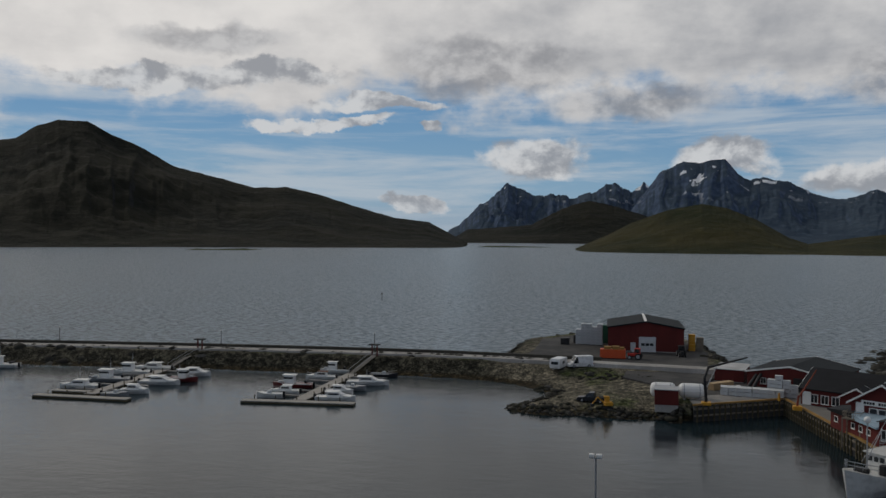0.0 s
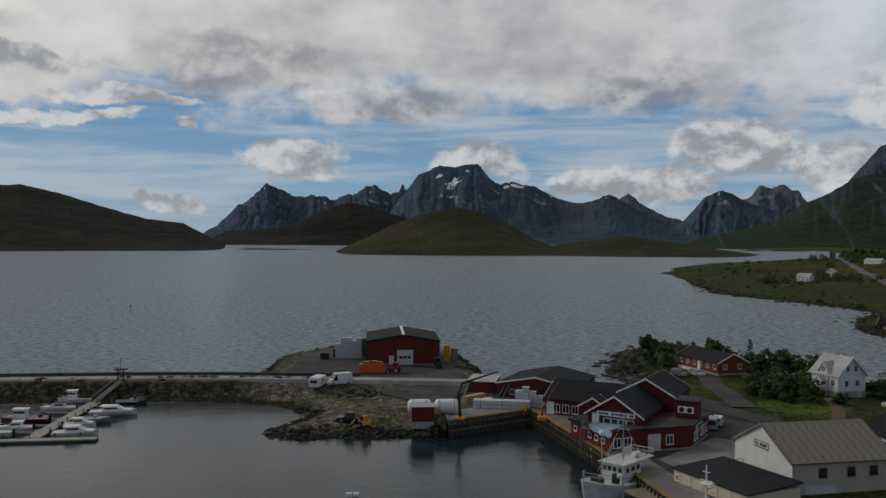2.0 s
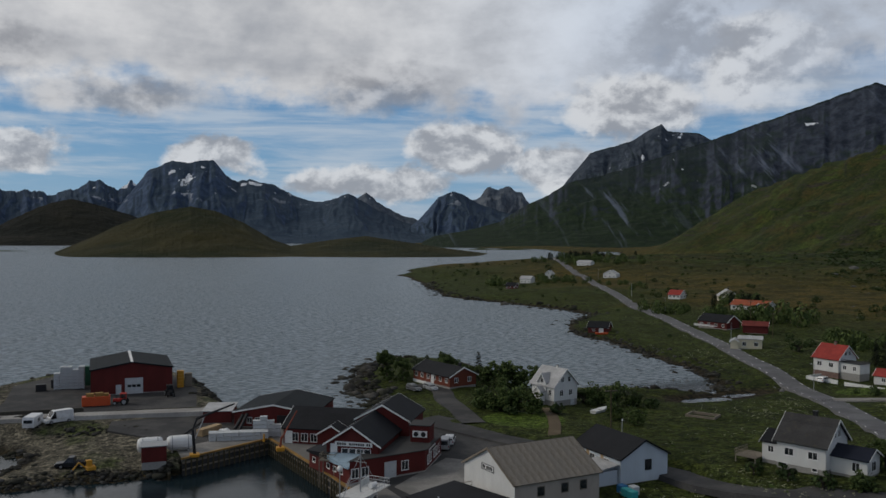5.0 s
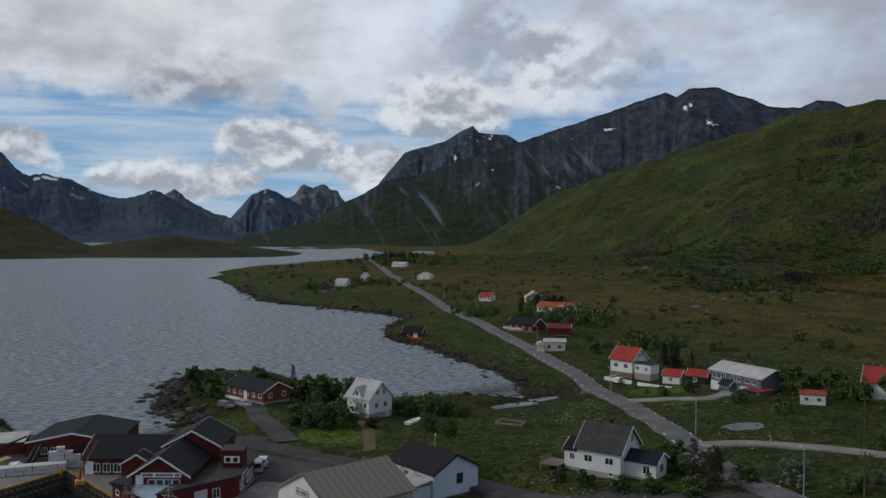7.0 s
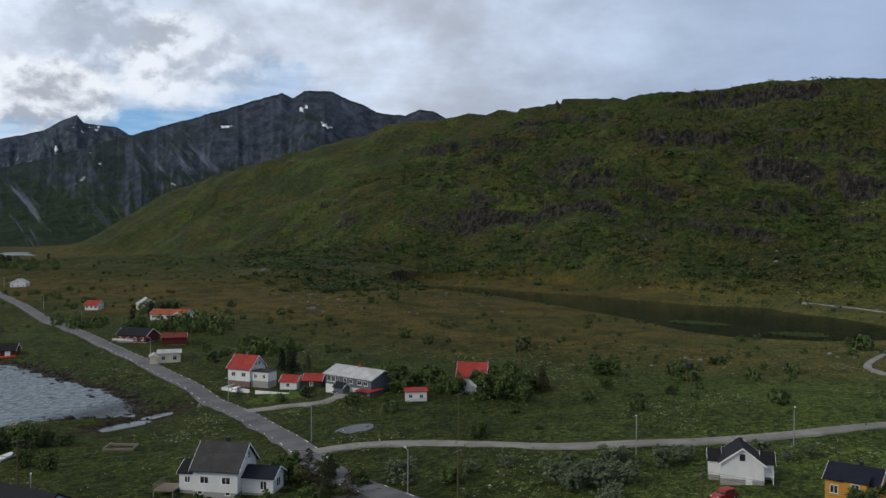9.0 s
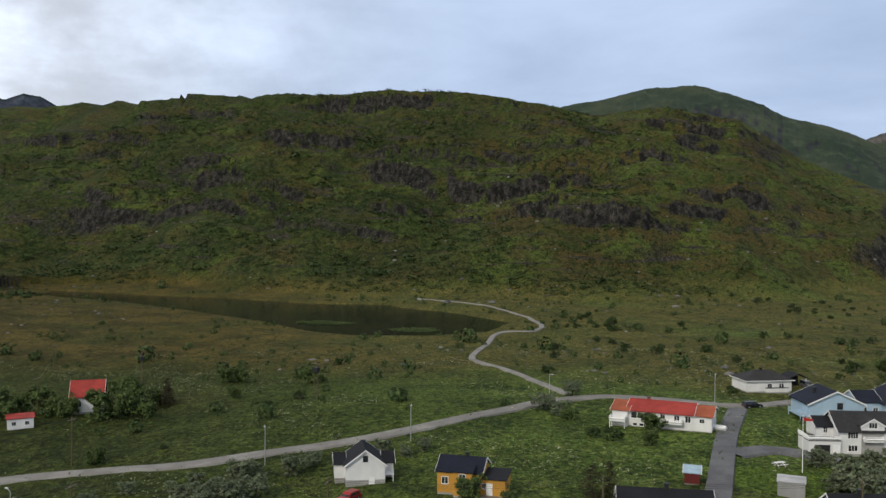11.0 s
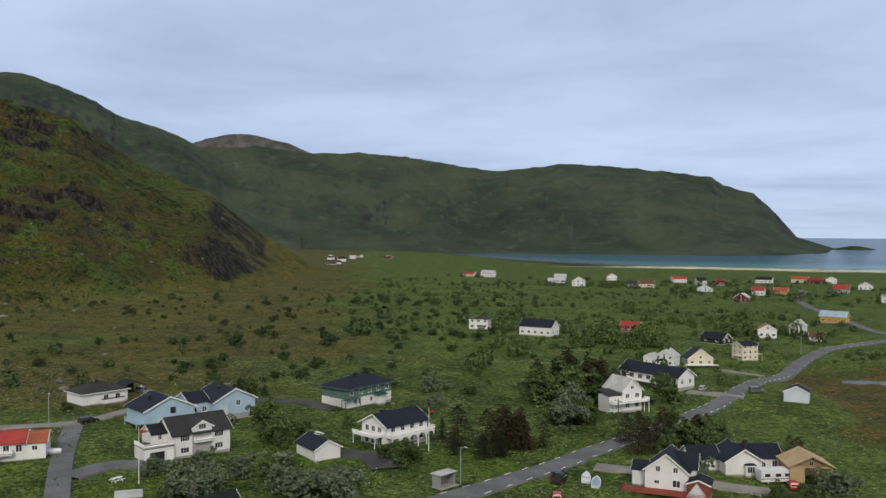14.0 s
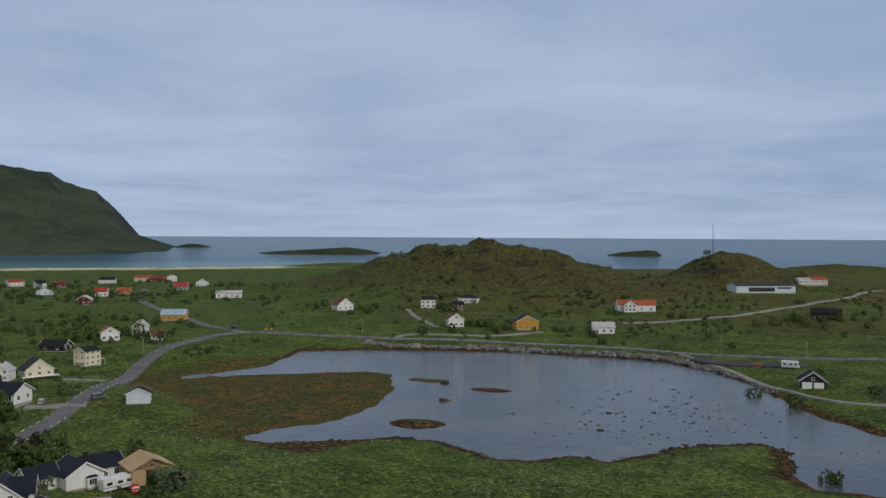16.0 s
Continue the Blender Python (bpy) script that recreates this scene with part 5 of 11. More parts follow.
def fish_plant():
    r = thing("fish_plant", "red fish plant of joined blocks with black roofs", "factory", 19.4, 133.6, -28, 2.6)
    # gabled office
    g = block(r, 0, 8.4, 0, 12.2, 4.9, 2.7, W_RED, R_BLACK, "y", base=0.2, over=0.5)
    row(r, "S", g, 4, 3.0, 0.95, 1.15, 3.0, 6.6, 0)
    door_at(r, "S", g, 1.2, 2.75, 0.9, 2.0)
    s = part("sign_board", boxes((1.4, 7.4, -0.14, -0.04, 4.55, 5.25)), M_WHITE, r, "white name board with dark lettering bars")
    bars = [(1.75, 2.05), (2.15, 2.4), (2.5, 2.8), (2.9, 3.2), (3.7, 4.0), (4.1, 4.3), (4.4, 4.65), (4.75, 5.0), (5.1, 5.4), (5.5, 5.75), (5.85, 6.1), (6.5, 6.75), (6.85, 7.1)]
    for a, b in bars:
        part("lettering_bar", boxes((a, b, -0.17, -0.14, 4.72, 5.08)), M_DARKM, s)
    deck(r, -0.6, 2.0, -2.0, 0, 2.7, M_WOOD, "balcony")
    railing(r, [(-0.5, 0, 2.7), (-0.5, -1.9, 2.7), (1.9, -1.9, 2.7), (1.9, 0, 2.7)], 0.9, M_WOOD, 0.3)
    # taller block behind
    t = block(r, 1.0, 10.0, 12.2, 22.4, 6.2, 2.4, W_RED, R_BLACK, "y", base=0.2, over=0.4)
    # long wing towards the hall
    w = block(r, -14, 1.0, 16.6, 28, 2.9, 2.6, W_RED, R_BLACK, "x", base=0.2, over=0.35)
    row(r, "S", w, 4, 0.7, 1.1, 1.3, 2.2, 7.4, 1)
    door_at(r, "S", w, 1.0, 0.2, 1.2, 2.1)
    block(r, -6.5, -1.5, 13.6, 16.8, 2.8, 1.5, W_RED, R_BLACK, "y", base=0.2, over=0.3)
    # faceted flat-roofed front
    ring = [(5.4, -5.0), (14.6, 4.6), (14.8, 15.5), (8.45, 15.5), (8.45, -0.04), (6.0, -0.04)]
    bm = bmesh.new()
    part("wall", prism(bm, ring, 0.3, 3.5), W_RED, r)
    bm = bmesh.new()
    part("foundation", prism(bm, [(x * 1.003, y * 1.003) for x, y in ring], -0.8, 0.3), M_CONC, r)
    bm = bmesh.new()
    part("flat_roof", prism(bm, [(5.2, -5.4), (15.0, 4.5), (15.2, 15.9), (8.46, 15.9), (8.46, -0.05), (6.0, -0.05)], 3.5, 3.62), R_FELT, r, "grey felt flat roof")
    fr = Matrix.Translation((5.4, -5.0, 0)) @ pose(0, 0, 0, 0, 0, 46.2)
    face = (0, 13.3, 0, 5, 0)
    for u in (0.9, 2.6, 9.6):
        wd = window_at(r, "S", face, u, 1.0, 1.1, 1.3, bars=1)
        wd.matrix_basis = fr @ wd.matrix_basis
    d = door_at(r, "S", face, 7.0, 0.1, 1.9, 2.4, M_TUB, "garage_door")
    d.matrix_basis = fr @ d.matrix_basis
    side = (0, 14.75, 4.6, 15.5, 0)
    for u in (1.6, 3.2, 6.0, 7.6, 9.4):
        window_at(r, "E", side, u, 1.0, 0.95, 1.3)
    sb = part("sign_board", boxes((14.72, 14.86, 6.8, 11.0, 2.45, 3.1)), M_WHITE, r, "white sign with dark lettering bars")
    for i in range(9):
        part("lettering_bar", boxes((14.86, 14.89, 7.1 + i * 0.42, 7.4 + i * 0.42, 2.6, 2.95)), M_DARKM, sb)
    # cooling unit
    c = block(r, 11.2, 14.4, 8.6, 11.8, 2.7, 0.1, W_RED, R_FELT, kind="flat", z0=3.6, base=0.05, over=0.25)
    f = part("fan_unit", boxes((11.6, 14.0, 8.35, 8.6, 4.5, 5.5)), M_WHITE, r, "white twin-fan cooler")
    for x in (12.2, 13.4):
        bm = bmesh.new()
        rod(bm, (x, 8.36, 5.0), (x, 8.30, 5.0), 0.40, n=16)
        part("fan", bm, M_DARKM, f)
    # low diagonal quayside part, half dark, half blue roof
    bm = bmesh.new()
    part("wall", prism(bm, [(-4.1, 3.4), (5.4, -5.0), (6.0, -0.05), (-0.02, -0.05), (-0.02, 6.0), (-3.4, 6.0)], 0.0, 2.5), W_RED, r)
    bm = bmesh.new()
    part("roof", prism(bm, [(-4.6, 3.3), (0.6, -1.4), (0.6, -0.05), (-0.02, -0.05), (-0.02, 6.3), (-3.8, 6.3)], 2.5, lambda x, y: 2.75 + 0.16 * (x + 4.6)), R_BLACK, r)
    bm = bmesh.new()
    part("blue_roof", prism(bm, [(0.6, -1.4), (5.2, -5.5), (6.6, -0.05), (0.6, -0.05)], 2.5, lambda x, y: 2.72 + 0.14 * (y + 5.5)), R_SKY, r, "light blue sheet roof")
    fl = Matrix.Translation((-4.1, 3.4, 0)) @ pose(0, 0, 0, 0, 0, -41.5)
    for u in (1.6, 6.2, 8.2, 10.2):
        wd = window_at(r, "S", (0, 12.7, 0, 5, 0), u, 1.2, 0.8, 0.65, bars=0)
        wd.matrix_basis = fl @ wd.matrix_basis


def white_shed():
    r = thing("harbour_shed", "white and beige two-storey harbour shed with a weathered grey sheet roof", "shed", 37.8, 120.6, -77, 2.4)
    b = block(r, 0, 13.2, 0, 14.2, 4.2, 3.4, W_BEIGE, R_GREYT, "y", base=0.0, over=0.35, trim=M_WOOD)
    # white gable front
    bm = bmesh.new()
    v = [bm.verts.new(p) for p in ((-0.02, -0.03, -1.5), (13.22, -0.03, -1.5), (13.22, -0.03, 4.2), (6.6, -0.03, 7.58), (-0.02, -0.03, 4.2))]
    bm.faces.new(v)
    back_ = bmesh.ops.extrude_face_region(bm, geom=bm.faces[:])["geom"]
    bmesh.ops.translate(bm, vec=(0, -0.05, 0), verts=[q for q in back_ if isinstance(q, bmesh.types.BMVert)])
    bmesh.ops.recalc_face_normals(bm, faces=bm.faces[:])
    part("gable_front", bm, W_WHITE, r, "white boarded gable")
    s = part("sign_board", boxes((5.0, 8.0, -0.14, -0.04, 4.6, 5.3)), M_WHITE, r, "framed sign with dark lettering bars")
    part("lettering_bars", boxes((4.9, 8.1, -0.17, -0.13, 4.5, 4.6), (4.9, 8.1, -0.17, -0.13, 5.3, 5.4), (4.9, 5.0, -0.17, -0.13, 4.6, 5.3), (8.0, 8.1, -0.17, -0.13, 4.6, 5.3),
                                *[(5.2 + i * 0.4 + (i > 1) * 0.2, 5.48 + i * 0.4 + (i > 1) * 0.2, -0.17, -0.13, 4.72, 5.16) for i in range(6)]), M_DARKM, s)
    door_at(r, "S", b, 5.9, 1.0, 1.0, 2.2, M_DARKM)
    for u in (4.5, 7.6):
        window_at(r, "S", b, u, 1.8, 0.7, 1.3, bars=0)
    for u in (4.2, 8.2, 11.4):
        window_at(r, "E", b, u, 2.2, 1.1, 1.2, M_WOOD, 0)
    door_at(r, "E", b, 4.0, -1.2, 4.2, 2.3, M_TUB, "garage_door")
    deck(r, 2.2, 11.2, -2.2, -0.1, 0.95, M_WOOD, "landing")
    railing(r, [(2.2, -0.1, 0.95), (2.2, -2.2, 0.95), (11.2, -2.2, 0.95), (11.2, -0.1, 0.95)], 1.0, M_WOOD, 1.4)
    # roof sheets lie one by one on the slopes
    half, rise = 6.6, 3.4
    k = math.atan2(rise, half)
    ln = math.hypot(half, rise)
    sheet_me = kept_mesh(("roof_sheet",), lambda: boxes((0.0, 1.98, 0.0, 1.10, 0.0, 0.035)))
    rnd = random.Random(4)
    if not sheet_me.materials:
        sheet_me.materials.append(SHEET_GREY)
    for s in (0, 1):
        for i in range(4):
            for j in range(13):
                ob = part("roof_sheet", sheet_me, None, r)
                tilt = Matrix.Translation((0 if s == 0 else 13.2, 0, 4.2)) @ (pose(0, 0, 0, 0, 0, 0) if s == 0 else Matrix.Diagonal((-1, 1, 1, 1)))
                slope = pose(0, 0, 0, 0, -math.degrees(k), 0)
                ob.matrix_basis = tilt @ slope @ pose(-0.45 + i * 1.96, -0.3 + j * 1.135, 0.20 + 0.03 * (i % 2) * 0 + rnd.uniform(0, 0.015), 0, -0.5, rnd.uniform(-0.4, 0.4))
    return r


def sheet_material():
    m, nt, b = material("weathered_cement_sheet", 0.9, 0, 0.2)
    info = nt.nodes.new("ShaderNodeObjectInfo")
    t = span(nt, noise_of(nt, 1.1, 6, 0.65, (0.4, 1, 1)), 0.35, 0.7)
    c = blend(nt, t, (0.155, 0.135, 0.11), (0.30, 0.27, 0.225))
    c = blend(nt, span(nt, info.outputs["Random"], 0, 1, 0.0, 0.45), c, (0.19, 0.175, 0.155))
    nt.links.new(c, b.inputs["Base Color"])
    w = nt.nodes.new("ShaderNodeTexWave")
    w.bands_direction, w.inputs["Scale"].default_value = "Y", 1.9
    tc = nt.nodes.new("ShaderNodeTexCoord")
    nt.links.new(tc.outputs["Object"], w.inputs[0])
    bump(nt, b, w.outputs["Fac"], 0.5, 0.04)
    return m


SHEET_GREY = sheet_material()


def back_building():
    r = thing("harbour_house", "white house with black roof and a lean-to", "house", 58.6, 127.8, -79, 2.6)
    b = block(r, 0, 11.6, 0, 9, 3.9, 2.4, W_PALE, R_BLACK, "x", base=0.1, over=0.35, trim=R_BLACK)
    for u in (4.6, 8.2):
        window_at(r, "S", b, u, 2.0, 1.2, 1.2)
        part("panel", boxes((u - 1.5, u - 0.75, -0.04, 0.0, 0.4, 3.6)), W_RAW, r, "ochre timber panel")
    window_at(r, "E", b, 5.2, 1.9, 1.1, 1.4, M_DARKM)
    block(r, 6.0, 11.0, -4.6, -0.1, 2.2, 0.7, W_PALE, R_PALE, kind="flat", base=0.1, over=0.25)
    row(r, "S", (6.0, 11.0, -4.6, -0.1, 0.0, 2.2, 0), 4, 1.1, 0.95, 0.7, bars=0)


def pier_shed():
    r = thing("pier_shed", "low pier shed with black felt roof and cream doors", "shed", 27.6, 113.4, -64, 2.0)
    b = block(r, 0, 13.0, 0, 8.4, 2.3, 0.5, W_CREAM, R_BLACK, kind="flat", base=0.1, over=0.3)
    for u in (2.2, 4.6, 7.0, 9.4):
        door_at(r, "S", b, u, 0.1, 1.9, 1.95, W_CREAM, "shed_door")
    window_at(r, "S", b, 0.7, 1.0, 0.5, 0.6)
    deck(r, -1.0, 14, -7.5, 0, 0.05, M_WOOD, "pier_deck")


harbour_warehouse()
fish_hall()
fish_plant()
white_shed()
back_building()
pier_shed()


# ---- village houses ----
def long_red():
    r = thing("bungalow", "long brown-red bungalow with a dark roof on the point", "house", 53.4, 214.6, -70)
    b = block(r, 0, 15.6, 0, 8, 3.2, 1.9, W_BROWN, R_BLACK, "x", base=0.7, over=0.5)
    row(r, "S", b, 6, 1.7, 1.0, 0.95)
    door_at(r, "S", b, 8.4, 0.7, 0.95, 2.1)
    row(r, "E", b, 2, 1.7, 1.0, 1.0)
    chimney(r, 13.0, 5.0, 4.6, mat=M_DARKM)
    part("white_base", boxes((-0.05, 6.0, -0.08, 0.0, -0.2, 0.7)), M_WHITE, r)


def villa_white():
    r = thing("villa", "white timber villa with pale sheet roof, front gable and porch", "house", 72.6, 181.4, -70)
    b = block(r, 0, 7.2, 0, 7.0, 4.5, 3.4, W_WHITE, R_PALE, "x", base=1.2, over=0.45)
    row(r, "S", b, 2, 2.3, 0.9, 1.2, 1.3, 5.9)
    row(r, "E", b, 2, 5.2, 0.75, 1.1, 2.5, 4.5)
    row(r, "E", b, 2, 2.2, 0.9, 1.2, 2.2, 4.9)
    door_at(r, "E", b, 5.5, -0.8, 0.9, 1.9, M_TUB)
    block(r, 2.4, 4.8, -0.25, 3.6, 5.2, 1.6, W_WHITE, R_PALE, "y", base=1.3, over=0.3)
    window_at(r, "S", (2.4, 4.8, -0.25, 3, 0), 1.2, 4.9, 0.8, 1.0)
    block(r, 2.6, 4.6, -1.7, -0.2, 3.2, 0.8, W_WHITE, R_PALE, "y", base=1.0, over=0.25)
    door_at(r, "S", (2.6, 4.6, -1.7, 0, 0), 1.0, 1.1, 0.9, 1.9, M_WHITE)
    chimney(r, 4.6, 3.6, 7.7, 0.5, 0.8, M_WHITE)


def house_grey_roof():
    r = thing("family_house", "white house with weathered grey roof and small wings", "house", 84.6, 114.4, -62)
    b = block(r, 1.6, 9.0, 0, 8.0, 4.4, 3.3, W_WHITE, R_GREYT, "x", base=0.8, over=0.5)
    row(r, "S", b, 2, 2.2, 1.3, 1.0, 1.9, 5.5)
    row(r, "S", b, 2, 0.45, 0.7, 0.4, 1.2, 5.8, 0)
    row(r, "E", b, 2, 5.2, 0.8, 1.1, 3.2, 4.8)
    w = block(r, -1.2, 1.6, 1.0, 6.5, 3.4, 1.4, W_WHITE, R_BLACK, "x", base=0.6, over=0.3)
    window_at(r, "S", w, 1.4, 1.9, 0.8, 0.9)
    e = block(r, 9.0, 14.2, 1.8, 6.6, 3.0, 1.2, W_WHITE, R_NAVY, "x", base=0.5, over=0.4)
    window_at(r, "E", e, 2.4, 1.2, 1.5, 1.3)
    window_at(r, "S", e, 3.6, 1.2, 1.0, 1.2)
    chimney(r, 5.6, 4.4, 7.5, 0.6, 1.0, M_DARKM)
    deck(r, -4.6, -1.2, -1.2, 3.0, 1.0, M_WOOD, "terrace")
    railing(r, [(-4.6, 3.0, 1.0), (-4.6, -1.2, 1.0), (-1.2, -1.2, 1.0)], 0.9, M_WOOD, 0.3)


def house_red_roof():
    r = thing("family_house", "white house with a bright red roof, brick basement and veranda", "house", 162.4, 199.6, -76)
    b = block(r, 0, 7.6, 0, 7.6, 4.9, 3.3, W_WHITE, R_RED, "x", base=1.3, over=0.45)
    row(r, "S", b, 2, 2.6, 1.3, 1.1, 1.9, 5.4)
    row(r, "E", b, 1, 2.6, 1.0, 1.3, 3.0, 3.0)
    row(r, "E", b, 2, 5.7, 0.8, 1.0, 3.0, 4.6)
    part("brick_base", boxes((-0.06, 7.66, -0.06, 0.5, -0.6, 1.2)), M_BRICK, r, "red brick basement front")
    e = block(r, 7.6, 13.4, 0.6, 4.8, 4.2, 0.05, W_WHITE, R_FELT, kind="flat", base=1.6, over=0.3)
    row(r, "S", e, 2, 2.4, 0.9, 1.0)
    railing(r, [(7.6, 0.6, 4.3), (13.4, 0.6, 4.3), (13.4, 4.8, 4.3)], 0.7, M_DARKM, 0.5)
    chimney(r, 4.0, 3.8, 7.9)
    f = thing("garden_wall", "low white-capped garden wall", "wall", 158.5, 196.0, -72)
    part("wall", boxes((0, 9, -2.0, -1.7, -0.6, 0.7), (0, 0.3, -2.0, 7.0, -0.6, 0.7), (11.5, 22, -3.0, -2.7, -0.6, 0.7)), M_WHITE, f)


def red_outhouses():
    for x, y, yaw, ln, wall, label in ((166.2, 181.8, -66, 5.0, W_WHITE, "small white outhouse with red tiled roof"), (169.8, 176.4, -60, 5.4, W_DARK, "dark outhouse with red tiled roof")):
        r = thing("outhouse", label, "shed", x, y, yaw, group="outhouses")
        b = block(r, 0, ln, 0, 4.6, 2.4, 1.5, wall, R_RED, "x", base=0.2, over=0.3)
        window_at(r, "S", b, 2.4, 1.0, 0.9, 0.9)


def house_grey_blue():
    r = thing("family_house", "grey-blue two-storey house with a pale sheet roof", "house", 165.0, 162.6, -92)
    b = block(r, 0, 16.6, 0, 9, 5.2, 1.8, W_GREY, R_PALE, "x", base=0.3, over=0.6)
    part("lower_front", boxes((0.0, 16.6, -0.06, 0.0, 0.2, 2.5)), W_WHITE, r, "white-painted ground floor")
    row(r, "S", b, 3, 3.3, 1.2, 1.4, 1.2, 4.4)
    row(r, "S", b, 2, 3.5, 1.1, 1.0, 7.2, 9.4)
    row(r, "S", b, 2, 3.5, 1.4, 1.0, 12.4, 14.6)
    row(r, "S", b, 2, 0.9, 1.2, 1.1, 1.6, 3.6)
    row(r, "S", b, 2, 0.9, 1.1, 1.2, 10.8, 12.6)
    block(r, 5.6, 9.0, -2.6, 0, 2.6, 1.0, W_GREY, R_BLACK, "x", base=0.1, over=0.3)
    e = block(r, 13.6, 18.4, -2.4, 2.6, 2.4, 0.3, W_GREY, R_RED, kind="flat", base=0.1, over=0.3)
    door_at(r, "S", e, 2.6, 0.1, 2.6, 2.1, M_DARKM, "garage_door")
    chimney(r, 8.4, 4.5, 6.9, mat=M_RUST)
    c = thing("shed", "small white shed with a red roof edge", "shed", 160.6, 131.6, -50)
    b = block(c, 0, 5.2, 0, 4, 2.4, 0.3, W_WHITE, R_RED, kind="flat", base=0.2, over=0.25)
    row(c, "S", b, 2, 1.0, 0.8, 0.8)
    h = thing("family_house", "white house with an orange-red roof among trees", "house", 176.4, 127.6, -60)
    b = block(h, 0, 7, 0, 8, 4.2, 3.0, W_WHITE, R_RED, "x", base=0.5)
    row(h, "S", b, 2, 1.8, 1.0, 1.1)


def shore_cabins():
    r = thing("boathouse", "dark red boathouse with a black roof by the shore", "boathouse", 149.0, 313.4, -41)
    b = block(r, 0, 8, 0, 6, 2.6, 2.0, W_RED, R_BLACK, "x", base=0.2)
    window_at(r, "S", b, 2.4, 1.1, 0.8, 0.8)
    door_at(r, "S", b, 5.4, 0.2, 1.6, 2.0, M_WHITE)
    v = thing("cottage", "small white cottage with a flat pale roof and porch", "house", 167.6, 245.4, -36)
    b = block(v, 2.4, 9.6, 0, 6.4, 3.4, 0.4, W_CREAM, R_PALE, kind="flat", base=0.4)
    row(v, "S", b, 2, 1.3, 1.1, 1.2)
    row(v, "E", b, 2, 1.3, 1.0, 1.1)
    block(v, 0, 2.4, -1.2, 3.4, 2.7, 0.6, W_CREAM, R_PALE, "y", base=0.3)
    chimney(v, 6.0, 3.0, 3.8, 0.5, 0.7, M_WHITE)
    d = thing("red_house", "dark red house with a black roof and white rail", "house", 188.0, 296.6, -70)
    b = block(d, 0, 13, 0, 8, 3.0, 2.4, W_RED, R_BLACK, "x", base=0.6)
    row(d, "S", b, 4, 1.2, 1.0, 1.0)
    railing(d, [(0, -2.5, 0.9), (9, -2.5, 0.9)], 1.0, M_WHITE, 0.4, solid=True)
    n = thing("barn", "low dark red barn", "barn", 193.4, 275.8, -40)
    block(n, 0, 8.6, 0, 6, 2.8, 1.3, W_RED, R_RUSTY, "x", base=0.1)
    o = thing("long_house", "white long house with orange tiled roofs", "house", 233.0, 341.4, -62)
    b = block(o, 0, 17, 0, 8, 3.0, 2.0, W_WHITE, R_ORANGE, "x", base=0.5)
    row(o, "S", b, 5, 1.3, 1.3, 1.1)
    block(o, 12.5, 17.5, -3, 0, 2.8, 1.5, W_WHITE, R_ORANGE, "y", base=0.5)


def small_house(name, label, x, y, yaw, ln, w, h, rise, wall, roof, axis="x", kind="gable", n=3, storeys=1, ext=None, chim=True, group=""):
    """A plain house: rows of windows on the front and the gable, a door, a chimney, perhaps a wing."""
    r = thing(name, label, "house" if "shed" not in name and "barn" not in name else "shed", x, y, yaw, group=group)
    b = block(r, 0, ln, 0, w, h, rise, wall, roof, axis, base=0.4, over=0.4, kind=kind)
    for s in range(storeys):
        z = 1.2 + 2.6 * s
        if z + 1.1 < h + 0.2:
            row(r, "S", b, n, z, min(1.2, ln / n * 0.45), 1.1)
            row(r, "E", b, 2, z, 0.9, 1.1)
            row(r, "W", b, 2, z, 0.9, 1.1)
    if axis == "y" and rise > 2 and kind == "gable":
        window_at(r, "S", b, ln / 2, h + 0.3, 0.9, 0.9)
    if axis == "x" and rise > 2 and kind == "gable":
        window_at(r, "E", b, w / 2, h + 0.3, 0.8, 0.9)
    if chim:
        chimney(r, ln * 0.55, w * 0.5, h + rise - 0.1, 0.55, 0.9, M_DARKM)
    if ext:
        e = block(r, *ext, h * 0.75, rise * 0.6, wall, roof, axis, base=0.4, over=0.3)
        row(r, "S", e, 2, 1.1, 0.8, 1.0)
    return r


R_RUSTY = roofing("rusty_sheet", (0.16, 0.035, 0.028), 0.8)
long_red()
villa_white()
house_grey_roof()
house_red_roof()
red_outhouses()
house_grey_blue()
shore_cabins()
NORTH = [  # name, label, x, y, yaw, length, width, eaves, rise, walls, roof, axis
    ("cottage", "grey-roofed cottage behind trees", 256.0, 385.0, -25, 9, 7, 3.0, 3.0, W_CREAM, R_PALE, "y"),
    ("cottage", "small white cottage with a red roof", 241.6, 410.0, -60, 7, 6, 2.8, 2.2, W_WHITE, R_RED, "x"),
    ("family_house", "white gabled house with a veranda by the road", 280.0, 568.0, -50, 13, 8, 4.0, 3.5, W_WHITE, R_PALE, "y"),
    ("family_house", "long white house with dark windows near the road", 304.0, 668.0, -55, 18, 9, 4.4, 2.5, W_WHITE, R_PALE, "x"),
    ("family_house", "white house by the northern shore", 217.4, 571.0, -50, 11, 8, 4.4, 2.5, W_WHITE, R_PALE, "x"),
    ("cabin", "small red cabin by the northern shore", 195.6, 536.0, -45, 7, 5, 2.4, 1.8, W_RED, R_BLACK, "x"),
    ("cottage", "white gabled cottage beside the road", 248.0, 597.5, -40, 7, 8, 4.6, 3.2, W_WHITE, R_PALE, "y"),
]
for row_ in NORTH:
    small_house(*row_, storeys=2 if row_[7] > 4.2 else 1)


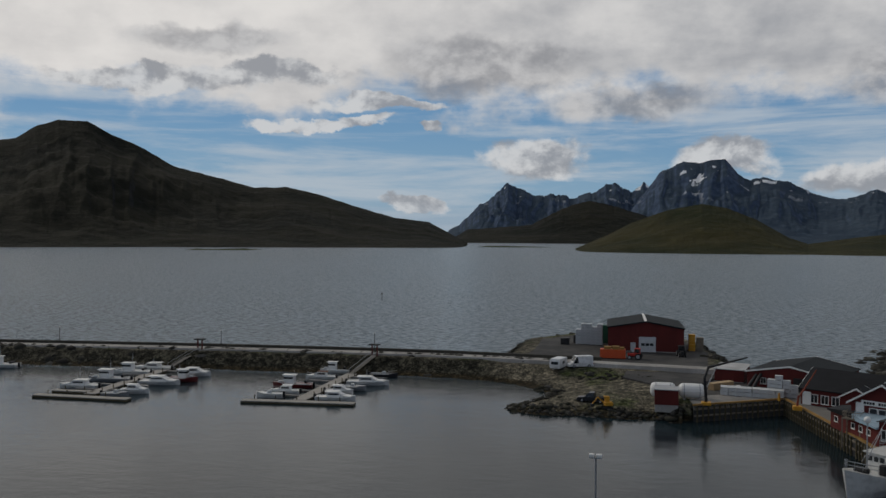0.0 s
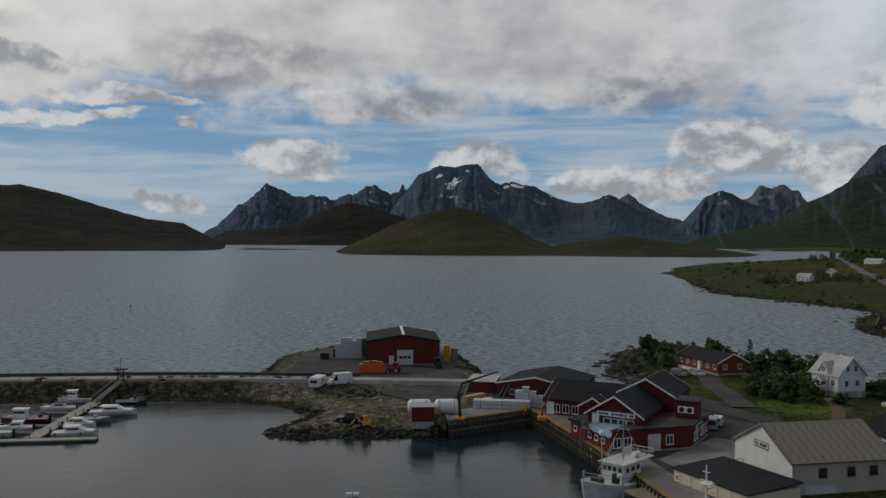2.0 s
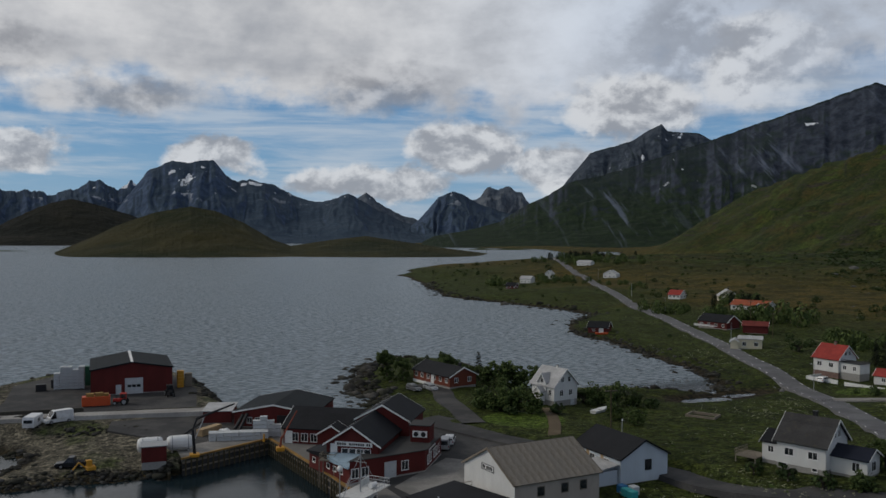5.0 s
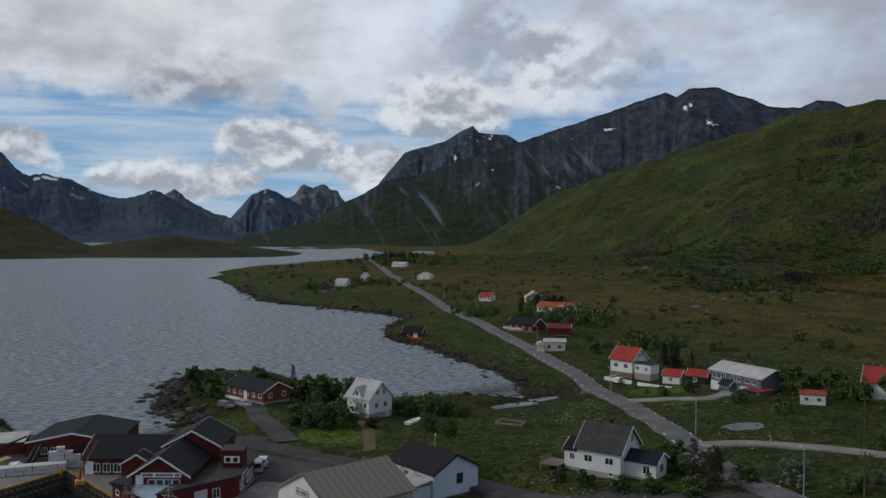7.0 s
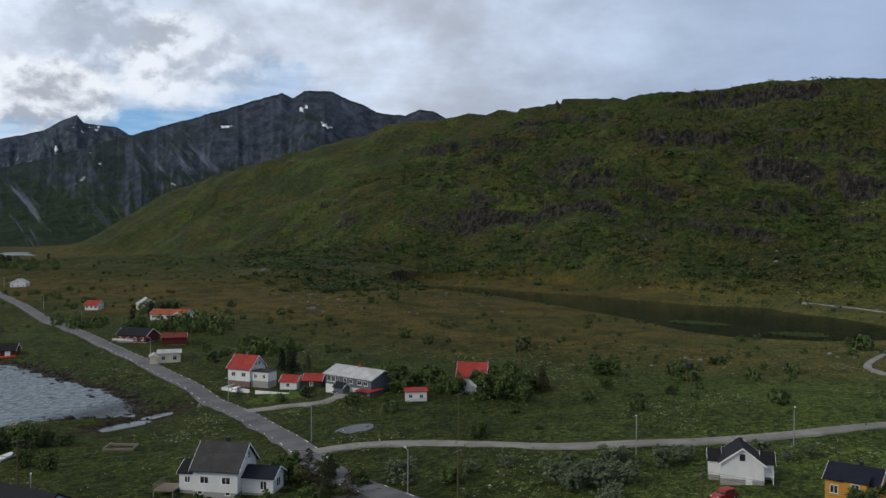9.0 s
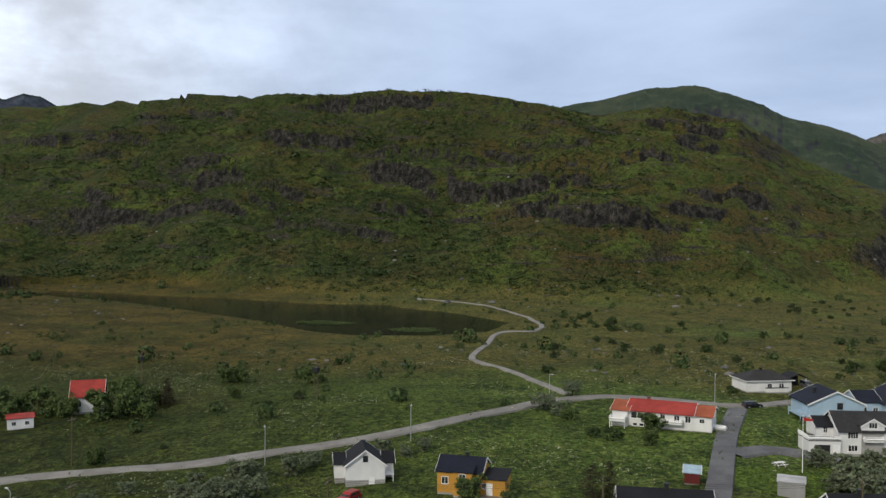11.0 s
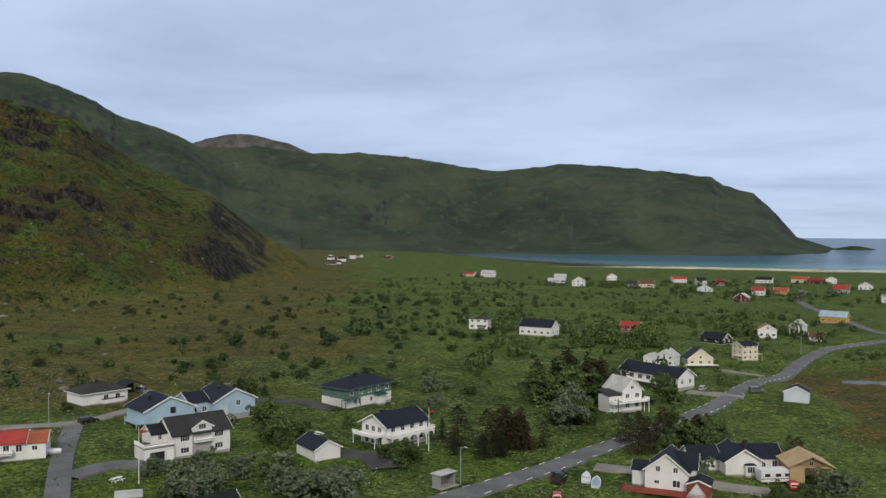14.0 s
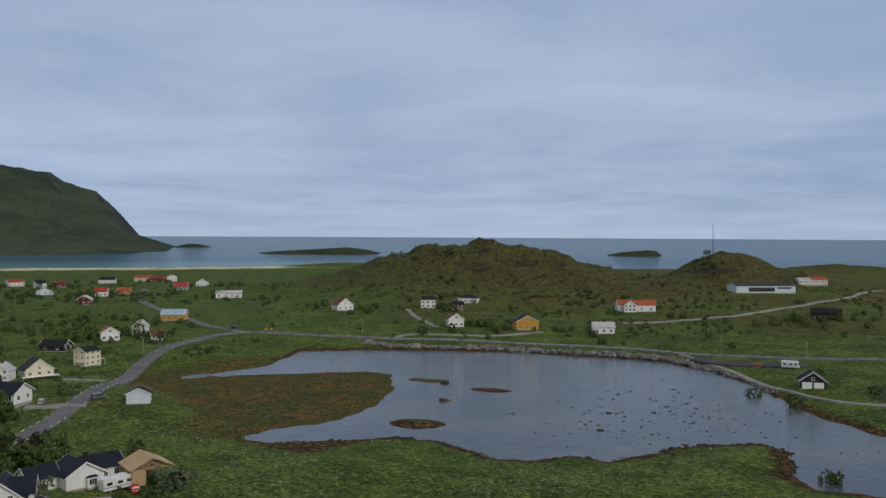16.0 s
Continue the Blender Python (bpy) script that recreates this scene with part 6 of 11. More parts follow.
def middle_village():
    r = thing("family_house", "white house with black roof, grey basement and side porch", "house", 132.2, 46.6, -68)
    b = block(r, 0, 7.6, 0, 8.6, 4.3, 2.8, W_WHITE, R_BLACK, "y", base=1.4, over=0.45)
    window_at(r, "S", b, 3.8, 5.0, 0.8, 1.0, M_DARKM, 0)
    door_at(r, "S", b, 5.0, 0.0, 0.9, 1.9, M_WHITE)
    block(r, -2.0, 0, 3.4, 7.8, 3.8, 1.6, W_WHITE, R_BLACK, "x", base=1.0, over=0.3)
    block(r, 7.6, 9.6, 3.8, 7.6, 3.8, 1.6, W_WHITE, R_BLACK, "x", base=1.2, over=0.35)
    deck(r, 7.6, 9.4, 1.2, 3.8, 2.0, M_WHITE, "porch")
    railing(r, [(7.6, 1.2, 2.0), (9.4, 1.2, 2.0), (9.4, 3.8, 2.0)], 0.9, M_WHITE, 0.3)
    chimney(r, 3.9, 6.0, 6.8, 0.6, 0.9, M_DARKM)

    y = thing("ochre_house", "ochre yellow house with dark blue roofs and white windows", "house", 131.0, 29.4, -92)
    b = block(y, 0, 8.0, 0.6, 7.6, 4.2, 1.9, W_YELLOW, R_NAVY, "x", base=0.4, over=0.35)
    f = block(y, 3.2, 6.6, -0.8, 1.0, 4.5, 1.1, W_YELLOW, R_NAVY, kind="flat", base=0.4, over=0.3)
    row(y, "S", f, 1, 2.9, 1.1, 1.3)
    row(y, "S", f, 1, 0.9, 1.1, 1.3)
    window_at(y, "S", b, 7.2, 2.0, 1.1, 1.2)
    window_at(y, "S", b, 1.4, 2.0, 1.1, 1.2)
    e = block(y, 8.0, 12.2, 0.8, 6, 3.2, 0.6, W_YELLOW, R_BLACK, kind="flat", base=0.3, over=0.3)
    door_at(y, "S", e, 1.4, 0.35, 0.95, 2.1, M_WHITE)
    window_at(y, "S", e, 0.4, 1.6, 0.5, 0.8)
    chimney(y, 4.6, 4.4, 6.0, 0.6, 0.8, M_DARKM)
    deck(y, 8.0, 12.4, -2.6, 0.8, 0.4, M_WOOD, "terrace")

    h = thing("long_bungalow", "long white bungalow with a bright red tiled roof", "house", 183.6, 4.0, -101)
    b = block(h, 2.6, 15.4, 0, 8.5, 3.5, 1.5, W_WHITE, R_RED, "x", base=0.3, over=0.5)
    w1 = block(h, -0.6, 2.6, -0.6, 8, 3.4, 1.2, W_WHITE, R_ORANGE, "x", base=0.3, over=0.4)
    w2 = block(h, 15.4, 19.2, 0.2, 8, 3.4, 1.3, W_WHITE, R_ORANGE, "x", base=0.3, over=0.4)
    row(h, "S", b, 4, 1.9, 1.1, 1.2, 1.2, 5.0, 0)
    window_at(h, "S", b, 7.0, 2.0, 0.9, 1.1)
    row(h, "S", b, 2, 1.9, 1.0, 1.2, 9.8, 12.0)
    row(h, "S", b, 4, 0.35, 0.8, 0.5, 1.4, 5.4, 0)
    window_at(h, "S", w2, 1.9, 2.0, 0.9, 0.8)
    deck(h, -0.8, 2.4, -2.4, -0.6, 1.5, M_WHITE, "balcony")
    railing(h, [(-0.8, -0.6, 1.5), (-0.8, -2.4, 1.5), (2.4, -2.4, 1.5), (2.4, -0.6, 1.5)], 0.9, M_WHITE, 0.4, solid=True)
    deck(h, 9.0, 13.6, -1.2, 0.0, 1.6, M_WHITE, "balcony", False)
    railing(h, [(9, 0, 1.6), (9, -1.2, 1.6), (13.6, -1.2, 1.6), (13.6, 0, 1.6)], 0.8, M_WHITE, 0.4, solid=True)
    chimney(h, 6.0, 4.4, 4.9, 0.6, 0.6, M_RUST)

    s = thing("hip_bungalow", "white bungalow with a dark hip roof and double carport", "house", 234.4, -27.6, -70)
    b = block(s, 0, 13, 0, 9, 3.3, 2.3, W_WHITE, R_GREYD, kind="hip", base=0.3, over=0.6)
    row(s, "S", b, 2, 1.2, 1.3, 1.2, 6.6, 10.0)
    block(s, 5.2, 11.8, -0.9, 0, 1.2, 0, W_WHITE, R_FELT, kind="flat", base=0.2, over=0.02)
    c = thing("carport", "open carport with a dark roof beside the bungalow", "carport", 247.4, -40.0, -70)
    part("post", boxes((0.2, 0.4, 0.2, 0.4, -0.5, 2.3)), M_WHITE, c)
    part("post", boxes((5.0, 5.2, 0.2, 0.4, -0.5, 2.3)), M_WHITE, c)
    part("back_wall", boxes((0.1, 5.3, 4.6, 4.75, -0.5, 2.3)), W_DARK, c)
    bm = bmesh.new()
    loft(bm, [[(-0.4, y_, z_), (2.7, y_, z_ + 1.3), (5.8, y_, z_), (5.8, y_, z_ + 0.15), (2.7, y_, z_ + 1.45), (-0.4, y_, z_ + 0.15)] for y_, z_ in ((-0.4, 2.3), (5.2, 2.3))])
    part("roof", bm, R_BLACK, c)
    chimney(s, 6.2, 4.5, 5.3, 0.6, 0.8, M_DARKM)

    d = thing("double_house", "light blue double house with dark blue gabled roofs", "house", 202.6, -37.0, -78)
    b1 = block(d, 0.0, 12.0, 0, 10, 3.6, 2.7, W_BLUE, R_NAVY, "y", base=0.2, over=0.5)
    b2 = block(d, 12.0, 17, 2.5, 10.5, 3.6, 1.9, W_BLUE, R_NAVY, "x", base=0.2, over=0.3)
    b3 = block(d, 17, 28.0, 0, 11, 3.6, 2.7, W_BLUE, R_NAVY, "y", base=0.2, over=0.5)
    window_at(d, "S", b1, 6.8, 2.6, 1.1, 1.2, M_DARKM, 0)
    door_at(d, "S", b3, 2.6, 0.2, 1.6, 2.2, M_TUB)
    window_at(d, "S", b3, 6.4, 2.2, 1.1, 1.2)
    row(d, "S", b2, 2, 1.3, 1.0, 1.2)
    for x_ in (3.4, 6.2, 21.0, 25.2):
        chimney(d, x_, 5.4, 5.4, 0.6, 0.9, M_DARKM)
    deck(d, -2.6, 0, -1.8, 5, 1.4, W_BLUE, "balcony")
    railing(d, [(-2.6, 5, 1.4), (-2.6, -1.8, 1.4), (0, -1.8, 1.4)], 0.9, W_BLUE, 0.3)

    w = thing("manor", "white two-storey house with worn grey tiled roof, front dormer and balcony", "house", 172.4, -36.8, -80)
    b = block(w, 0, 12.8, 0, 9, 4.9, 2.9, W_WHITE, R_GREYD, "x", base=0.3, over=0.5)
    for u in (2.6, 6.4, 10.2):
        window_at(w, "S", b, u, 3.4, 1.9 if u != 6.4 else 1.6, 1.4, bars=3)
        window_at(w, "S", b, u, 0.9, 1.7, 1.1, bars=2)
    dm = block(w, 4.2, 8.6, -0.1, 4.2, 5.9, 1.3, W_WHITE, R_GREYD, "y", base=4.6, over=0.35)
    window_at(w, "S", dm, 2.2, 5.5, 1.5, 1.0, bars=2)
    deck(w, 4.6, 8.2, -1.0, 0, 3.0, M_WHITE, "balcony", False)
    railing(w, [(4.6, 0, 3.0), (4.6, -1.0, 3.0), (8.2, -1.0, 3.0), (8.2, 0, 3.0)], 0.9, M_WHITE, 0.3, solid=True)
    g = block(w, -6.2, 0.0, -0.8, 5.0, 2.9, 0.0, W_WHITE, R_FELT, kind="flat", base=0.1, over=0.05)
    door_at(w, "S", g, 2.6, 0.1, 2.8, 2.0, M_DARKM, "garage_door")
    door_at(w, "S", g, 5.3, 0.1, 1.2, 2.1)
    railing(w, [(-6.2, 5, 3.05), (-6.2, -0.8, 3.05), (0, -0.8, 3.05)], 0.9, M_WHITE, 0.4, solid=True)
    k = block(w, -3.4, 0.0, 3.0, 8.4, 5.0, 1.5, W_WHITE, R_BLACK, "x", base=2.9, over=0.3)
    window_at(w, "S", k, 1.8, 3.8, 0.7, 1.2)

    v = thing("hip_house", "green and white two-storey house with a dark hip roof", "house", 209.4, -89.4, -68)
    b = block(v, 0, 17, 0, 9.5, 5.2, 2.3, W_GREEN, R_NAVY, kind="hip", base=0.2, over=0.8, trim=W_GREEN)
    part("lower_wall", boxes((-0.06, 17.06, -0.06, 9.56, 0.15, 2.5)), W_WHITE, v, "white-painted ground floor")
    row(v, "S", b, 5, 3.4, 1.2, 1.2)
    for u in (3.0, 4.6, 9.0, 14.6):
        wd = window_at(v, "S", b, u, 0.9, 0.9, 1.2)
        wd.location.y -= 0.06
    deck(v, -2.2, 3.4, -1.6, 0, 2.7, W_GREEN, "balcony")
    railing(v, [(-2.2, 4, 2.7), (-2.2, -1.6, 2.7), (3.4, -1.6, 2.7)], 1.0, W_GREEN, 0.4, solid=True)
    block(v, 10.2, 12.8, -1.9, 0, 2.6, 0.9, W_WHITE, R_GREEN_, kind="hip", base=0.2, over=0.5, trim=W_GREEN)
    chimney(v, 7.6, 4.6, 7.2, 0.7, 1.0, M_DARKM)

    a = thing("arcade_house", "white house with dark blue roof, long balcony and round arches below", "house", 166.3, -78.4, -73)
    b = block(a, 0, 13.6, 0, 9.0, 5.0, 2.3, W_WHITE, R_NAVY, "x", base=0.2, over=0.7)
    deck(a, -0.4, 14.2, -2.2, 0, 2.6, M_WHITE, "balcony", False)
    railing(a, [(-0.4, 0, 2.6), (-0.4, -2.2, 2.6), (14.2, -2.2, 2.6), (14.2, 0, 2.6)], 1.0, M_WHITE, 0.35, solid=True)
    bm = bmesh.new()
    for i in range(5):
        x0, x1 = -0.3 + i * 2.9, -0.3 + (i + 1) * 2.9
        box(bm, x0, x0 + 0.25, -2.15, -1.95, -0.8, 1.4)
        n = 8
        c, rad = (x0 + x1) / 2, (x1 - x0) / 2 - 0.12
        for j in range(n):
            a0, a1 = math.pi * j / n, math.pi * (j + 1) / n
            p = [(c + rad * math.cos(a0), 1.2 + rad * 0.85 * math.sin(a0)), (c + rad * math.cos(a1), 1.2 + rad * 0.85 * math.sin(a1))]
            lo = [bm.verts.new((q[0], -2.15, q[1])) for q in p] + [bm.verts.new((p[1][0], -2.15, 2.6)), bm.verts.new((p[0][0], -2.15, 2.6))]
            hi = [bm.verts.new(q_.co + Vector((0, 0.2, 0))) for q_ in lo]
            bm.faces.new(lo[::-1])
            bm.faces.new(hi)
            bm.faces.new((lo[0], lo[1], hi[1], hi[0]))
    part("arcade", bm, M_WHITE, a, "white arches under the balcony")
    row(a, "S", b, 4, 3.4, 1.2, 1.1, 2.0, 11.5)
    row(a, "S", b, 4, 0.5, 1.1, 1.5, 2.0, 11.5)
    row(a, "W", b, 3, 3.2, 1.1, 1.3, 2.0, 6.4)
    row(a, "W", b, 3, 0.2, 1.2, 1.9, 1.8, 6.6)
    chimney(a, 3.4, 5.4, 6.9, 0.7, 0.9, M_DARKM)
    deck(a, -3.0, -0.1, 1.0, 9.0, 2.6, M_WHITE, "side_balcony")
    railing(a, [(-3, 9, 2.6), (-3, 1, 2.6), (-0.1, 1, 2.6)], 1.0, M_WHITE, 0.35, solid=True)

    g = thing("garage", "white garage with a dark roof and a wheel on its front", "garage", 170.4, -63.0, 186)
    g = g
    b = block(g, 0, 9.0, -6.2, 0, 2.6, 1.7, W_WHITE, R_NAVY, "x", base=0.2, over=0.4)
    return r


R_GREYD = roofing("dark_grey_tiles", (0.034, 0.033, 0.034), moss=0.15)
R_GREEN_ = roofing("dark_green_tiles", (0.02, 0.06, 0.05))
middle_village()


def foreground_houses():
    r = thing("family_house", "white house with a dark roof and white balcony", "house", 122.0, -24.5, -80)
    b = block(r, 1.6, 13.2, 1.0, 9.0, 4.2, 2.5, W_WHITE, R_BLACK, "x", base=0.4, over=0.5)
    row(r, "W", b, 2, 1.8, 1.1, 1.2)
    window_at(r, "W", b, 4.0, 4.6, 0.9, 0.9)
    f = block(r, 1.2, 5.6, -1.2, 3, 3.6, 1.4, W_WHITE, R_BLACK, "y", base=0.4, over=0.4)
    row(r, "S", f, 2, 1.6, 0.9, 1.2)
    deck(r, -2.4, 1.2, -2.6, 4.0, 1.6, M_WHITE, "balcony")
    railing(r, [(-2.4, 4, 1.6), (-2.4, -2.6, 1.6), (1.2, -2.6, 1.6)], 1.0, M_WHITE, 0.3, solid=True)
    chimney(r, 6.0, 5.0, 6.5, 0.6, 0.9, M_DARKM)
    d = thing("bungalow", "white bungalow with a wide black roof", "house", 121.0, 1.6, -86)
    block(d, 0, 12.2, 0, 9, 3.0, 2.4, W_WHITE, R_BLACK, "x", base=0.3, over=0.6)
    block(d, 10.0, 15.4, 1.5, 8.5, 2.6, 1.6, W_WHITE, R_BLACK, "x", base=0.3, over=0.5)
    chimney(d, 6.4, 4.5, 5.3, 0.6, 0.9, M_DARKM)
    s = thing("playhouse", "tiny red playhouse with a blue sheet roof", "shed", 145.4, -7.9, -96)
    b = block(s, 0, 2.4, 0, 2.4, 2.0, 0.8, W_RED, R_SKY, "x", base=0.15, over=0.25)
    g = thing("garden_shed", "small grey garden shed with a flat pale roof", "shed", 143.2, -21.8, -100)
    b = block(g, 0, 4.0, 0, 3.2, 2.2, 0.2, W_GREYISH, R_PALE, kind="flat", base=0.1, over=0.15)
    h = thing("grey_roof_hut", "small hut with a pale pyramid roof", "shed", 96.0, 62.6, -60)
    block(h, 0, 5, 0, 5, 2.4, 1.5, W_PALE, R_PALE, kind="hip", base=0.1, over=0.3)


W_GREYISH = cladding("silver_boards", (0.30, 0.30, 0.29), 0.14)
foreground_houses()


def shrunk(ob, f, cx, cy):
    """Takes a house down to a share of its size about the middle of its plan."""
    ob.matrix_basis = ob.matrix_basis @ Matrix.Translation((cx, cy, 0)) @ Matrix.Scale(f, 4) @ Matrix.Translation((-cx, -cy, 0))


def south_village():
    small_house("box_house", "white two-storey box house with a flat hip roof", 364.0, -219.8, -135, 9.5, 8, 5.0, 1.0, W_WHITE, R_GREYD, kind="hip", storeys=2)
    small_house("family_house", "white gabled house with navy roof on the heath", 331.4, -227.4, -150, 16, 9, 4.4, 2.8, W_WHITE, R_NAVY, n=5, storeys=2)
    small_house("cabin", "brown cabin with a bright red roof among bushes", 325.0, -282.4, -148, 9, 7, 2.8, 1.9, W_BROWN, R_RED)
    w = small_house("family_house", "white house with a pale roof, balcony and side wing", 178.4, -156.2, -92, 6.6, 8, 5.8, 3.0, W_WHITE, R_PALE, "y", n=2, storeys=2)
    deck(w, -4.4, 7.6, -2.0, 0, 2.9, M_WHITE, "balcony")
    railing(w, [(-4.4, 0, 2.9), (-4.4, -2, 2.9), (7.6, -2, 2.9), (7.6, 0, 2.9)], 1.0, M_WHITE, 0.35, solid=True)
    block(w, -4.2, 0, 0.4, 5, 4.6, 1.0, W_WHITE, R_GREYD, kind="flat", base=0.2, over=0.3)
    lg = thing("row_house", "long white house with a dark blue roof", "house", 218.0, -189.8, -172)
    b = block(lg, 0, 23, 0, 8, 3.6, 2.3, W_WHITE, R_NAVY, "x", base=0.3, over=0.6)
    row(lg, "S", b, 7, 1.4, 1.6, 1.3)
    row(lg, "E", b, 2, 1.4, 1.0, 1.2)
    deck(lg, 2, 16, -2, 0, 1.0, M_WHITE, "terrace")
    pw = small_house("family_house", "white house with a pale roof and a low wing", 238.6, -223.2, -156, 9, 8.5, 4.8, 3.0, W_WHITE, R_PALE, "y", n=3, storeys=2, ext=(-6.5, 0, 1, 7))
    gm = small_house("family_house", "cream house with a steep dark mansard roof", 232.2, -233.6, -118, 11, 9, 3.2, 4.2, W_CREAM, R_GREYD, "y", n=3)
    deck(gm, -1.5, 12.5, -2.5, 0, 0.8, M_WHITE, "terrace")
    shrunk(pw, 0.76, 2, 4)
    shrunk(gm, 0.86, 5, 4)
    cr = small_house("tall_house", "tall cream three-storey house with a dark roof", 234.6, -264.8, -98, 9.6, 8, 7.6, 1.8, W_CREAM, R_BLACK, "x", n=3, storeys=3)
    deck(cr, 9.6, 12.4, 0, 6, 3.0, W_CREAM, "balcony")
    deck(cr, -2.4, 0, 0, 5, 2.6, W_CREAM, "balcony")
    shrunk(cr, 0.78, 6, 3)
    small_house("cabin", "low black timber cabin with a dark roof", 277.0, -286.8, -169, 11, 7, 2.4, 2.3, W_DARK, R_BLACK, n=2, chim=False)
    s = thing("boathouse", "pale grey boarded shed with a dark roof in the meadow", "shed", 171.0, -211.0, -146)
    b = block(s, 0, 6.8, 0, 5.5, 3.0, 1.6, W_PALE, R_BLACK, "y", base=0.1, over=0.3)
    h = thing("family_house", "white house being re-roofed, with a greenhouse and timber terrace", "house", 121.4, -110.8, -142)
    b = block(h, 0, 9.2, 0, 8.4, 4.6, 3.6, W_WHITE, R_NAVY, "y", base=0.4, over=0.5)
    row(h, "S", b, 2, 4.3, 0.9, 1.1, 2.8, 6.6)
    window_at(h, "S", b, 2.6, 1.6, 1.0, 0.7)
    window_at(h, "S", b, 6.8, 1.2, 1.5, 1.4)
    c = block(h, 4.6, 10.6, 3.4, 8.2, 5.0, 2.6, W_WHITE, R_NAVY, "x", base=0.4, over=0.45)
    window_at(h, "E", c, 2.4, 4.6, 0.9, 1.1)
    block(h, -3.2, 0, 2.4, 7.0, 3.6, 1.5, W_WHITE, R_NAVY, "x", base=0.3, over=0.3)
    block(h, 9.2, 14.0, -1.6, 4.0, 2.7, 0.9, W_BROWN, R_BLACK, "y", base=0.2, over=0.3)
    deck(h, -4.5, 14.0, -4.4, 0.0, 0.5, M_RUST, "terrace")
    railing(h, [(-4.5, 0, 0.5), (-4.5, -4.4, 0.5), (14.0, -4.4, 0.5)], 0.8, M_RUST, 0.4)
    bm = bmesh.new()
    v = [bm.verts.new(p) for p in ((9.4, -4.0, 0.5), (13.2, -4.0, 0.5), (13.2, -0.6, 0.5), (9.4, -0.6, 0.5), (11.3, -2.3, 3.2))]
    for f in ((0, 1, 4), (1, 2, 4), (2, 3, 4), (3, 0, 4)):
        bm.faces.new([v[i] for i in f])
    part("greenhouse", bm, R_PALE, h, "pale sheeted pyramid tent on the terrace")
    shrunk(h, 0.84, 5, 2)
    e = thing("family_house", "white house with wide dark blue roofs and a bay window", "house", 121.4, -132.8, -116)
    b = block(e, 0, 8.2, 0, 9, 3.3, 2.5, W_WHITE, R_NAVY, "y", base=0.3, over=0.6)
    b2 = block(e, 4.2, 14.0, 3.0, 9.6, 3.3, 2.2, W_WHITE, R_NAVY, "x", base=0.3, over=0.5)
    block(e, -6.5, 0, 4, 10.5, 3.0, 2.0, W_WHITE, R_NAVY, "x", base=0.3, over=0.5)
    by = block(e, 4.2, 6.6, -0.9, 0, 2.4, 0.5, W_WHITE, R_NAVY, kind="hip", base=0.2, over=0.2)
    row(e, "S", by, 1, 0.9, 1.6, 1.3, bars=2)
    row(e, "S", b2, 2, 0.6, 1.0, 1.9, 5.6, 8.2)
    chimney(e, 6.4, 5.4, 5.6, 0.8, 1.1, M_DARKM)
    shrunk(e, 0.90, 4, 4)
    fr = thing("timber_frame", "raw timber house frame under construction with a sheeted roof", "building site", 112.4, -141.0, -124)
    bm = boxes(*[(x - 0.1, x + 0.1, y - 0.1, y + 0.1, -0.5, 3.6) for x in (0, 2.6, 5.2, 7.8) for y in (0, 7.0)], (-0.1, 7.9, -0.1, 0.1, 3.4, 3.6), (-0.1, 7.9, 6.9, 7.1, 3.4, 3.6))
    part("post_frame", bm, W_RAW, fr)
    part("sheathing", boxes((0.1, 2.5, 0.02, 0.1, 0.2, 3.4), (0.1, 7.7, 7.0, 7.08, 0.2, 3.4), (0.02, 0.1, 0.1, 6.9, 0.2, 3.4)), W_RAW, fr)
    bm = bmesh.new()
    loft(bm, [[(-0.6, y, 3.5), (3.9, y, 5.6), (8.4, y, 3.5), (8.4, y, 3.65), (3.9, y, 5.78), (-0.6, y, 3.65)] for y in (-0.7, 7.7)])
    part("roof", bm, W_RAW, fr, "bare plywood roof")
    bm = bmesh.new()
    vs = [bm.verts.new(p) for p in ((0.0, 0, 3.5), (7.8, 0, 3.5), (3.9, 0, 5.5))]
    bm.faces.new(vs)
    bmesh.ops.solidify(bm, geom=bm.faces[:], thickness=0.12)
    part("gable_sheet", bm, W_RAW, fr)
    window_at(fr, "S", (0, 7.8, -0.05, 7, 0), 3.9, 3.9, 0.7, 0.7, W_RAW)


south_village()
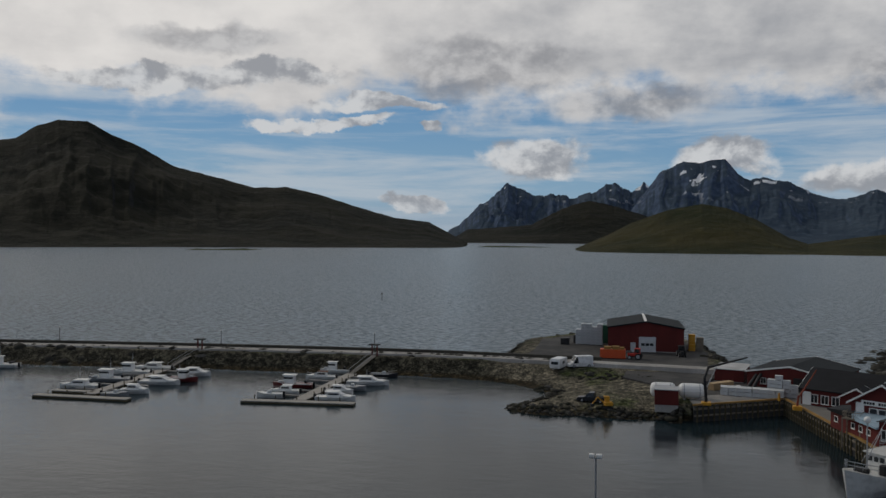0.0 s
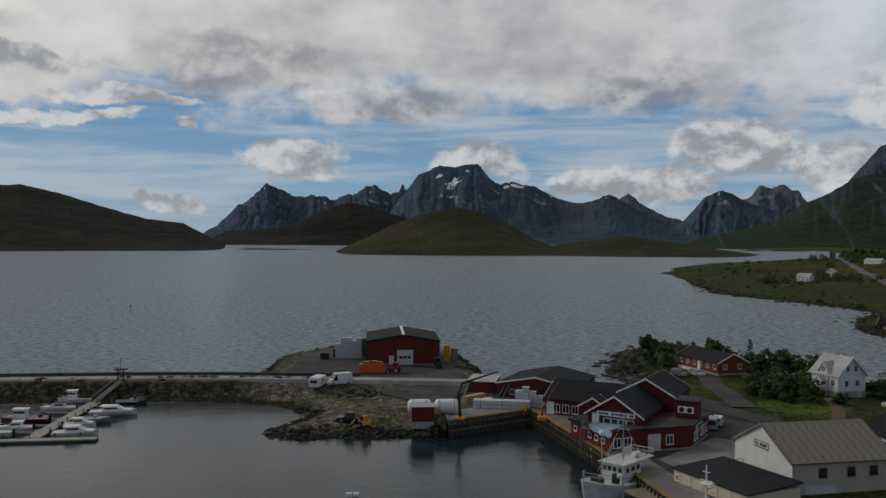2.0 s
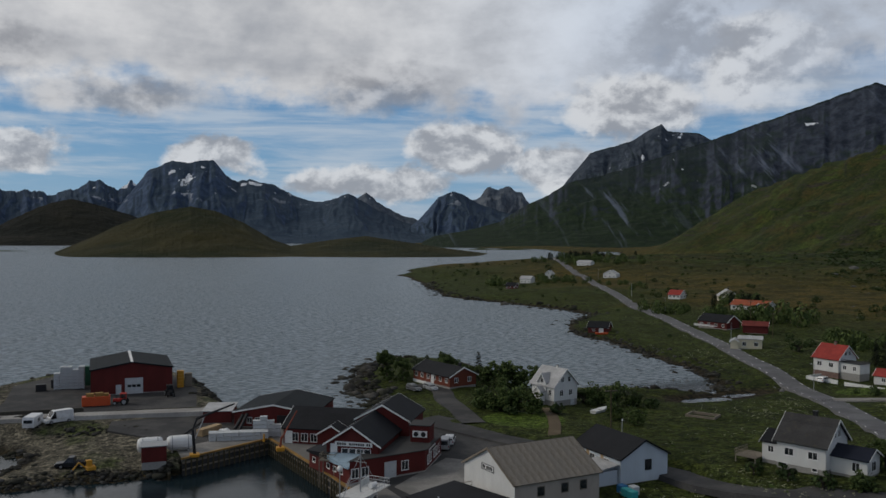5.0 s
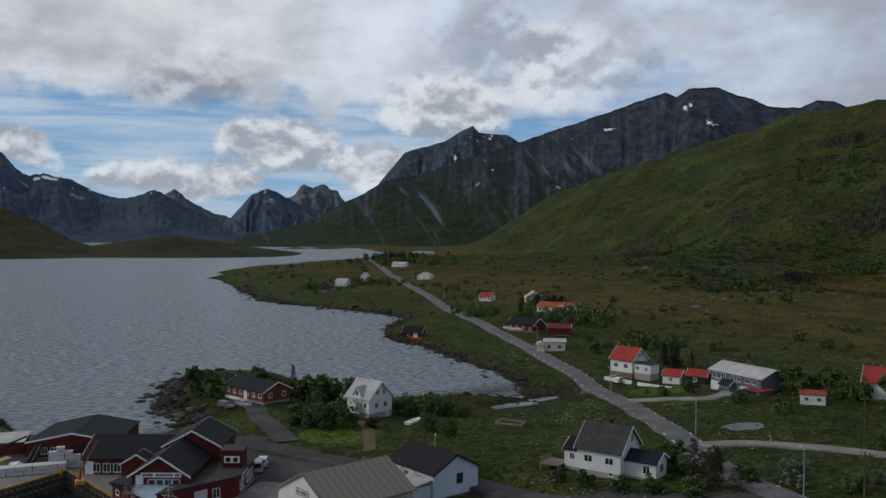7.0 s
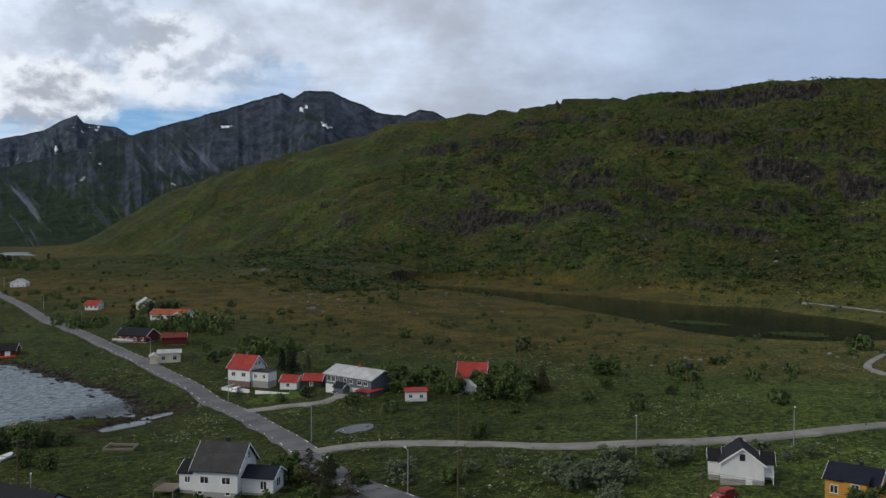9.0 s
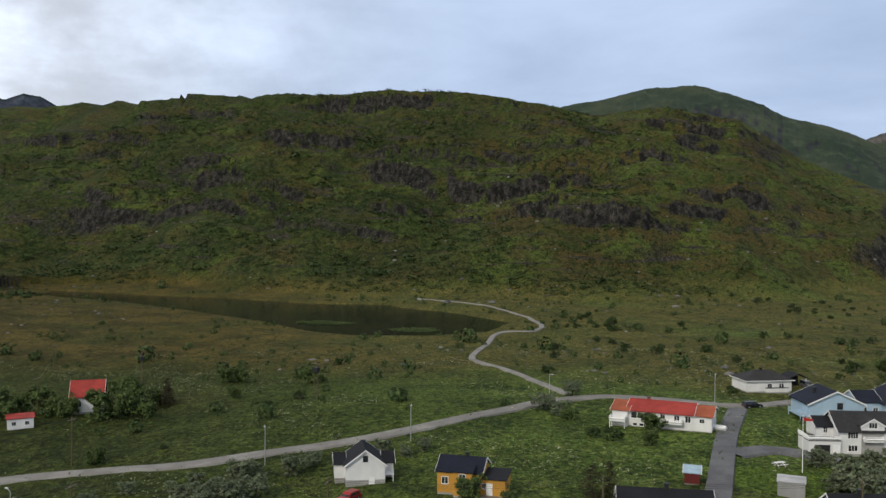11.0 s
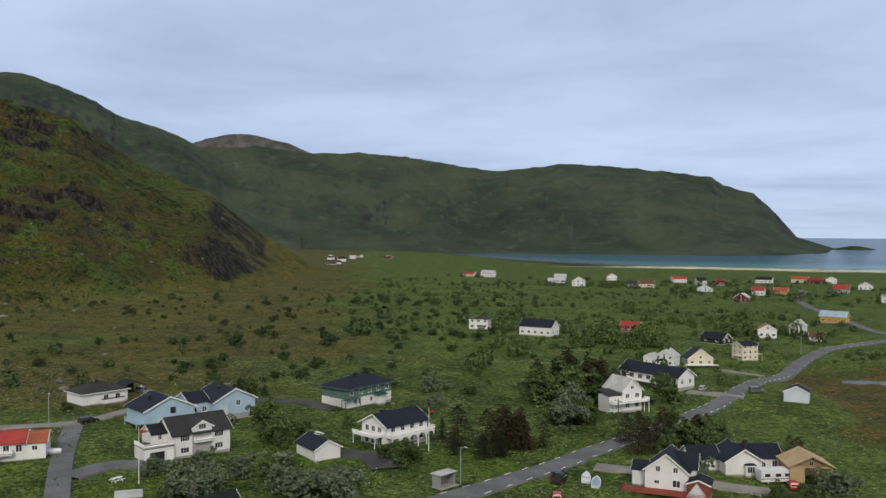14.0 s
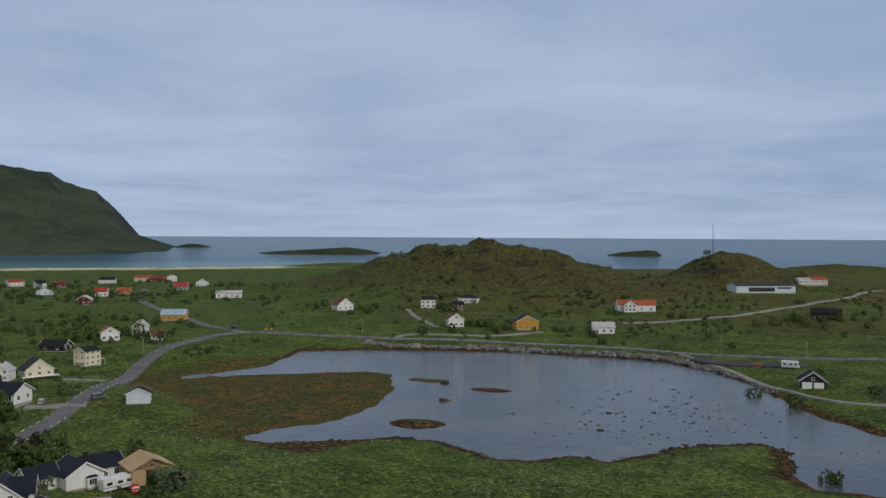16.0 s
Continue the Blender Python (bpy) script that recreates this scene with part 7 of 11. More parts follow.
FAR = [  # label words, x, y, yaw, length, width, eaves, rise, walls, roof, axis
    ("ochre building with a pale blue roof beside the road", 303.0, -401.2, -157, 13, 9, 3.6, 2.6, W_YELLOW, R_SKY, "x"),
    ("red barn with a pale roof", 416.3, -462.6, -150, 9, 8, 3.4, 2.6, W_RED, R_PALE, "y"),
    ("white house with a red roof on the plain", 455.4, -524.3, -148, 9, 8, 4.0, 2.5, W_WHITE, R_RED, "x"),
    ("ochre yellow house on the plain", 468.4, -564.8, -149, 10, 8, 3.2, 2.4, W_YELLOW, R_ORANGE, "x"),
    ("grey house with a red roof by the bend", 439.7, -598.7, -148, 11, 9, 3.6, 3.0, W_GREYISH, R_RED, "x"),
    ("white gabled farmhouse with a dark roof", 472.4, -675.8, -150, 11, 8, 3.8, 3.2, W_WHITE, R_BLACK, "y"),
    ("long white low building on the plain", 354.6, -531.4, -150, 18, 9, 3.6, 1.6, W_WHITE, R_PALE, "x"),
    ("white house far out on the plain", 612.9, -710.9, -150, 16, 9, 3.8, 2.4, W_WHITE, R_BLACK, "x"),
    ("yellow-white farmhouse with a red roof", 606.0, -757.0, -160, 16, 9, 4.0, 2.6, W_CREAM, R_ORANGE, "x"),
    ("dark red barn on the plain", 579.0, -747.3, -140, 15, 9, 3.6, 2.4, W_RED, R_RUSTY, "x"),
    ("white house beside a red barn", 572.2, -767.1, -140, 10, 8, 4.6, 2.4, W_WHITE, R_RED, "y"),
    ("white farmhouse under the headland", 835.5, -519.3, -150, 15, 9, 5.0, 3.0, W_WHITE, R_PALE, "x"),
    ("low red-roofed house on the plain", 870.1, -514.2, -150, 16, 8, 3.2, 2.0, W_CREAM, R_RED, "x"),
    ("pale blue sheet-roofed barn", 692.3, -508.2, -140, 16, 9, 3.0, 1.8, W_PALE, R_PALE, "x"),
    ("white gabled house among bushes", 622.8, -484.2, -135, 11, 9, 4.8, 3.6, W_WHITE, R_PALE, "y"),
    ("white cottage with a pale roof", 745.5, -555.7, -135, 12, 8, 3.4, 2.6, W_WHITE, R_PALE, "x"),
    ("white house with red roof far off", 699.2, -589.6, -120, 10, 8, 4.4, 3.0, W_WHITE, R_RED, "y"),
    ("grey cottage on the plain", 588.2, -517.4, -140, 9, 7, 3.2, 2.4, W_GREYISH, R_GREYD, "x"),
    ("cream house behind a hedge", 579.7, -525.2, -125, 13, 8, 3.4, 2.2, W_CREAM, R_BROWN, "x"),
    ("red and white house by the beach", 640.0, -625.0, -110, 14, 8, 3.8, 2.4, W_WHITE, R_RED, "x"),
    ("white house with navy roof by the beach", 602.1, -618.5, -118, 9, 8, 4.6, 2.6, W_WHITE, R_NAVY, "x"),
    ("dark red barn by the beach", 593.2, -633.7, -112, 9, 8, 4.2, 1.6, W_RED, R_RUSTY, "x"),
    ("pale cottage with a wide grey roof", 528.2, -543.4, -130, 12, 8, 2.6, 3.0, W_PALE, R_PALE, "y"),
    ("white house with a brown gable and fence", 232.0, -478.0, -125, 11, 8, 3.6, 4.0, W_WHITE, R_BROWN, "y"),
    ("white cottage with a pink roof", 273.4, -319.6, -134, 8, 7, 4.0, 2.4, W_WHITE, R_ORANGE, "y"),
    ("small white hut with a brown roof", 256.6, -333.4, -140, 6, 5, 2.6, 1.4, W_WHITE, R_BROWN, "x"),
    ("white gabled house behind trees", 277.6, -345.9, -150, 7, 7, 4.4, 3.0, W_WHITE, R_PALE, "y"),
    ("tall white house with a dark roof above the causeway", 197.1, -529.8, -160, 9.5, 9, 6.0, 1.8, W_WHITE, R_BLACK, "x"),
    ("white bungalow with a dark hip roof", 180.6, -557.8, -170, 13.5, 9, 3.6, 2.4, W_WHITE, R_NAVY, "x"),
    ("small red outbuilding with a dark roof", 175.9, -530.5, -150, 8, 6, 3.0, 1.8, W_RED, R_BLACK, "x"),
    ("white house with a brown roof above the road", 146.4, -436.5, -150, 8.4, 8, 4.6, 2.8, W_WHITE, R_BROWN, "y"),
    ("ochre house with a navy roof above the road", 110.5, -441.8, -152, 12, 9, 4.6, 3.0, W_YELLOW, R_NAVY, "y"),
    ("white farmhouse with red roof and cross wing", 72.9, -556.4, -160, 24, 9, 4.6, 2.8, W_WHITE, R_ORANGE, "x"),
    ("white cottage beside an outhouse", 70.2, -442.3, -160, 11, 7, 3.6, 2.4, W_WHITE, R_PALE, "x"),
    ("dark house with red and white fronts", -39.3, -546.2, -185, 17, 9, 4.6, 2.4, W_DARK, R_BLACK, "x"),
    ("black garage with two white doors", -20.5, -322.8, -178, 8.6, 8, 3.0, 3.0, W_DARK, R_BLACK, "y"),
]
for n_, (label_, x_, y_, yaw_, ln_, w_, h_, rise_, wall_, roof_, axis_) in enumerate(FAR):
    kind_ = "hip" if "hip roof" in label_ else "gable"
    hs = small_house("barn" if "barn" in label_ else "family_house", label_, x_, y_, yaw_, ln_, w_, h_, rise_, wall_, roof_, axis_, kind_, n=4 if ln_ > 12 else 3,
                     storeys=2 if h_ >= 4.0 else 1, chim="barn" not in label_ and "garage" not in label_)
    if "cross wing" in label_:
        wing_ = block(hs, 3.0, 10.5, -4.0, 0.0, h_, rise_, wall_, roof_, "y", base=0.4, over=0.4)
        row(hs, "S", wing_, 3, 1.3, 1.2, 1.2)
        row(hs, "S", wing_, 3, 3.6, 1.2, 0.9)
    if "two white doors" in label_:
        for u_ in (2.4, 6.2):
            door_at(hs, "S", (0, ln_, -0.05, w_), u_, 0.1, 2.8, 2.3, M_WHITE, "garage_door")


def school():
    r = thing("school", "long pale school building with a dark roof and window bands", "school", 2.6, -720, -153)
    b = block(r, 0, 50, 0, 16, 6.0, 2.0, W_PALE, R_GREYD, "x", base=0.4, over=0.6)
    for i in range(10):
        window_at(r, "S", b, 11.5 + i * 2.2, 1.4, 1.9, 3.0, M_DARKM)
    for i in range(6):
        window_at(r, "S", b, 35.5 + i * 2.0, 3.4, 1.5, 1.2, M_DARKM)
    for i in range(3):
        window_at(r, "E", b, 4 + i * 4, 2.0, 2.0, 2.4, M_DARKM)
    a = thing("school_annex", "white annex with a red roof and pale link", "school", -46.1, -768, -158)
    b = block(a, 0, 10, 0, 9, 4.2, 1.4, W_WHITE, R_PALE, "x", base=0.4)
    b2 = block(a, 10, 24, 0, 9, 4.0, 2.2, W_WHITE, R_ORANGE, "x", base=0.4)
    row(a, "S", b, 4, 1.6, 1.3, 1.3)
    row(a, "S", b2, 5, 1.6, 1.3, 1.3)
    part("rooftop_vent", boxes((16, 17, 4, 5, 6.0, 7.6)), M_REDP, a)


school()


def far_hamlet():
    """Small white and grey houses under the headland."""
    rnd = random.Random(9)
    for i in range(22):
        az = radians(rnd.uniform(110.5, 133))
        d = rnd.uniform(1150, 1750)
        x, y = d * math.sin(az), d * math.cos(az)
        if ground(x, y) < 2.5:
            continue
        small_house("farmhouse", "small pale farmhouse under the distant headland", x, y, rnd.uniform(-170, -90), rnd.uniform(9, 15), 8, rnd.choice((3.2, 4.8)), 2.6,
                    rnd.choice((W_WHITE, W_WHITE, W_CREAM, W_RED)), rnd.choice((R_PALE, R_BLACK, R_GREYT)), rnd.choice("xy"), n=3, chim=False, group="houses under the headland")


far_hamlet()

# ---- roads, quays and still waters ----
def asphalt(name, lo, hi):
    m, nt, b = material(name, 0.9, 0, 0.25)
    patch = span(nt, noise_of(nt, 0.15, 5, 0.6), 0.4, 0.62)
    c = blend(nt, patch, lo, hi)
    c = blend(nt, calc(nt, "MULTIPLY", span(nt, noise_of(nt, 2.5, 4, 0.65), 0.35, 0.7), 0.4), c, tuple(q * 0.7 for q in lo))
    nt.links.new(c, b.inputs["Base Color"])
    return m


M_ASPHALT = asphalt("worn_asphalt", (0.105, 0.105, 0.110), (0.150, 0.150, 0.155))
M_YARD = asphalt("dark_yard_asphalt", (0.040, 0.040, 0.041), (0.075, 0.073, 0.070))
M_APRON = asphalt("quay_concrete", (0.17, 0.165, 0.155), (0.27, 0.26, 0.245))
M_LANE = asphalt("grey_gravel_lane", (0.19, 0.18, 0.165), (0.27, 0.26, 0.24))
M_TRACK = asphalt("brown_dirt_track", (0.10, 0.075, 0.045), (0.15, 0.115, 0.07))


def curve_through(pts, step=3.0):
    """Evenly spaced places on a smooth line through the points."""
    p = [Vector((*q, 0)) for q in pts]
    p = [p[0] * 2 - p[1]] + p + [p[-1] * 2 - p[-2]]
    out = []
    for i in range(1, len(p) - 2):
        n = max(1, int((p[i + 1] - p[i]).length / step))
        for k in range(n):
            t = k / n
            a, b, c, d = p[i - 1], p[i], p[i + 1], p[i + 2]
            out.append(0.5 * ((2 * b) + (c - a) * t + (2 * a - 5 * b + 4 * c - d) * t * t + (3 * b - a - 3 * c + d) * t ** 3))
    out.append(p[-2])
    return out


def road(name, label, pts, width, mat, lift=0.3, dashes=False, level=None):
    line = curve_through(pts)
    zs = np.array([level if level is not None else max(ground(q.x, q.y), 0.6) for q in line])
    for _ in range(4):
        zs[1:-1] = (zs[:-2] + 2 * zs[1:-1] + zs[2:]) / 4
    bm, secs, marks = bmesh.new(), [], []
    for i, q in enumerate(line):
        d = (line[min(i + 1, len(line) - 1)] - line[max(i - 1, 0)]).normalized()
        n = Vector((-d.y, d.x, 0))
        z = zs[i] + lift
        hw = width / 2
        secs.append([(*(q + n * u).xy, z + dz) for u, dz in ((-hw - 0.35, -0.9), (-hw, 0), (0, 0.05), (hw, 0), (hw + 0.35, -0.9))])
        marks.append((q, n, z, d))
    loft(bm, secs, close=False)
    bmesh.ops.recalc_face_normals(bm, faces=bm.faces[:])
    if bm.faces[0].normal.z < 0 and bm.faces[1].normal.z < 0:
        bmesh.ops.reverse_faces(bm, faces=bm.faces[:])
    ob = tagged(part(name, bm, mat), label, "road", kind="structure")
    if dashes:
        bm = bmesh.new()
        for i in range(0, len(marks) - 1):
            q, n, z, d = marks[i]
            for u in (-width / 2 + 0.22, width / 2 - 0.22):
                c = q + n * u
                if i % 2 == 0:
                    e = c + d * 2.0
                    v = [bm.verts.new((*(w + n * s).xy, z + 0.035)) for w, s in ((c, -0.11), (e, -0.11), (e, 0.11), (c, 0.11))]
                    bm.faces.new(v)
        tagged(part("edge_dashes", bm, M_WHITE, ob), "worn white dashed edge lines", kind="stuff")
    return ob


MAIN = [(560, 1250), (381, 902), (300, 671), (269.6, 567), (228, 440), (196, 337.5), (177, 277), (160, 224.7), (145.3, 183), (130.2, 149.7), (116.7, 122.5),
        (104, 96), (98, 60), (106, 20), (116, -25), (126, -62), (135, -90), (147, -120), (162.6, -160), (189, -215), (229, -298), (241, -344), (236, -378), (205, -387), (163, -396.5), (112, -405), (50, -404), (10, -392), (-56, -388), (-200, -400)]
road("road_main", "grey two-lane village road with dashed edge lines", MAIN, 5.6, M_ASPHALT, 0.32, True)
road("road_east", "narrow grey side road towards the heath", [(115, 116), (123, 112.5), (130.5, 104.5), (135, 94), (140.5, 78.5), (151, 64), (165, 45.5), (182.7, 32), (202, 20), (211, 8), (211.5, -6), (210.5, -23), (229, -40.5)], 3.8, M_LANE)
road("road_lane", "asphalt lane between the gardens", [(128, -11), (142.7, -13), (163.4, -15.6), (181, -18), (207.3, -22.7)], 4.0, M_ASPHALT)
road("road_drive", "paved drive to the white house", [(165, -17), (170.5, -24), (169.5, -30.5), (167, -36)], 5.2, M_ASPHALT, 0.34)
road("road_path", "pale gravel footpath winding over the heath", [(213, 16), (232, 27), (247.5, 35), (269.6, 48), (280.5, 53), (318, 55), (367, 57.5), (376, 44), (400, 43), (425, 50), (462, 62), (505, 94), (536, 139)], 2.0, M_LANE, 0.35)
road("road_plain", "grey road bending across the plain", [(237, -379), (276, -400), (323, -438), (369, -474), (412, -518), (440, -560), (456, -585), (490, -625)], 5.0, M_ASPHALT)
road("road_side", "side road above the causeway", [(161, -398), (157, -411), (123, -418), (97, -443)], 3.4, M_LANE)
road("road_hill", "gravel drive up to the white houses", [(152, -434), (176, -470), (203, -521)], 3.0, M_LANE)
road("road_school", "narrow road towards the school", [(66, -500), (33, -520), (3, -563), (-33, -635), (-80, -740), (-114, -818)], 3.6, M_LANE, 0.5)
road("road_shore", "coastal track along the lagoon", [(24, -394), (4, -362), (-14, -324), (-40, -296), (-90, -300)], 2.6, M_LANE, 0.4)
road("road_yard_drive", "drive to the grey-blue house", [(138, 163), (146, 158), (153.5, 151), (161.5, 153)], 3.6, M_LANE)
road("road_gh", "asphalt drive to the green house", [(236, -62), (228, -72), (221, -81), (209, -86)], 5.0, M_YARD)
road("road_arcade", "paved forecourt of the arcade house", [(165, -68), (161, -74), (151, -73)], 6.0, M_YARD)
road("road_point", "asphalt lane to the point", [(52, 160), (53.5, 178), (54.5, 189), (56.5, 200), (53, 209)], 4.6, M_YARD, 0.2)
road("road_harbour", "worn asphalt harbour street", [(44, 168), (50.5, 156), (56, 146), (64, 133), (71, 122), (75, 108), (88, 92), (102, 86)], 8.0, M_YARD, 0.16)
road("road_track", "brown dirt track to the villa", [(60, 140), (66, 153), (70, 164), (72.5, 172)], 2.2, M_TRACK, 0.2)
road("road_south_drive", "gravel forecourt between the houses", [(137, -113), (127, -121), (118, -126), (110, -133)], 4.6, M_LANE)
road("road_row_house", "paved parking by the long house", [(180, -205), (189, -199), (194, -196)], 5.0, M_LANE)
road("road_cream", "drive to the cream house", [(208, -246), (215, -243), (224, -240)], 3.0, M_LANE)
road("road_carpark", "asphalt lay-by beside the causeway", [(18, -384), (4, -374), (-14, -370), (-26, -372)], 10.0, M_YARD, 0.4)


def flat_area(name, label, pts, z0, z1, mat, category="quay"):
    bm = bmesh.new()
    prism(bm, pts[::-1] if sum((b[0] - a[0]) * (b[1] + a[1]) for a, b in zip(pts, pts[1:] + pts[:1])) > 0 else pts, z0, z1)
    return tagged(part(name, bm, mat), label, category, kind="structure")


QUAY_EDGE = [(-2.2, 147.6), (12.6, 158.3), (19.8, 131), (26.0, 101)]
flat_area("quay", "concrete harbour quay", [(-2.2, 147.6), (12.6, 158.3), (19.8, 131), (26, 101), (36, 98), (44, 112), (56, 132), (52, 152), (46, 166), (24, 178), (2, 182), (-4, 162)], -3.0, 2.66, M_YARD)
flat_area("quay_apron", "pale concrete apron along the quay edge", [(-2.2, 147.6), (12.6, 158.3), (19.8, 131), (26, 101), (31, 102), (25.4, 131), (22, 146), (15, 168), (-3.4, 156)], 2.0, 2.70, M_APRON)
flat_area("forecourt", "concrete forecourt of the fish plant", [(30, 118), (40, 124), (46, 133), (40, 138), (28, 124)], 2.0, 2.72, M_APRON)
flat_area("warehouse_yard", "grey gravel yard before the warehouse", [(-40, 206), (-42, 226), (-34, 240), (-8, 240), (0, 212), (0, 190), (-40, 190)], 2.0, 3.06, M_YARD, "yard")
flat_area("harbour_yard", "dark asphalt yard behind the quay", [(-16, 172), (-4, 160), (2, 179), (4, 184), (-16, 183)], 1.0, 2.9, M_YARD, "yard")


def quay_trim():
    for (x0, y0), (x1, y1) in zip(QUAY_EDGE[:-1], QUAY_EDGE[1:]):
        ln = math.hypot(x1 - x0, y1 - y0)
        yaw = math.degrees(math.atan2(y1 - y0, x1 - x0))
        r = thing("quay_edge", "timber-faced quay edge with an ochre kerb beam", "quay", x0, y0, yaw, 0.0, "quay edges", "structure")
        part("kerb_beam", boxes((0, ln, 0.0, 0.45, 2.68, 2.95)), M_KERB, r, "worn ochre kerb beam")
        part("wale", boxes((0, ln, -0.14, 0.0, 2.0, 2.3), (0, ln, -0.12, 0.0, 0.9, 1.15)), M_WOOD, r)
        pile = kept_mesh(("pile",), lambda: rods(((0, -0.2, -3), (0, -0.2, 2.66), 0.15, 0.14, 6)))
        for i in range(int(ln / 1.1)):
            part("pile", pile, M_WOOD_DARK, r).location = (0.5 + i * 1.1, 0, 0)


M_KERB = plain("ochre_timber", (0.34, 0.20, 0.06), 0.8, grain=0.3, scale=1.0)
M_WOOD_DARK = plain("tarred_timber", (0.10, 0.082, 0.044), 0.9, grain=0.3, scale=1.0)
quay_trim()


def breakwater_top():
    line = [(-420, 119), (-161, 169), (-113, 178), (-66, 184.5), (-35, 185.5), (4, 184)]
    road("breakwater_road", "pale concrete track along the breakwater", [(x, y - 0.9) for x, y in line], 3.8, M_PALE_TRACK, 0.42, level=3.35)
    pts = curve_through([(x, y + 2.4) for x, y in line[:-1]] + [(-22, 188.3)], 8.0)
    bm = bmesh.new()
    secs = []
    for i, q in enumerate(pts):
        d = (pts[min(i + 1, len(pts) - 1)] - pts[max(i - 1, 0)]).normalized()
        n = Vector((-d.y, d.x, 0))
        secs.append([(*(q + n * u).xy, z) for u, z in ((-0.35, 2.6), (-0.3, 4.3), (0.3, 4.3), (0.6, 2.6))])
    loft(bm, secs)
    tagged(part("parapet", bm, M_CONC_DARK), "dark weathered concrete parapet on the breakwater", "wall", kind="structure")
    bm = bmesh.new()
    box(bm, -18, 2, 183.2, 183.9, 2.6, 3.8)
    tagged(part("yard_wall", bm, M_CONC_DARK), "low dark concrete wall by the warehouse yard", "wall", kind="structure")


M_PALE_TRACK = asphalt("pale_track", (0.26, 0.25, 0.235), (0.36, 0.35, 0.33))
M_CONC_DARK = plain("dark_concrete", (0.075, 0.070, 0.058), 0.95, grain=0.3, scale=0.6)
breakwater_top()


def still_water(name, label, pts, z):
    bm = bmesh.new()
    bm.faces.new([bm.verts.new((x, y, z)) for x, y in pts])
    if bm.faces[:][0].normal.z < 0:
        bmesh.ops.reverse_faces(bm, faces=bm.faces[:])
    bmesh.ops.recalc_face_normals(bm, faces=bm.faces[:])
    f = bm.faces[:][0]
    f.normal_update()
    if f.normal.z < 0:
        bmesh.ops.reverse_faces(bm, faces=bm.faces[:])
    tagged(part(name, bm, M_TARN), label, "water", kind="structure")


def tarn_material():
    m, nt, b = material("tarn_water", 0.10, 0, 0.14)
    c = blend(nt, span(nt, noise_of(nt, 0.05, 4), 0.4, 0.6), (0.008, 0.009, 0.008), (0.016, 0.017, 0.012))
    nt.links.new(c, b.inputs["Base Color"])
    b.inputs["IOR"].default_value = 1.333
    bump(nt, b, noise_of(nt, 0.8, 3), 0.12, 0.2)
    return m


M_TARN = tarn_material()
c_ = LAKE.mean(0)
still_water("lake", "dark still lake under the hill", [tuple(c_ + (p - c_) * 1.04) for p in LAKE], 4.0)
for cx_, cy_, rx_, ry_, zp_ in PONDS:
    still_water("pond", "small pond in the meadow", [(cx_ + rx_ * 1.3 * math.cos(k * 0.35), cy_ + ry_ * 1.3 * math.sin(k * 0.35)) for k in range(18)], zp_)

# ---- stones and plants ----
def scatter(name, label, category, shapes, places, mat, parent=None):
    """Joins many small pieces: shapes are (verts, faces), places rows of x, y, z, sx, sy, sz, turn."""
    P = np.asarray(places, float)
    verts, faces, base = [], [], 0
    rng = np.random.default_rng(len(P))
    pick = rng.integers(0, len(shapes), len(P))
    for k, (v, f) in enumerate(shapes):
        q = P[pick == k]
        if not len(q):
            continue
        c, s = np.cos(q[:, 6]), np.sin(q[:, 6])
        w = v[None] * q[:, None, 3:6]
        w = np.stack([w[..., 0] * c[:, None] - w[..., 1] * s[:, None], w[..., 0] * s[:, None] + w[..., 1] * c[:, None], w[..., 2]], -1) + q[:, None, :3]
        verts.append(w.reshape(-1, 3))
        faces.append((f[None] + (np.arange(len(q)) * len(v))[:, None, None] + base).reshape(-1, f.shape[1]))
        base += len(q) * len(v)
    V, F = np.concatenate(verts), np.concatenate(faces)
    me = bpy.data.meshes.new(name)
    n = F.shape[1]
    me.vertices.add(len(V))
    me.vertices.foreach_set("co", V.astype(np.float32).ravel())
    me.loops.add(F.size)
    me.loops.foreach_set("vertex_index", F.astype(np.int32).ravel())
    me.polygons.add(len(F))
    me.polygons.foreach_set("loop_start", np.arange(0, F.size, n, dtype=np.int32))
    me.update(calc_edges=True)
    me.materials.append(mat)
    return tagged(new(name, me), label, category, kind="stuff")


def stone_shapes(n=6):
    out = []
    for i in range(n):
        bm = bmesh.new()
        blob(bm, (0, 0, 0), 1.0, i + 5, 1, 0.28, 1.0)
        bm.verts.ensure_lookup_table()
        out.append((np.array([v.co[:] for v in bm.verts]), np.array([[v.index for v in f.verts] for f in bm.faces])))
        bm.free()
    return out


def varied(name, cols, rough=0.95, scale=0.8):
    """A material whose tone changes from piece to piece."""
    m, nt, b = material(name, rough, 0, 0.15)
    geo = nt.nodes.new("ShaderNodeNewGeometry")
    rampn = nt.nodes.new("ShaderNodeValToRGB")
    rampn.color_ramp.elements[0].color, rampn.color_ramp.elements[1].color = (*cols[0], 1), (*cols[-1], 1)
    for i, c in enumerate(cols[1:-1]):
        rampn.color_ramp.elements.new((i + 1) / (len(cols) - 1)).color = (*c, 1)
    nt.links.new(geo.outputs["Random Per Island"], rampn.inputs[0])
    c = blend(nt, calc(nt, "MULTIPLY", span(nt, noise_of(nt, scale, 5, 0.6), 0.35, 0.7), 0.5), rampn.outputs[0], tuple(q * 0.45 for q in cols[0]))
    nt.links.new(c, b.inputs["Base Color"])
    return m


STONES = stone_shapes()
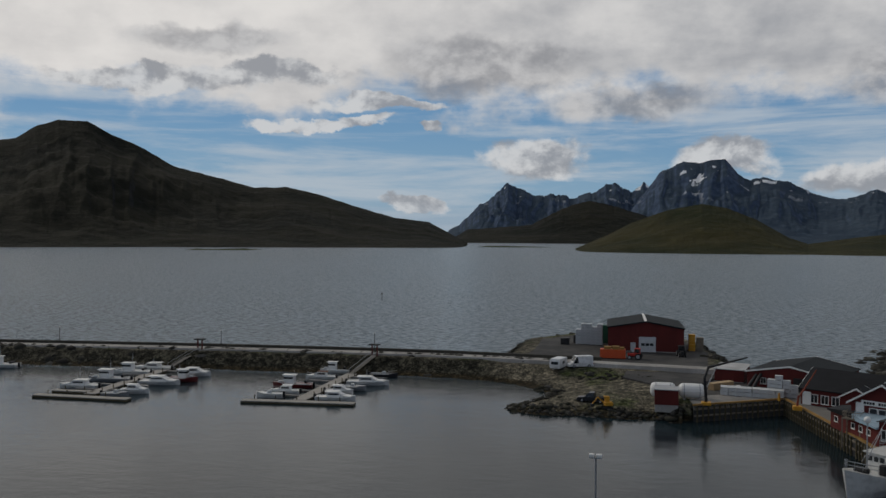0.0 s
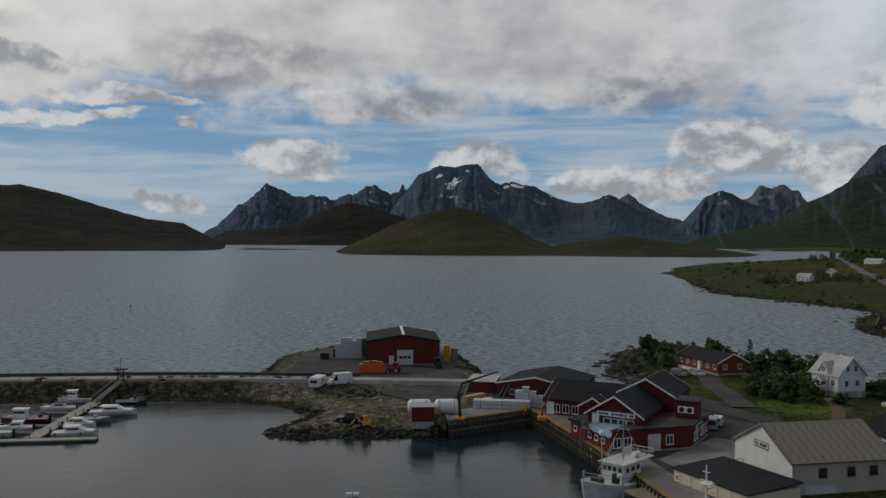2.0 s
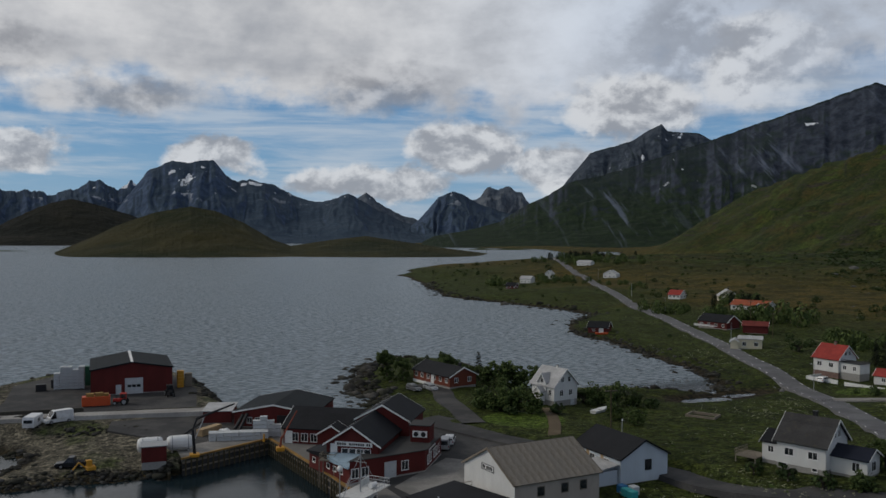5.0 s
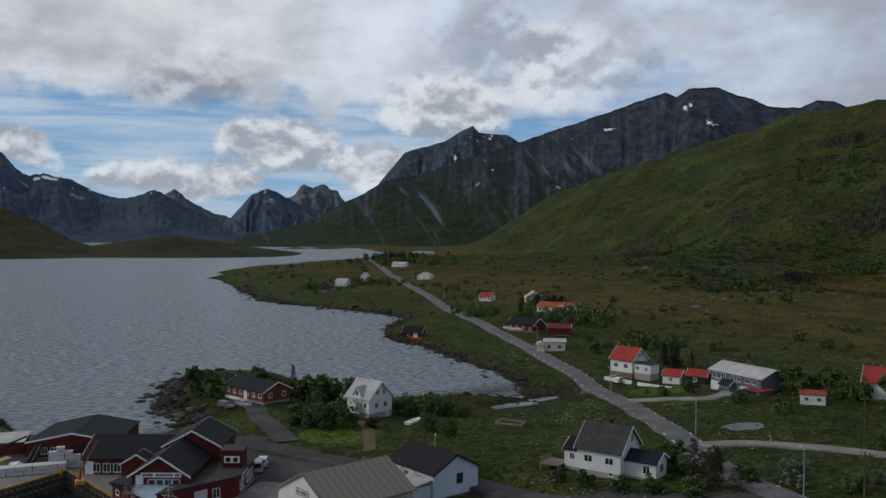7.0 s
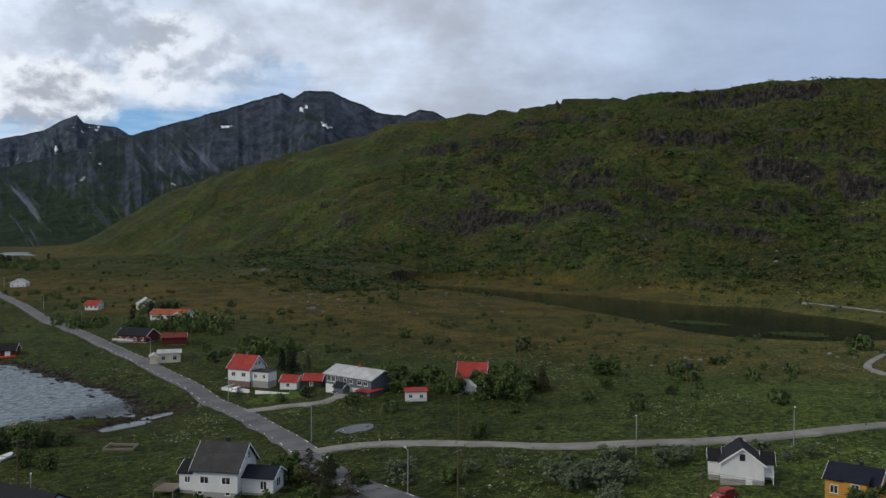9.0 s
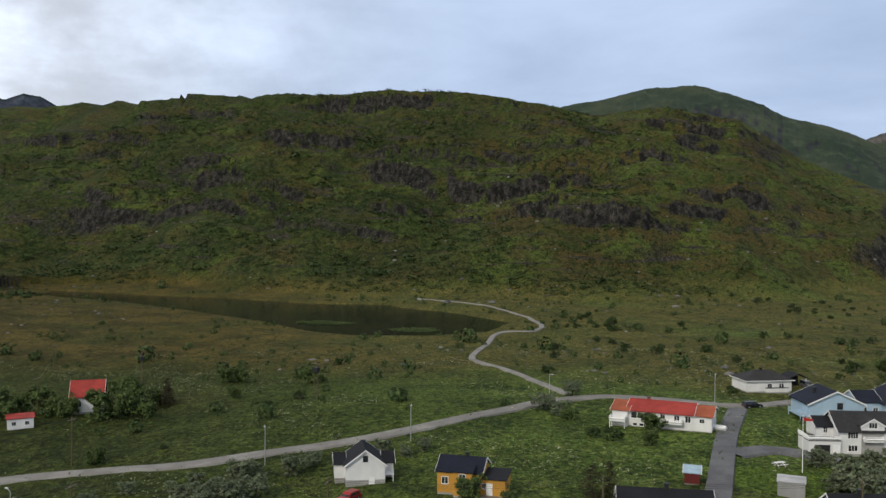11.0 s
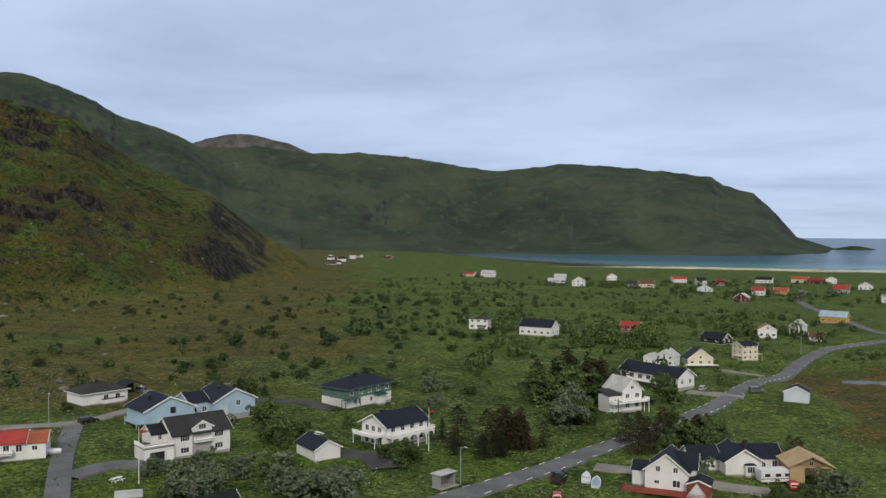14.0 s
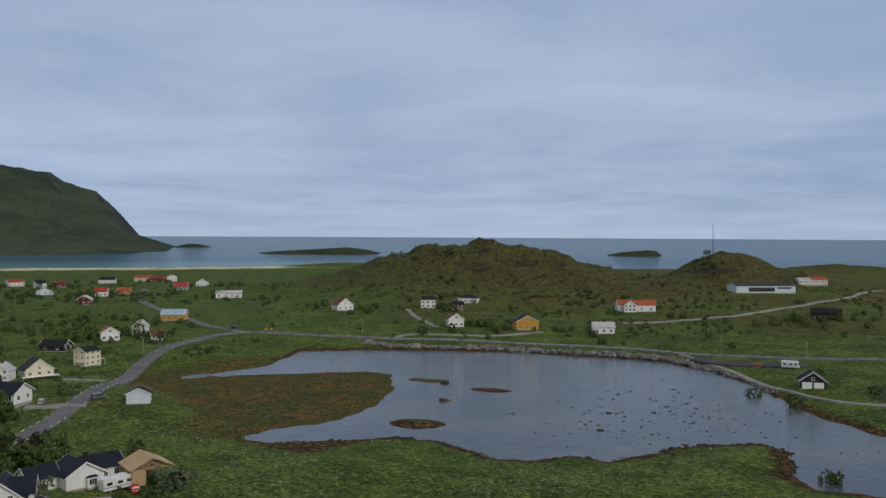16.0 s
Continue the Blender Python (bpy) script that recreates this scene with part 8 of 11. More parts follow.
M_RUBBLE = varied("rubble_stone", [(0.020, 0.019, 0.017), (0.048, 0.046, 0.040), (0.030, 0.031, 0.020), (0.11, 0.105, 0.097)])
M_RIPRAP = varied("grey_riprap", [(0.09, 0.088, 0.085), (0.20, 0.195, 0.19), (0.13, 0.125, 0.12), (0.27, 0.265, 0.26)])
RNG = np.random.default_rng(3)


def along(line, count, spread, size, lift=0.0, low=-0.5):
    """Stones along a line, spread to the sides, resting on the ground."""
    line = np.asarray(line, float)
    seg = np.hypot(*np.diff(line, axis=0).T)
    out = []
    for _ in range(count):
        i = RNG.choice(len(seg), p=seg / seg.sum())
        k = RNG.random()
        p = line[i] + (line[i + 1] - line[i]) * k
        d = (line[i + 1] - line[i]) / seg[i]
        u = RNG.normal(0, spread)
        x, y = p[0] - d[1] * u, p[1] + d[0] * u
        s = size * RNG.lognormal(0, 0.35)
        z = max(ground(x, y), low) + s * 0.15 + lift
        out.append((x, y, z, s * RNG.uniform(0.8, 1.5), s * RNG.uniform(0.8, 1.3), s * RNG.uniform(0.6, 1.0), RNG.uniform(0, 6.28)))
    return out


def breakwater_rubble():
    line = np.array([(-200, 153), (-157, 161.5), (-111, 171), (-65, 177.5), (-44, 179), (-28, 178)])
    out = []
    for d in np.arange(-0.5, 6.0, 0.72):
        for _ in range(300):
            i = RNG.integers(0, 5)
            k = RNG.random()
            p = line[i] + (line[i + 1] - line[i]) * k
            z = -0.3 + d * 0.62
            s = 0.62 * RNG.lognormal(0, 0.35)
            out.append((p[0] + RNG.normal(0, 0.3), p[1] + d + RNG.normal(0, 0.2), z, s * RNG.uniform(0.9, 1.7), s, s * RNG.uniform(0.7, 1.0), RNG.uniform(0, 6.28)))
    return out


scatter("breakwater_rubble", "dark weedy rubble stones of the breakwater", "rubble", STONES, breakwater_rubble(), M_RUBBLE)
scatter("harbour_rubble", "rough stones on the harbour bank", "rubble", STONES,
        along([(-32, 169), (-29, 162), (-34, 150), (-30, 146), (-17, 147.5), (-3, 148.5)], 620, 1.3, 0.34) + along([(-50, 192), (-48, 231), (-38, 245), (-34, 259)], 160, 1.6, 0.5)
        + along([(-2, 243), (3, 212), (3, 202)], 190, 1.3, 0.55) + along([(-25, 176), (-8, 172)], 80, 1.6, 0.35), M_RUBBLE)
scatter("shore_rocks", "dark shore rocks along the point and the bay", "rocks", STONES,
        along([(41, 196), (39, 217), (40, 229), (47, 251), (60, 270)], 480, 3.0, 0.75) + along([(93, 207), (112, 203), (126, 191), (141, 230), (146, 282), (148, 330)], 620, 3.2, 0.5)
        + along([(156, 351), (188, 393), (187, 421), (160, 496), (153, 532), (174, 669)], 420, 4.5, 0.8) + along([(116, 192), (136, 205), (137, 240)], 90, 7.0, 0.45), M_RUBBLE)
scatter("causeway_riprap", "pale grey riprap stones of the causeway", "rubble", STONES,
        along([(172, -384), (154, -382.5), (102, -394.5), (49, -392.5), (29, -387.5), (12, -369)], 1100, 1.1, 0.75) + along([(12, -369), (-5, -340), (-12, -318)], 160, 1.0, 0.6), M_RIPRAP)
scatter("lagoon_stones", "brown weed-covered stones in the lagoon", "rocks", STONES,
        along([(114, -199), (86, -216), (56, -205), (29, -212), (13, -233), (-10, -240), (-14, -214)], 360, 1.8, 0.35)
        + [(RNG.normal(20, 26), RNG.normal(-275, 30), 0.0, s, s * 0.8, s * 0.22, RNG.uniform(0, 6)) for s in RNG.lognormal(-0.75, 0.35, 260)]
        + [(91, -268.5, 0.3, 2.0, 1.4, 0.9, 0.3), (102, -300.5, 0.4, 1.8, 1.2, 0.9, 0.8)], M_RUBBLE)
scatter("roadside_stones", "heap of pale stones beside the road", "rubble", STONES, along([(146, 190), (143, 183)], 60, 1.2, 0.4), M_RIPRAP)


def leaf_material(name, lo, mid, hi):
    m, nt, b = material(name, 0.8, 0, 0.2)
    geo, info = nt.nodes.new("ShaderNodeNewGeometry"), nt.nodes.new("ShaderNodeObjectInfo")
    c = blend(nt, span(nt, geo.outputs["Random Per Island"], 0, 0.6), lo, mid)
    c = blend(nt, span(nt, geo.outputs["Random Per Island"], 0.55, 1.0), c, hi)
    c = blend(nt, span(nt, info.outputs["Random"], 0, 1, 0.0, 0.5), c, tuple(q * 0.6 for q in mid))
    nt.links.new(c, b.inputs["Base Color"])
    return m


M_LEAF = leaf_material("willow_leaves", (0.030, 0.050, 0.014), (0.062, 0.092, 0.024), (0.115, 0.155, 0.044))
M_LEAF_GREY = leaf_material("grey_willow_leaves", (0.060, 0.080, 0.044), (0.115, 0.140, 0.080), (0.19, 0.215, 0.13))
M_SPRUCE = leaf_material("spruce_needles", (0.007, 0.013, 0.006), (0.013, 0.022, 0.009), (0.026, 0.032, 0.012))
M_PINE = leaf_material("brown_pine_needles", (0.020, 0.020, 0.008), (0.038, 0.034, 0.013), (0.066, 0.050, 0.020))
M_BUSH = leaf_material("juniper_bushes", (0.017, 0.032, 0.009), (0.036, 0.060, 0.016), (0.068, 0.098, 0.030))
M_BARK = plain("bark", (0.06, 0.050, 0.040), 0.95, grain=0.3, scale=4)


def leaf_cloud(bm, rnd, c, r, count, size, flat=0.8):
    for _ in range(count):
        d = Vector((rnd.gauss(0, 1), rnd.gauss(0, 1), rnd.gauss(0, 1))).normalized() * r * rnd.uniform(0.35, 1.0) ** 0.6
        p = Vector(c) + Vector((d.x, d.y, d.z * flat))
        n = d.normalized() + Vector((rnd.gauss(0, 0.4), rnd.gauss(0, 0.4), 0.35 + rnd.gauss(0, 0.4)))
        a = n.cross(Vector((rnd.gauss(0, 1), rnd.gauss(0, 1), rnd.gauss(0, 1)))).normalized()
        b = n.cross(a).normalized()
        s = size * rnd.uniform(0.6, 1.4)
        v = [bm.verts.new(p + a * s + b * s * 0.2), bm.verts.new(p + b * s * 0.6), bm.verts.new(p - a * s), bm.verts.new(p - b * s * 0.6)]
        bm.faces.new(v)


def broadleaf(seed, h=5.0, w=4.6, clumps=84, leaves=32, mat=None, label="bushy green willow tree", name="tree"):
    rnd = random.Random(seed)
    r = thing(name, label, "tree", 0, 0, 0, -60)
    bm = bmesh.new()
    top = Vector((rnd.uniform(-0.3, 0.3), rnd.uniform(-0.3, 0.3), h * 0.55))
    rod(bm, (0, 0, -0.5), top * 0.5, 0.16, 0.11, 7)
    rod(bm, top * 0.5, top, 0.11, 0.05, 6)
    tips = []
    for i in range(9):
        a, z = rnd.uniform(0, 6.28), rnd.uniform(0.25, 0.55) * h
        q = Vector((math.cos(a) * w * rnd.uniform(0.2, 0.38), math.sin(a) * w * rnd.uniform(0.2, 0.38), z + rnd.uniform(0.15, 0.35) * h))
        rod(bm, top * (z / top.z * 0.7), q, 0.06, 0.02, 5)
        tips.append(q)
    part("trunk", bm, M_BARK, r)
    bm = bmesh.new()
    lobes = [(Vector((rnd.uniform(-0.3, 0.3) * w, rnd.uniform(-0.3, 0.3) * w, h * rnd.uniform(0.16, 0.74))), w * rnd.uniform(0.20, 0.33)) for _ in range(9)]
    for i in range(clumps):
        c, rad = rnd.choice(lobes)
        d = Vector((rnd.gauss(0, 1), rnd.gauss(0, 1), rnd.gauss(0.25, 0.8))).normalized()
        p = c + d * rad * rnd.uniform(0.6, 1.15)
        p.z = max(p.z, h * 0.06)
        leaf_cloud(bm, rnd, p, w * rnd.uniform(0.08, 0.15), leaves, 0.21)
    part("crown", bm, mat or M_LEAF, r)
    return r


def conifer(seed, h=9.0, w=4.4, mat=None, label="dark green pointed spruce tree"):
    rnd = random.Random(seed)
    r = thing("conifer", label, "tree", 0, 0, 0, -60)
    part("trunk", rods(((0, 0, -0.5), (0.1, 0, h * 0.95), 0.16, 0.03, 7)), M_BARK, r)
    bm = bmesh.new()
    tiers = int(h * 2.4)
    for i in range(tiers):
        k = i / tiers
        z, rad = h * (0.06 + 0.92 * k), w / 2 * (1 - k) ** 0.8 * rnd.uniform(0.75, 1.15) + 0.1
        for j in range(int(5 + 6 * (1 - k))):
            a = rnd.uniform(0, 6.28)
            for s in np.linspace(0.25, 1.0, 4):
                p = Vector((math.cos(a) * rad * s, math.sin(a) * rad * s, z - rad * s * 0.22 + rnd.uniform(-0.1, 0.1)))
                for _ in range(2):
                    d = Vector((math.cos(a + rnd.uniform(-0.9, 0.9)), math.sin(a + rnd.uniform(-0.9, 0.9)), rnd.uniform(-0.5, 0.15))) * rnd.uniform(0.25, 0.5)
                    b = Vector((-d.y, d.x, rnd.uniform(-0.3, 0.3))).normalized() * 0.16
                    bm.faces.new([bm.verts.new(q) for q in (p - d * 0.4, p + b, p + d, p - b)])
    part("crown", bm, mat or M_SPRUCE, r)
    return r


TREES = {"w": [broadleaf(1), broadleaf(2, 4.6, 4.6), broadleaf(3, 5.4, 4.0)],
         "g": [broadleaf(5, 4.4, 4.8, mat=M_LEAF_GREY, label="silvery grey-green willow tree"), broadleaf(6, 5.0, 4.4, mat=M_LEAF_GREY, label="silvery grey-green willow tree")],
         "s": [conifer(7), conifer(8, 9.5, 4.0), conifer(10, 8.0, 4.8)],
         "p": [conifer(11, 7.0, 6.4, M_PINE, "brownish-green bushy pine tree"), conifer(12, 7.5, 5.8, M_PINE, "brownish-green bushy pine tree")],
         "b": [broadleaf(21, 2.4, 3.2, 34, 18, mat=M_BUSH, label="low rounded dark green bush", name="bush"), broadleaf(22, 2.0, 3.0, 32, 18, mat=M_BUSH, label="low rounded dark green bush", name="bush")]}
TRND = random.Random(5)


FAR_PLANTS = {k: [] for k in TREES}


def plant(kind, x, y, size=1.0, group=""):
    if math.hypot(x, y) > 290 and kind != "b":
        w, h = {"w": (2.4, 3.7), "g": (2.4, 3.5), "s": (1.9, 6.4), "p": (2.8, 5.2)}[kind]
        FAR_PLANTS[kind].append((x, y, ground(x, y) - 0.3, size * w, size * w * TRND.uniform(0.85, 1.15), size * h * TRND.uniform(0.85, 1.15), TRND.uniform(0, 6.28)))
        return None
    src = TRND.choice(TREES[kind])
    ob = copy_thing(src, pose(x, y, ground(x, y) - 0.1, 0, 0, TRND.uniform(0, 360)) @ Matrix.Diagonal((size * TRND.uniform(0.9, 1.15), size * TRND.uniform(0.9, 1.15), size * TRND.uniform(0.88, 1.12), 1)))
    return tagged(ob, group=group) if group else ob


def grove(kind, x, y, sx, sy, n, size=1.0, group="trees", yaw=0.0):
    c, s = math.cos(radians(yaw)), math.sin(radians(yaw))
    for _ in range(n):
        u, v = TRND.gauss(0, 0.5) * sx, TRND.gauss(0, 0.5) * sy
        plant(kind, x + u * c - v * s, y + u * s + v * c, size * TRND.uniform(0.75, 1.2), group)


def free_places(count, az0, az1, r0, r1, seed, zmin=1.6, power=0.5, keep=None):
    """Random places on open land within a stretch of bearings and distances."""
    g = np.random.default_rng(seed)
    az, r = np.radians(g.uniform(az0, az1, count * 3)), (r0 ** (1 / power) + (r1 ** (1 / power) - r0 ** (1 / power)) * g.random(count * 3)) ** power
    x, y = r * np.sin(az), r * np.cos(az)
    z = land_height(x, y)
    ok = (z > zmin) & (to_line(x, y, MAIN) > 6) & (to_edge(x, y, SHORE) > 3) & (to_edge(x, y, LAKE) < -4) & ~((x < 46) & (y > 95))
    if keep is not None:
        ok &= keep(x, y, z, g)
    for ob in HOUSES:
        ok &= np.hypot(x - ob[0], y - ob[1]) > ob[2]
    k = np.flatnonzero(ok)[:count]
    return x[k], y[k], z[k], g


REFITS = [("ochre yellow house with dark blue roofs", 0.88, 0, 1.4), ("front dormer and balcony", 0.94, 0, 0), ("long balcony and round arches", 0.90, 0, -1.6), ("wheel on its front", 0.92, 0, -4.0),
          ("white house with a dark roof and white balcony", 0.92, 0, -0.4), ("grey basement and side porch", 0.84, 0, -0.8), ("veranda by the road", 0.78, 0, 0), ("long white house with dark windows", 0.72, 0, 0),
          ("white house by the northern shore", 0.78, 0, 0), ("white gabled cottage beside the road", 0.80, 0, 0), ("white house with navy roof on the heath", 0.9, 0, 0), ("dark hip roof and double carport", 0.94, 0, 0)]


def refit(words, f, dx=0.0, dy=0.0):
    """Takes the house with these words in its label to a share of its size about its own middle, and moves it on the plan."""
    for ob in [o for o in scene.objects if o.parent is None and o.type == "EMPTY" and words in o.get("label", "")]:
        inner = [q.matrix_basis @ Vector(c) for q in ob.children if q.type == "MESH" and q.name.startswith("wall") for c in q.bound_box]
        if inner:
            mid = [(min(p[i] for p in inner) + max(p[i] for p in inner)) / 2 for i in (0, 1)]
            shrunk(ob, f, *mid)
            ob.matrix_basis = Matrix.Translation((dx, dy, 0)) @ ob.matrix_basis


for words_, f_, dx_, dy_ in REFITS:
    refit(words_, f_, dx_, dy_)
HOUSES = [((o.matrix_basis @ Vector((6, 4, 0))).x, (o.matrix_basis @ Vector((6, 4, 0))).y, 10.5) for o in scene.objects if o.parent is None and o.type == "EMPTY" and o.get("category") in ("house", "shed", "garage", "factory", "warehouse", "barn")]


def clumpy(size, cut, seed):
    return lambda x, y, z, g: fbm(x, y, size, 3, seed) + g.uniform(-0.35, 0.35, x.shape) > cut


# trees on the point
for x_, y_, k_, s_ in ((48, 222, "w", 1.1), (51, 216, "w", 0.9), (62, 214, "w", 1.0), (66, 212, "w", 1.15), (69, 209, "s", 0.7), (70, 205, "w", 1.1), (73, 200, "w", 1.2), (77, 200, "w", 1.0),
                       (80, 196, "w", 1.0), (70, 196, "w", 0.8), (59.5, 176, "w", 1.0), (61.5, 172, "w", 1.1), (64, 169, "w", 1.0), (66.5, 166, "w", 0.9), (62, 167, "b", 1.0), (72, 165, "b", 0.9),
                       (86, 176, "w", 0.9), (89, 173, "w", 1.0), (92, 171, "w", 0.8), (84, 179, "b", 1.2), (95, 168, "b", 1.1), (57, 222, "g", 0.9), (58.5, 226, "g", 0.8)):
    plant(k_, x_, y_, s_ * 1.2, "trees on the point")
# round the grey-roofed house and the junction
for x_, y_, k_, s_ in ((99, 106, "w", 1.1), (101, 103, "p", 0.8), (104, 101, "w", 0.9), (100, 97, "s", 0.6), (96, 95, "p", 0.8), (92, 93, "w", 0.9), (98, 91, "p", 0.7), (88, 98, "w", 0.8), (84, 101, "b", 1.2),
                       (82, 106, "b", 1.2), (80, 111, "b", 1.1), (104, 94, "w", 0.8), (108, 89, "g", 0.9), (112, 82, "w", 0.8)):
    plant(k_, x_, y_, s_, "trees by the junction")
grove("w", 168, 138, 5, 5, 4, 0.9, "trees behind the grey-blue house")
grove("w", 188, 122, 11, 8, 15, 1.15, "trees by the red roof")
grove("p", 190, 112, 5, 5, 3, 0.8, "trees by the red roof")
for x_, y_, k_, s_ in ((218, 297, "w", 1.62), (223, 292, "w", 1.85), (223, 281, "w", 1.73), (234, 288, "w", 1.42), (200, 237, "w", 1.11), (200, 230, "w", 1.37), (208, 234, "w", 1.21), (183, 196, "s", 0.96), (180, 228, "b", 1.67),
                       (171, 143, "w", 1.4), (176, 150, "w", 1.21), (174, 139, "w", 1.05), (177, 136, "w", 1.23), (176, 131, "w", 1.21), (173, 118, "w", 1.37), (175, 114, "w", 1.5), (183, 116, "w", 1.27), (177, 109, "w", 1.14),
                       (195, 114, "p", 0.92), (224, 112, "w", 0.97), (227, 109, "w", 1.03), (140, 96, "w", 0.85), (213, 320, "w", 1.42), (203, 367, "w", 1.5), (201, 350, "w", 1.36)):
    plant(k_, x_, y_, s_, "trees round the northern houses")
for x_, y_, k_, s_ in ((262, 92, "b", 1.26), (224, 86, "w", 1.36), (196, 79, "b", 1.1), (188, 84, "b", 0.96), (158, 162, "b", 1.46), (151, 164, "b", 1.04), (82, 150, "w", 0.82), (80, 156, "w", 0.79), (119, 83, "g", 0.53),
                       (124, 79, "g", 0.53), (129, 70, "g", 0.61), (135, 63, "g", 0.73), (139, 57, "g", 0.81), (143, 55, "g", 0.74), (150, 88, "b", 0.62)):
    plant(k_, x_, y_, s_, "shrubs in the northern meadow")
plant("w", 201, 99, 0.7, "field trees")
grove("s", 190, 205, 5, 6, 5, 0.8, "trees behind the red roof")
grove("w", 204, 235, 14, 14, 14, 1.0, "trees north of the red roof")
grove("w", 222, 312, 12, 14, 16, 1.1, "trees round the orange roof")
grove("w", 258, 372, 14, 12, 12, 1.1, "trees round the cottages")
grove("s", 246, 352, 12, 14, 8, 0.8, "spruces by the cottages")
grove("w", 214, 350, 8, 14, 7, 1.0, "trees by the road")
grove("w", 205, 572, 14, 18, 8, 1.2, "trees on the cape")
grove("s", 420, 900, 50, 60, 26, 1.0, "spruces on the cape")
grove("w", 330, 700, 40, 70, 34, 1.3, "trees on the cape")
grove("s", 345, 735, 16, 30, 16, 0.9, "spruces on the cape")
grove("w", 240, 560, 14, 30, 14, 1.1, "trees on the cape")
grove("w", 262, 500, 10, 40, 10, 0.9, "trees on the cape")
# gardens in the middle of the village
for x_, y_, k_, s_ in ((173, 8, "b", 1.1), (171, 4, "b", 1.2), (167, -3, "w", 0.75), (186, 14, "w", 0.7), (189, 16, "g", 0.9), (193, 20, "g", 1.0), (188, -3, "b", 0.9), (191, -8, "b", 0.8), (230, -24, "b", 1.0),
                       (232, -44, "b", 1.1), (228, -67, "w", 1.2), (240, -62, "w", 1.2), (181, -58, "w", 1.0), (176, -60, "w", 1.1), (185, -64, "w", 1.0), (190, -67, "b", 1.3), (180, -66, "w", 0.9),
                       (152, -50, "w", 0.9), (158, -76, "w", 0.8), (155, -80, "w", 1.0), (151, -76, "w", 1.1), (158, -92, "s", 0.55), (172, -97, "s", 0.5), (200, -102, "b", 1.0), (193, -100, "w", 0.9), (198, -108, "g", 1.0),
                       (204, -114, "g", 0.9), (144, -62, "b", 1.2), (162, -57, "b", 0.9)):
    plant(k_, x_, y_, s_, "garden trees")
grove("g", 148, -36, 6, 10, 8, 1.05, "silver willows in the garden")
grove("g", 140, -54, 5, 8, 8, 1.1, "silver willows in the garden")
grove("g", 122, 60, 8, 12, 9, 0.8, "silver willows by the lane")
grove("w", 133, 22, 5, 5, 4, 0.8, "bushes by the ochre house")
grove("p", 136, 6, 3, 3, 2, 0.7, "pines by the lane")
grove("g", 152, 40, 5, 6, 4, 0.6, "bushes by the lane")
# conifer belt and woods beside the main road
# single trees round the eastern gardens, the wood and the farms on the plain
for x_, y_, k_, s_ in ((203, -152, "s", 1.49), (209, -161, "p", 1.82), (207, -167, "s", 1.46), (195, -163, "p", 1.62), (180, -141, "g", 1.66), (168, -130, "g", 1.68), (255, -157, "w", 1.34), (262, -165, "w", 1.58),
                       (276, -187, "w", 1.47), (350, -99, "b", 2.6), (375, -118, "b", 2.3), (338, -136, "b", 2.6), (266, -69, "w", 1.36), (293, -67, "b", 1.60), (265, -89, "b", 1.50), (244, -74, "w", 0.93), (192, -62, "w", 1.19),
                       (199, -62, "w", 1.04), (211, 15, "g", 1.03), (180, -3, "w", 0.89), (162, -31, "g", 0.9), (163, -41, "g", 0.93), (157, -46, "g", 1.10), (155, -52, "g", 1.14), (224, -122, "g", 1.05)):
    plant(k_, x_, y_, s_, "trees on the plain")
for x_, y_, k_, s_ in ((251, -154, "w", 1.27), (278, -192, "w", 1.59), (306, -200, "w", 1.27), (341, -199, "b", 1.97), (330, -254, "w", 1.48), (298, -234, "w", 1.25), (311, -256, "w", 1.65), (312, -264, "w", 1.78),
                       (298, -276, "w", 1.78), (297, -282, "w", 1.59), (391, -348, "w", 1.48), (343, -333, "w", 1.12), (301, -343, "w", 2.03), (285, -317, "w", 1.56), (272, -344, "w", 1.49), (332, -399, "w", 1.09),
                       (324, -342, "w", 0.86), (356, -232, "w", 1.58), (380, -241, "w", 1.22), (363, -336, "w", 1.28), (386, -308, "w", 1.13), (141, -128, "p", 1.20), (142, -134, "p", 1.05), (121, -154, "p", 0.98),
                       (185, -179, "w", 1.50)):
    plant(k_, x_, y_, s_, "trees on the plain")
grove("p", 158, -104, 5, 9, 14, 1.15, "pines by the road")
grove("s", 152, -99, 2, 3, 3, 0.75, "pines by the road")
grove("s", 204, -160, 10, 14, 9, 1.1, "dark spruce wood")
grove("p", 202, -158, 11, 14, 22, 1.5, "dark spruce wood")
grove("w", 198, -152, 10, 12, 12, 1.6, "dark spruce wood")
grove("w", 190, -150, 6, 8, 10, 1.1, "trees by the spruce wood")
grove("g", 184, -144, 4, 5, 4, 1.2, "trees by the spruce wood")
grove("w", 172, -137, 5, 7, 8, 1.0, "trees by the road")
grove("p", 146, -148, 6, 9, 8, 1.1, "trees behind the white house")
grove("w", 144, -146, 6, 9, 12, 1.15, "trees behind the white house")
grove("p", 150, -140, 3, 4, 3, 0.8, "trees behind the white house")
plant("w", 198, -190, 1.1, "garden trees")
plant("w", 196, -186, 1.0, "garden trees")
plant("w", 197, -214, 0.8, "garden trees")
plant("g", 118, -121, 0.9, "garden trees")
plant("g", 121, -126, 1.0, "garden trees")
grove("g", 104, -144, 2, 3, 3, 0.9, "bushes by the building site")
grove("w", 101, -130, 5, 4, 6, 0.85, "bushes by the forecourt")
plant("p", 128, -160, 0.7, "garden trees")
grove("w", 285, -252, 22, 16, 32, 1.25, "trees round the red cabin")
grove("w", 345, -235, 12, 12, 9, 1.0, "trees by the white houses")
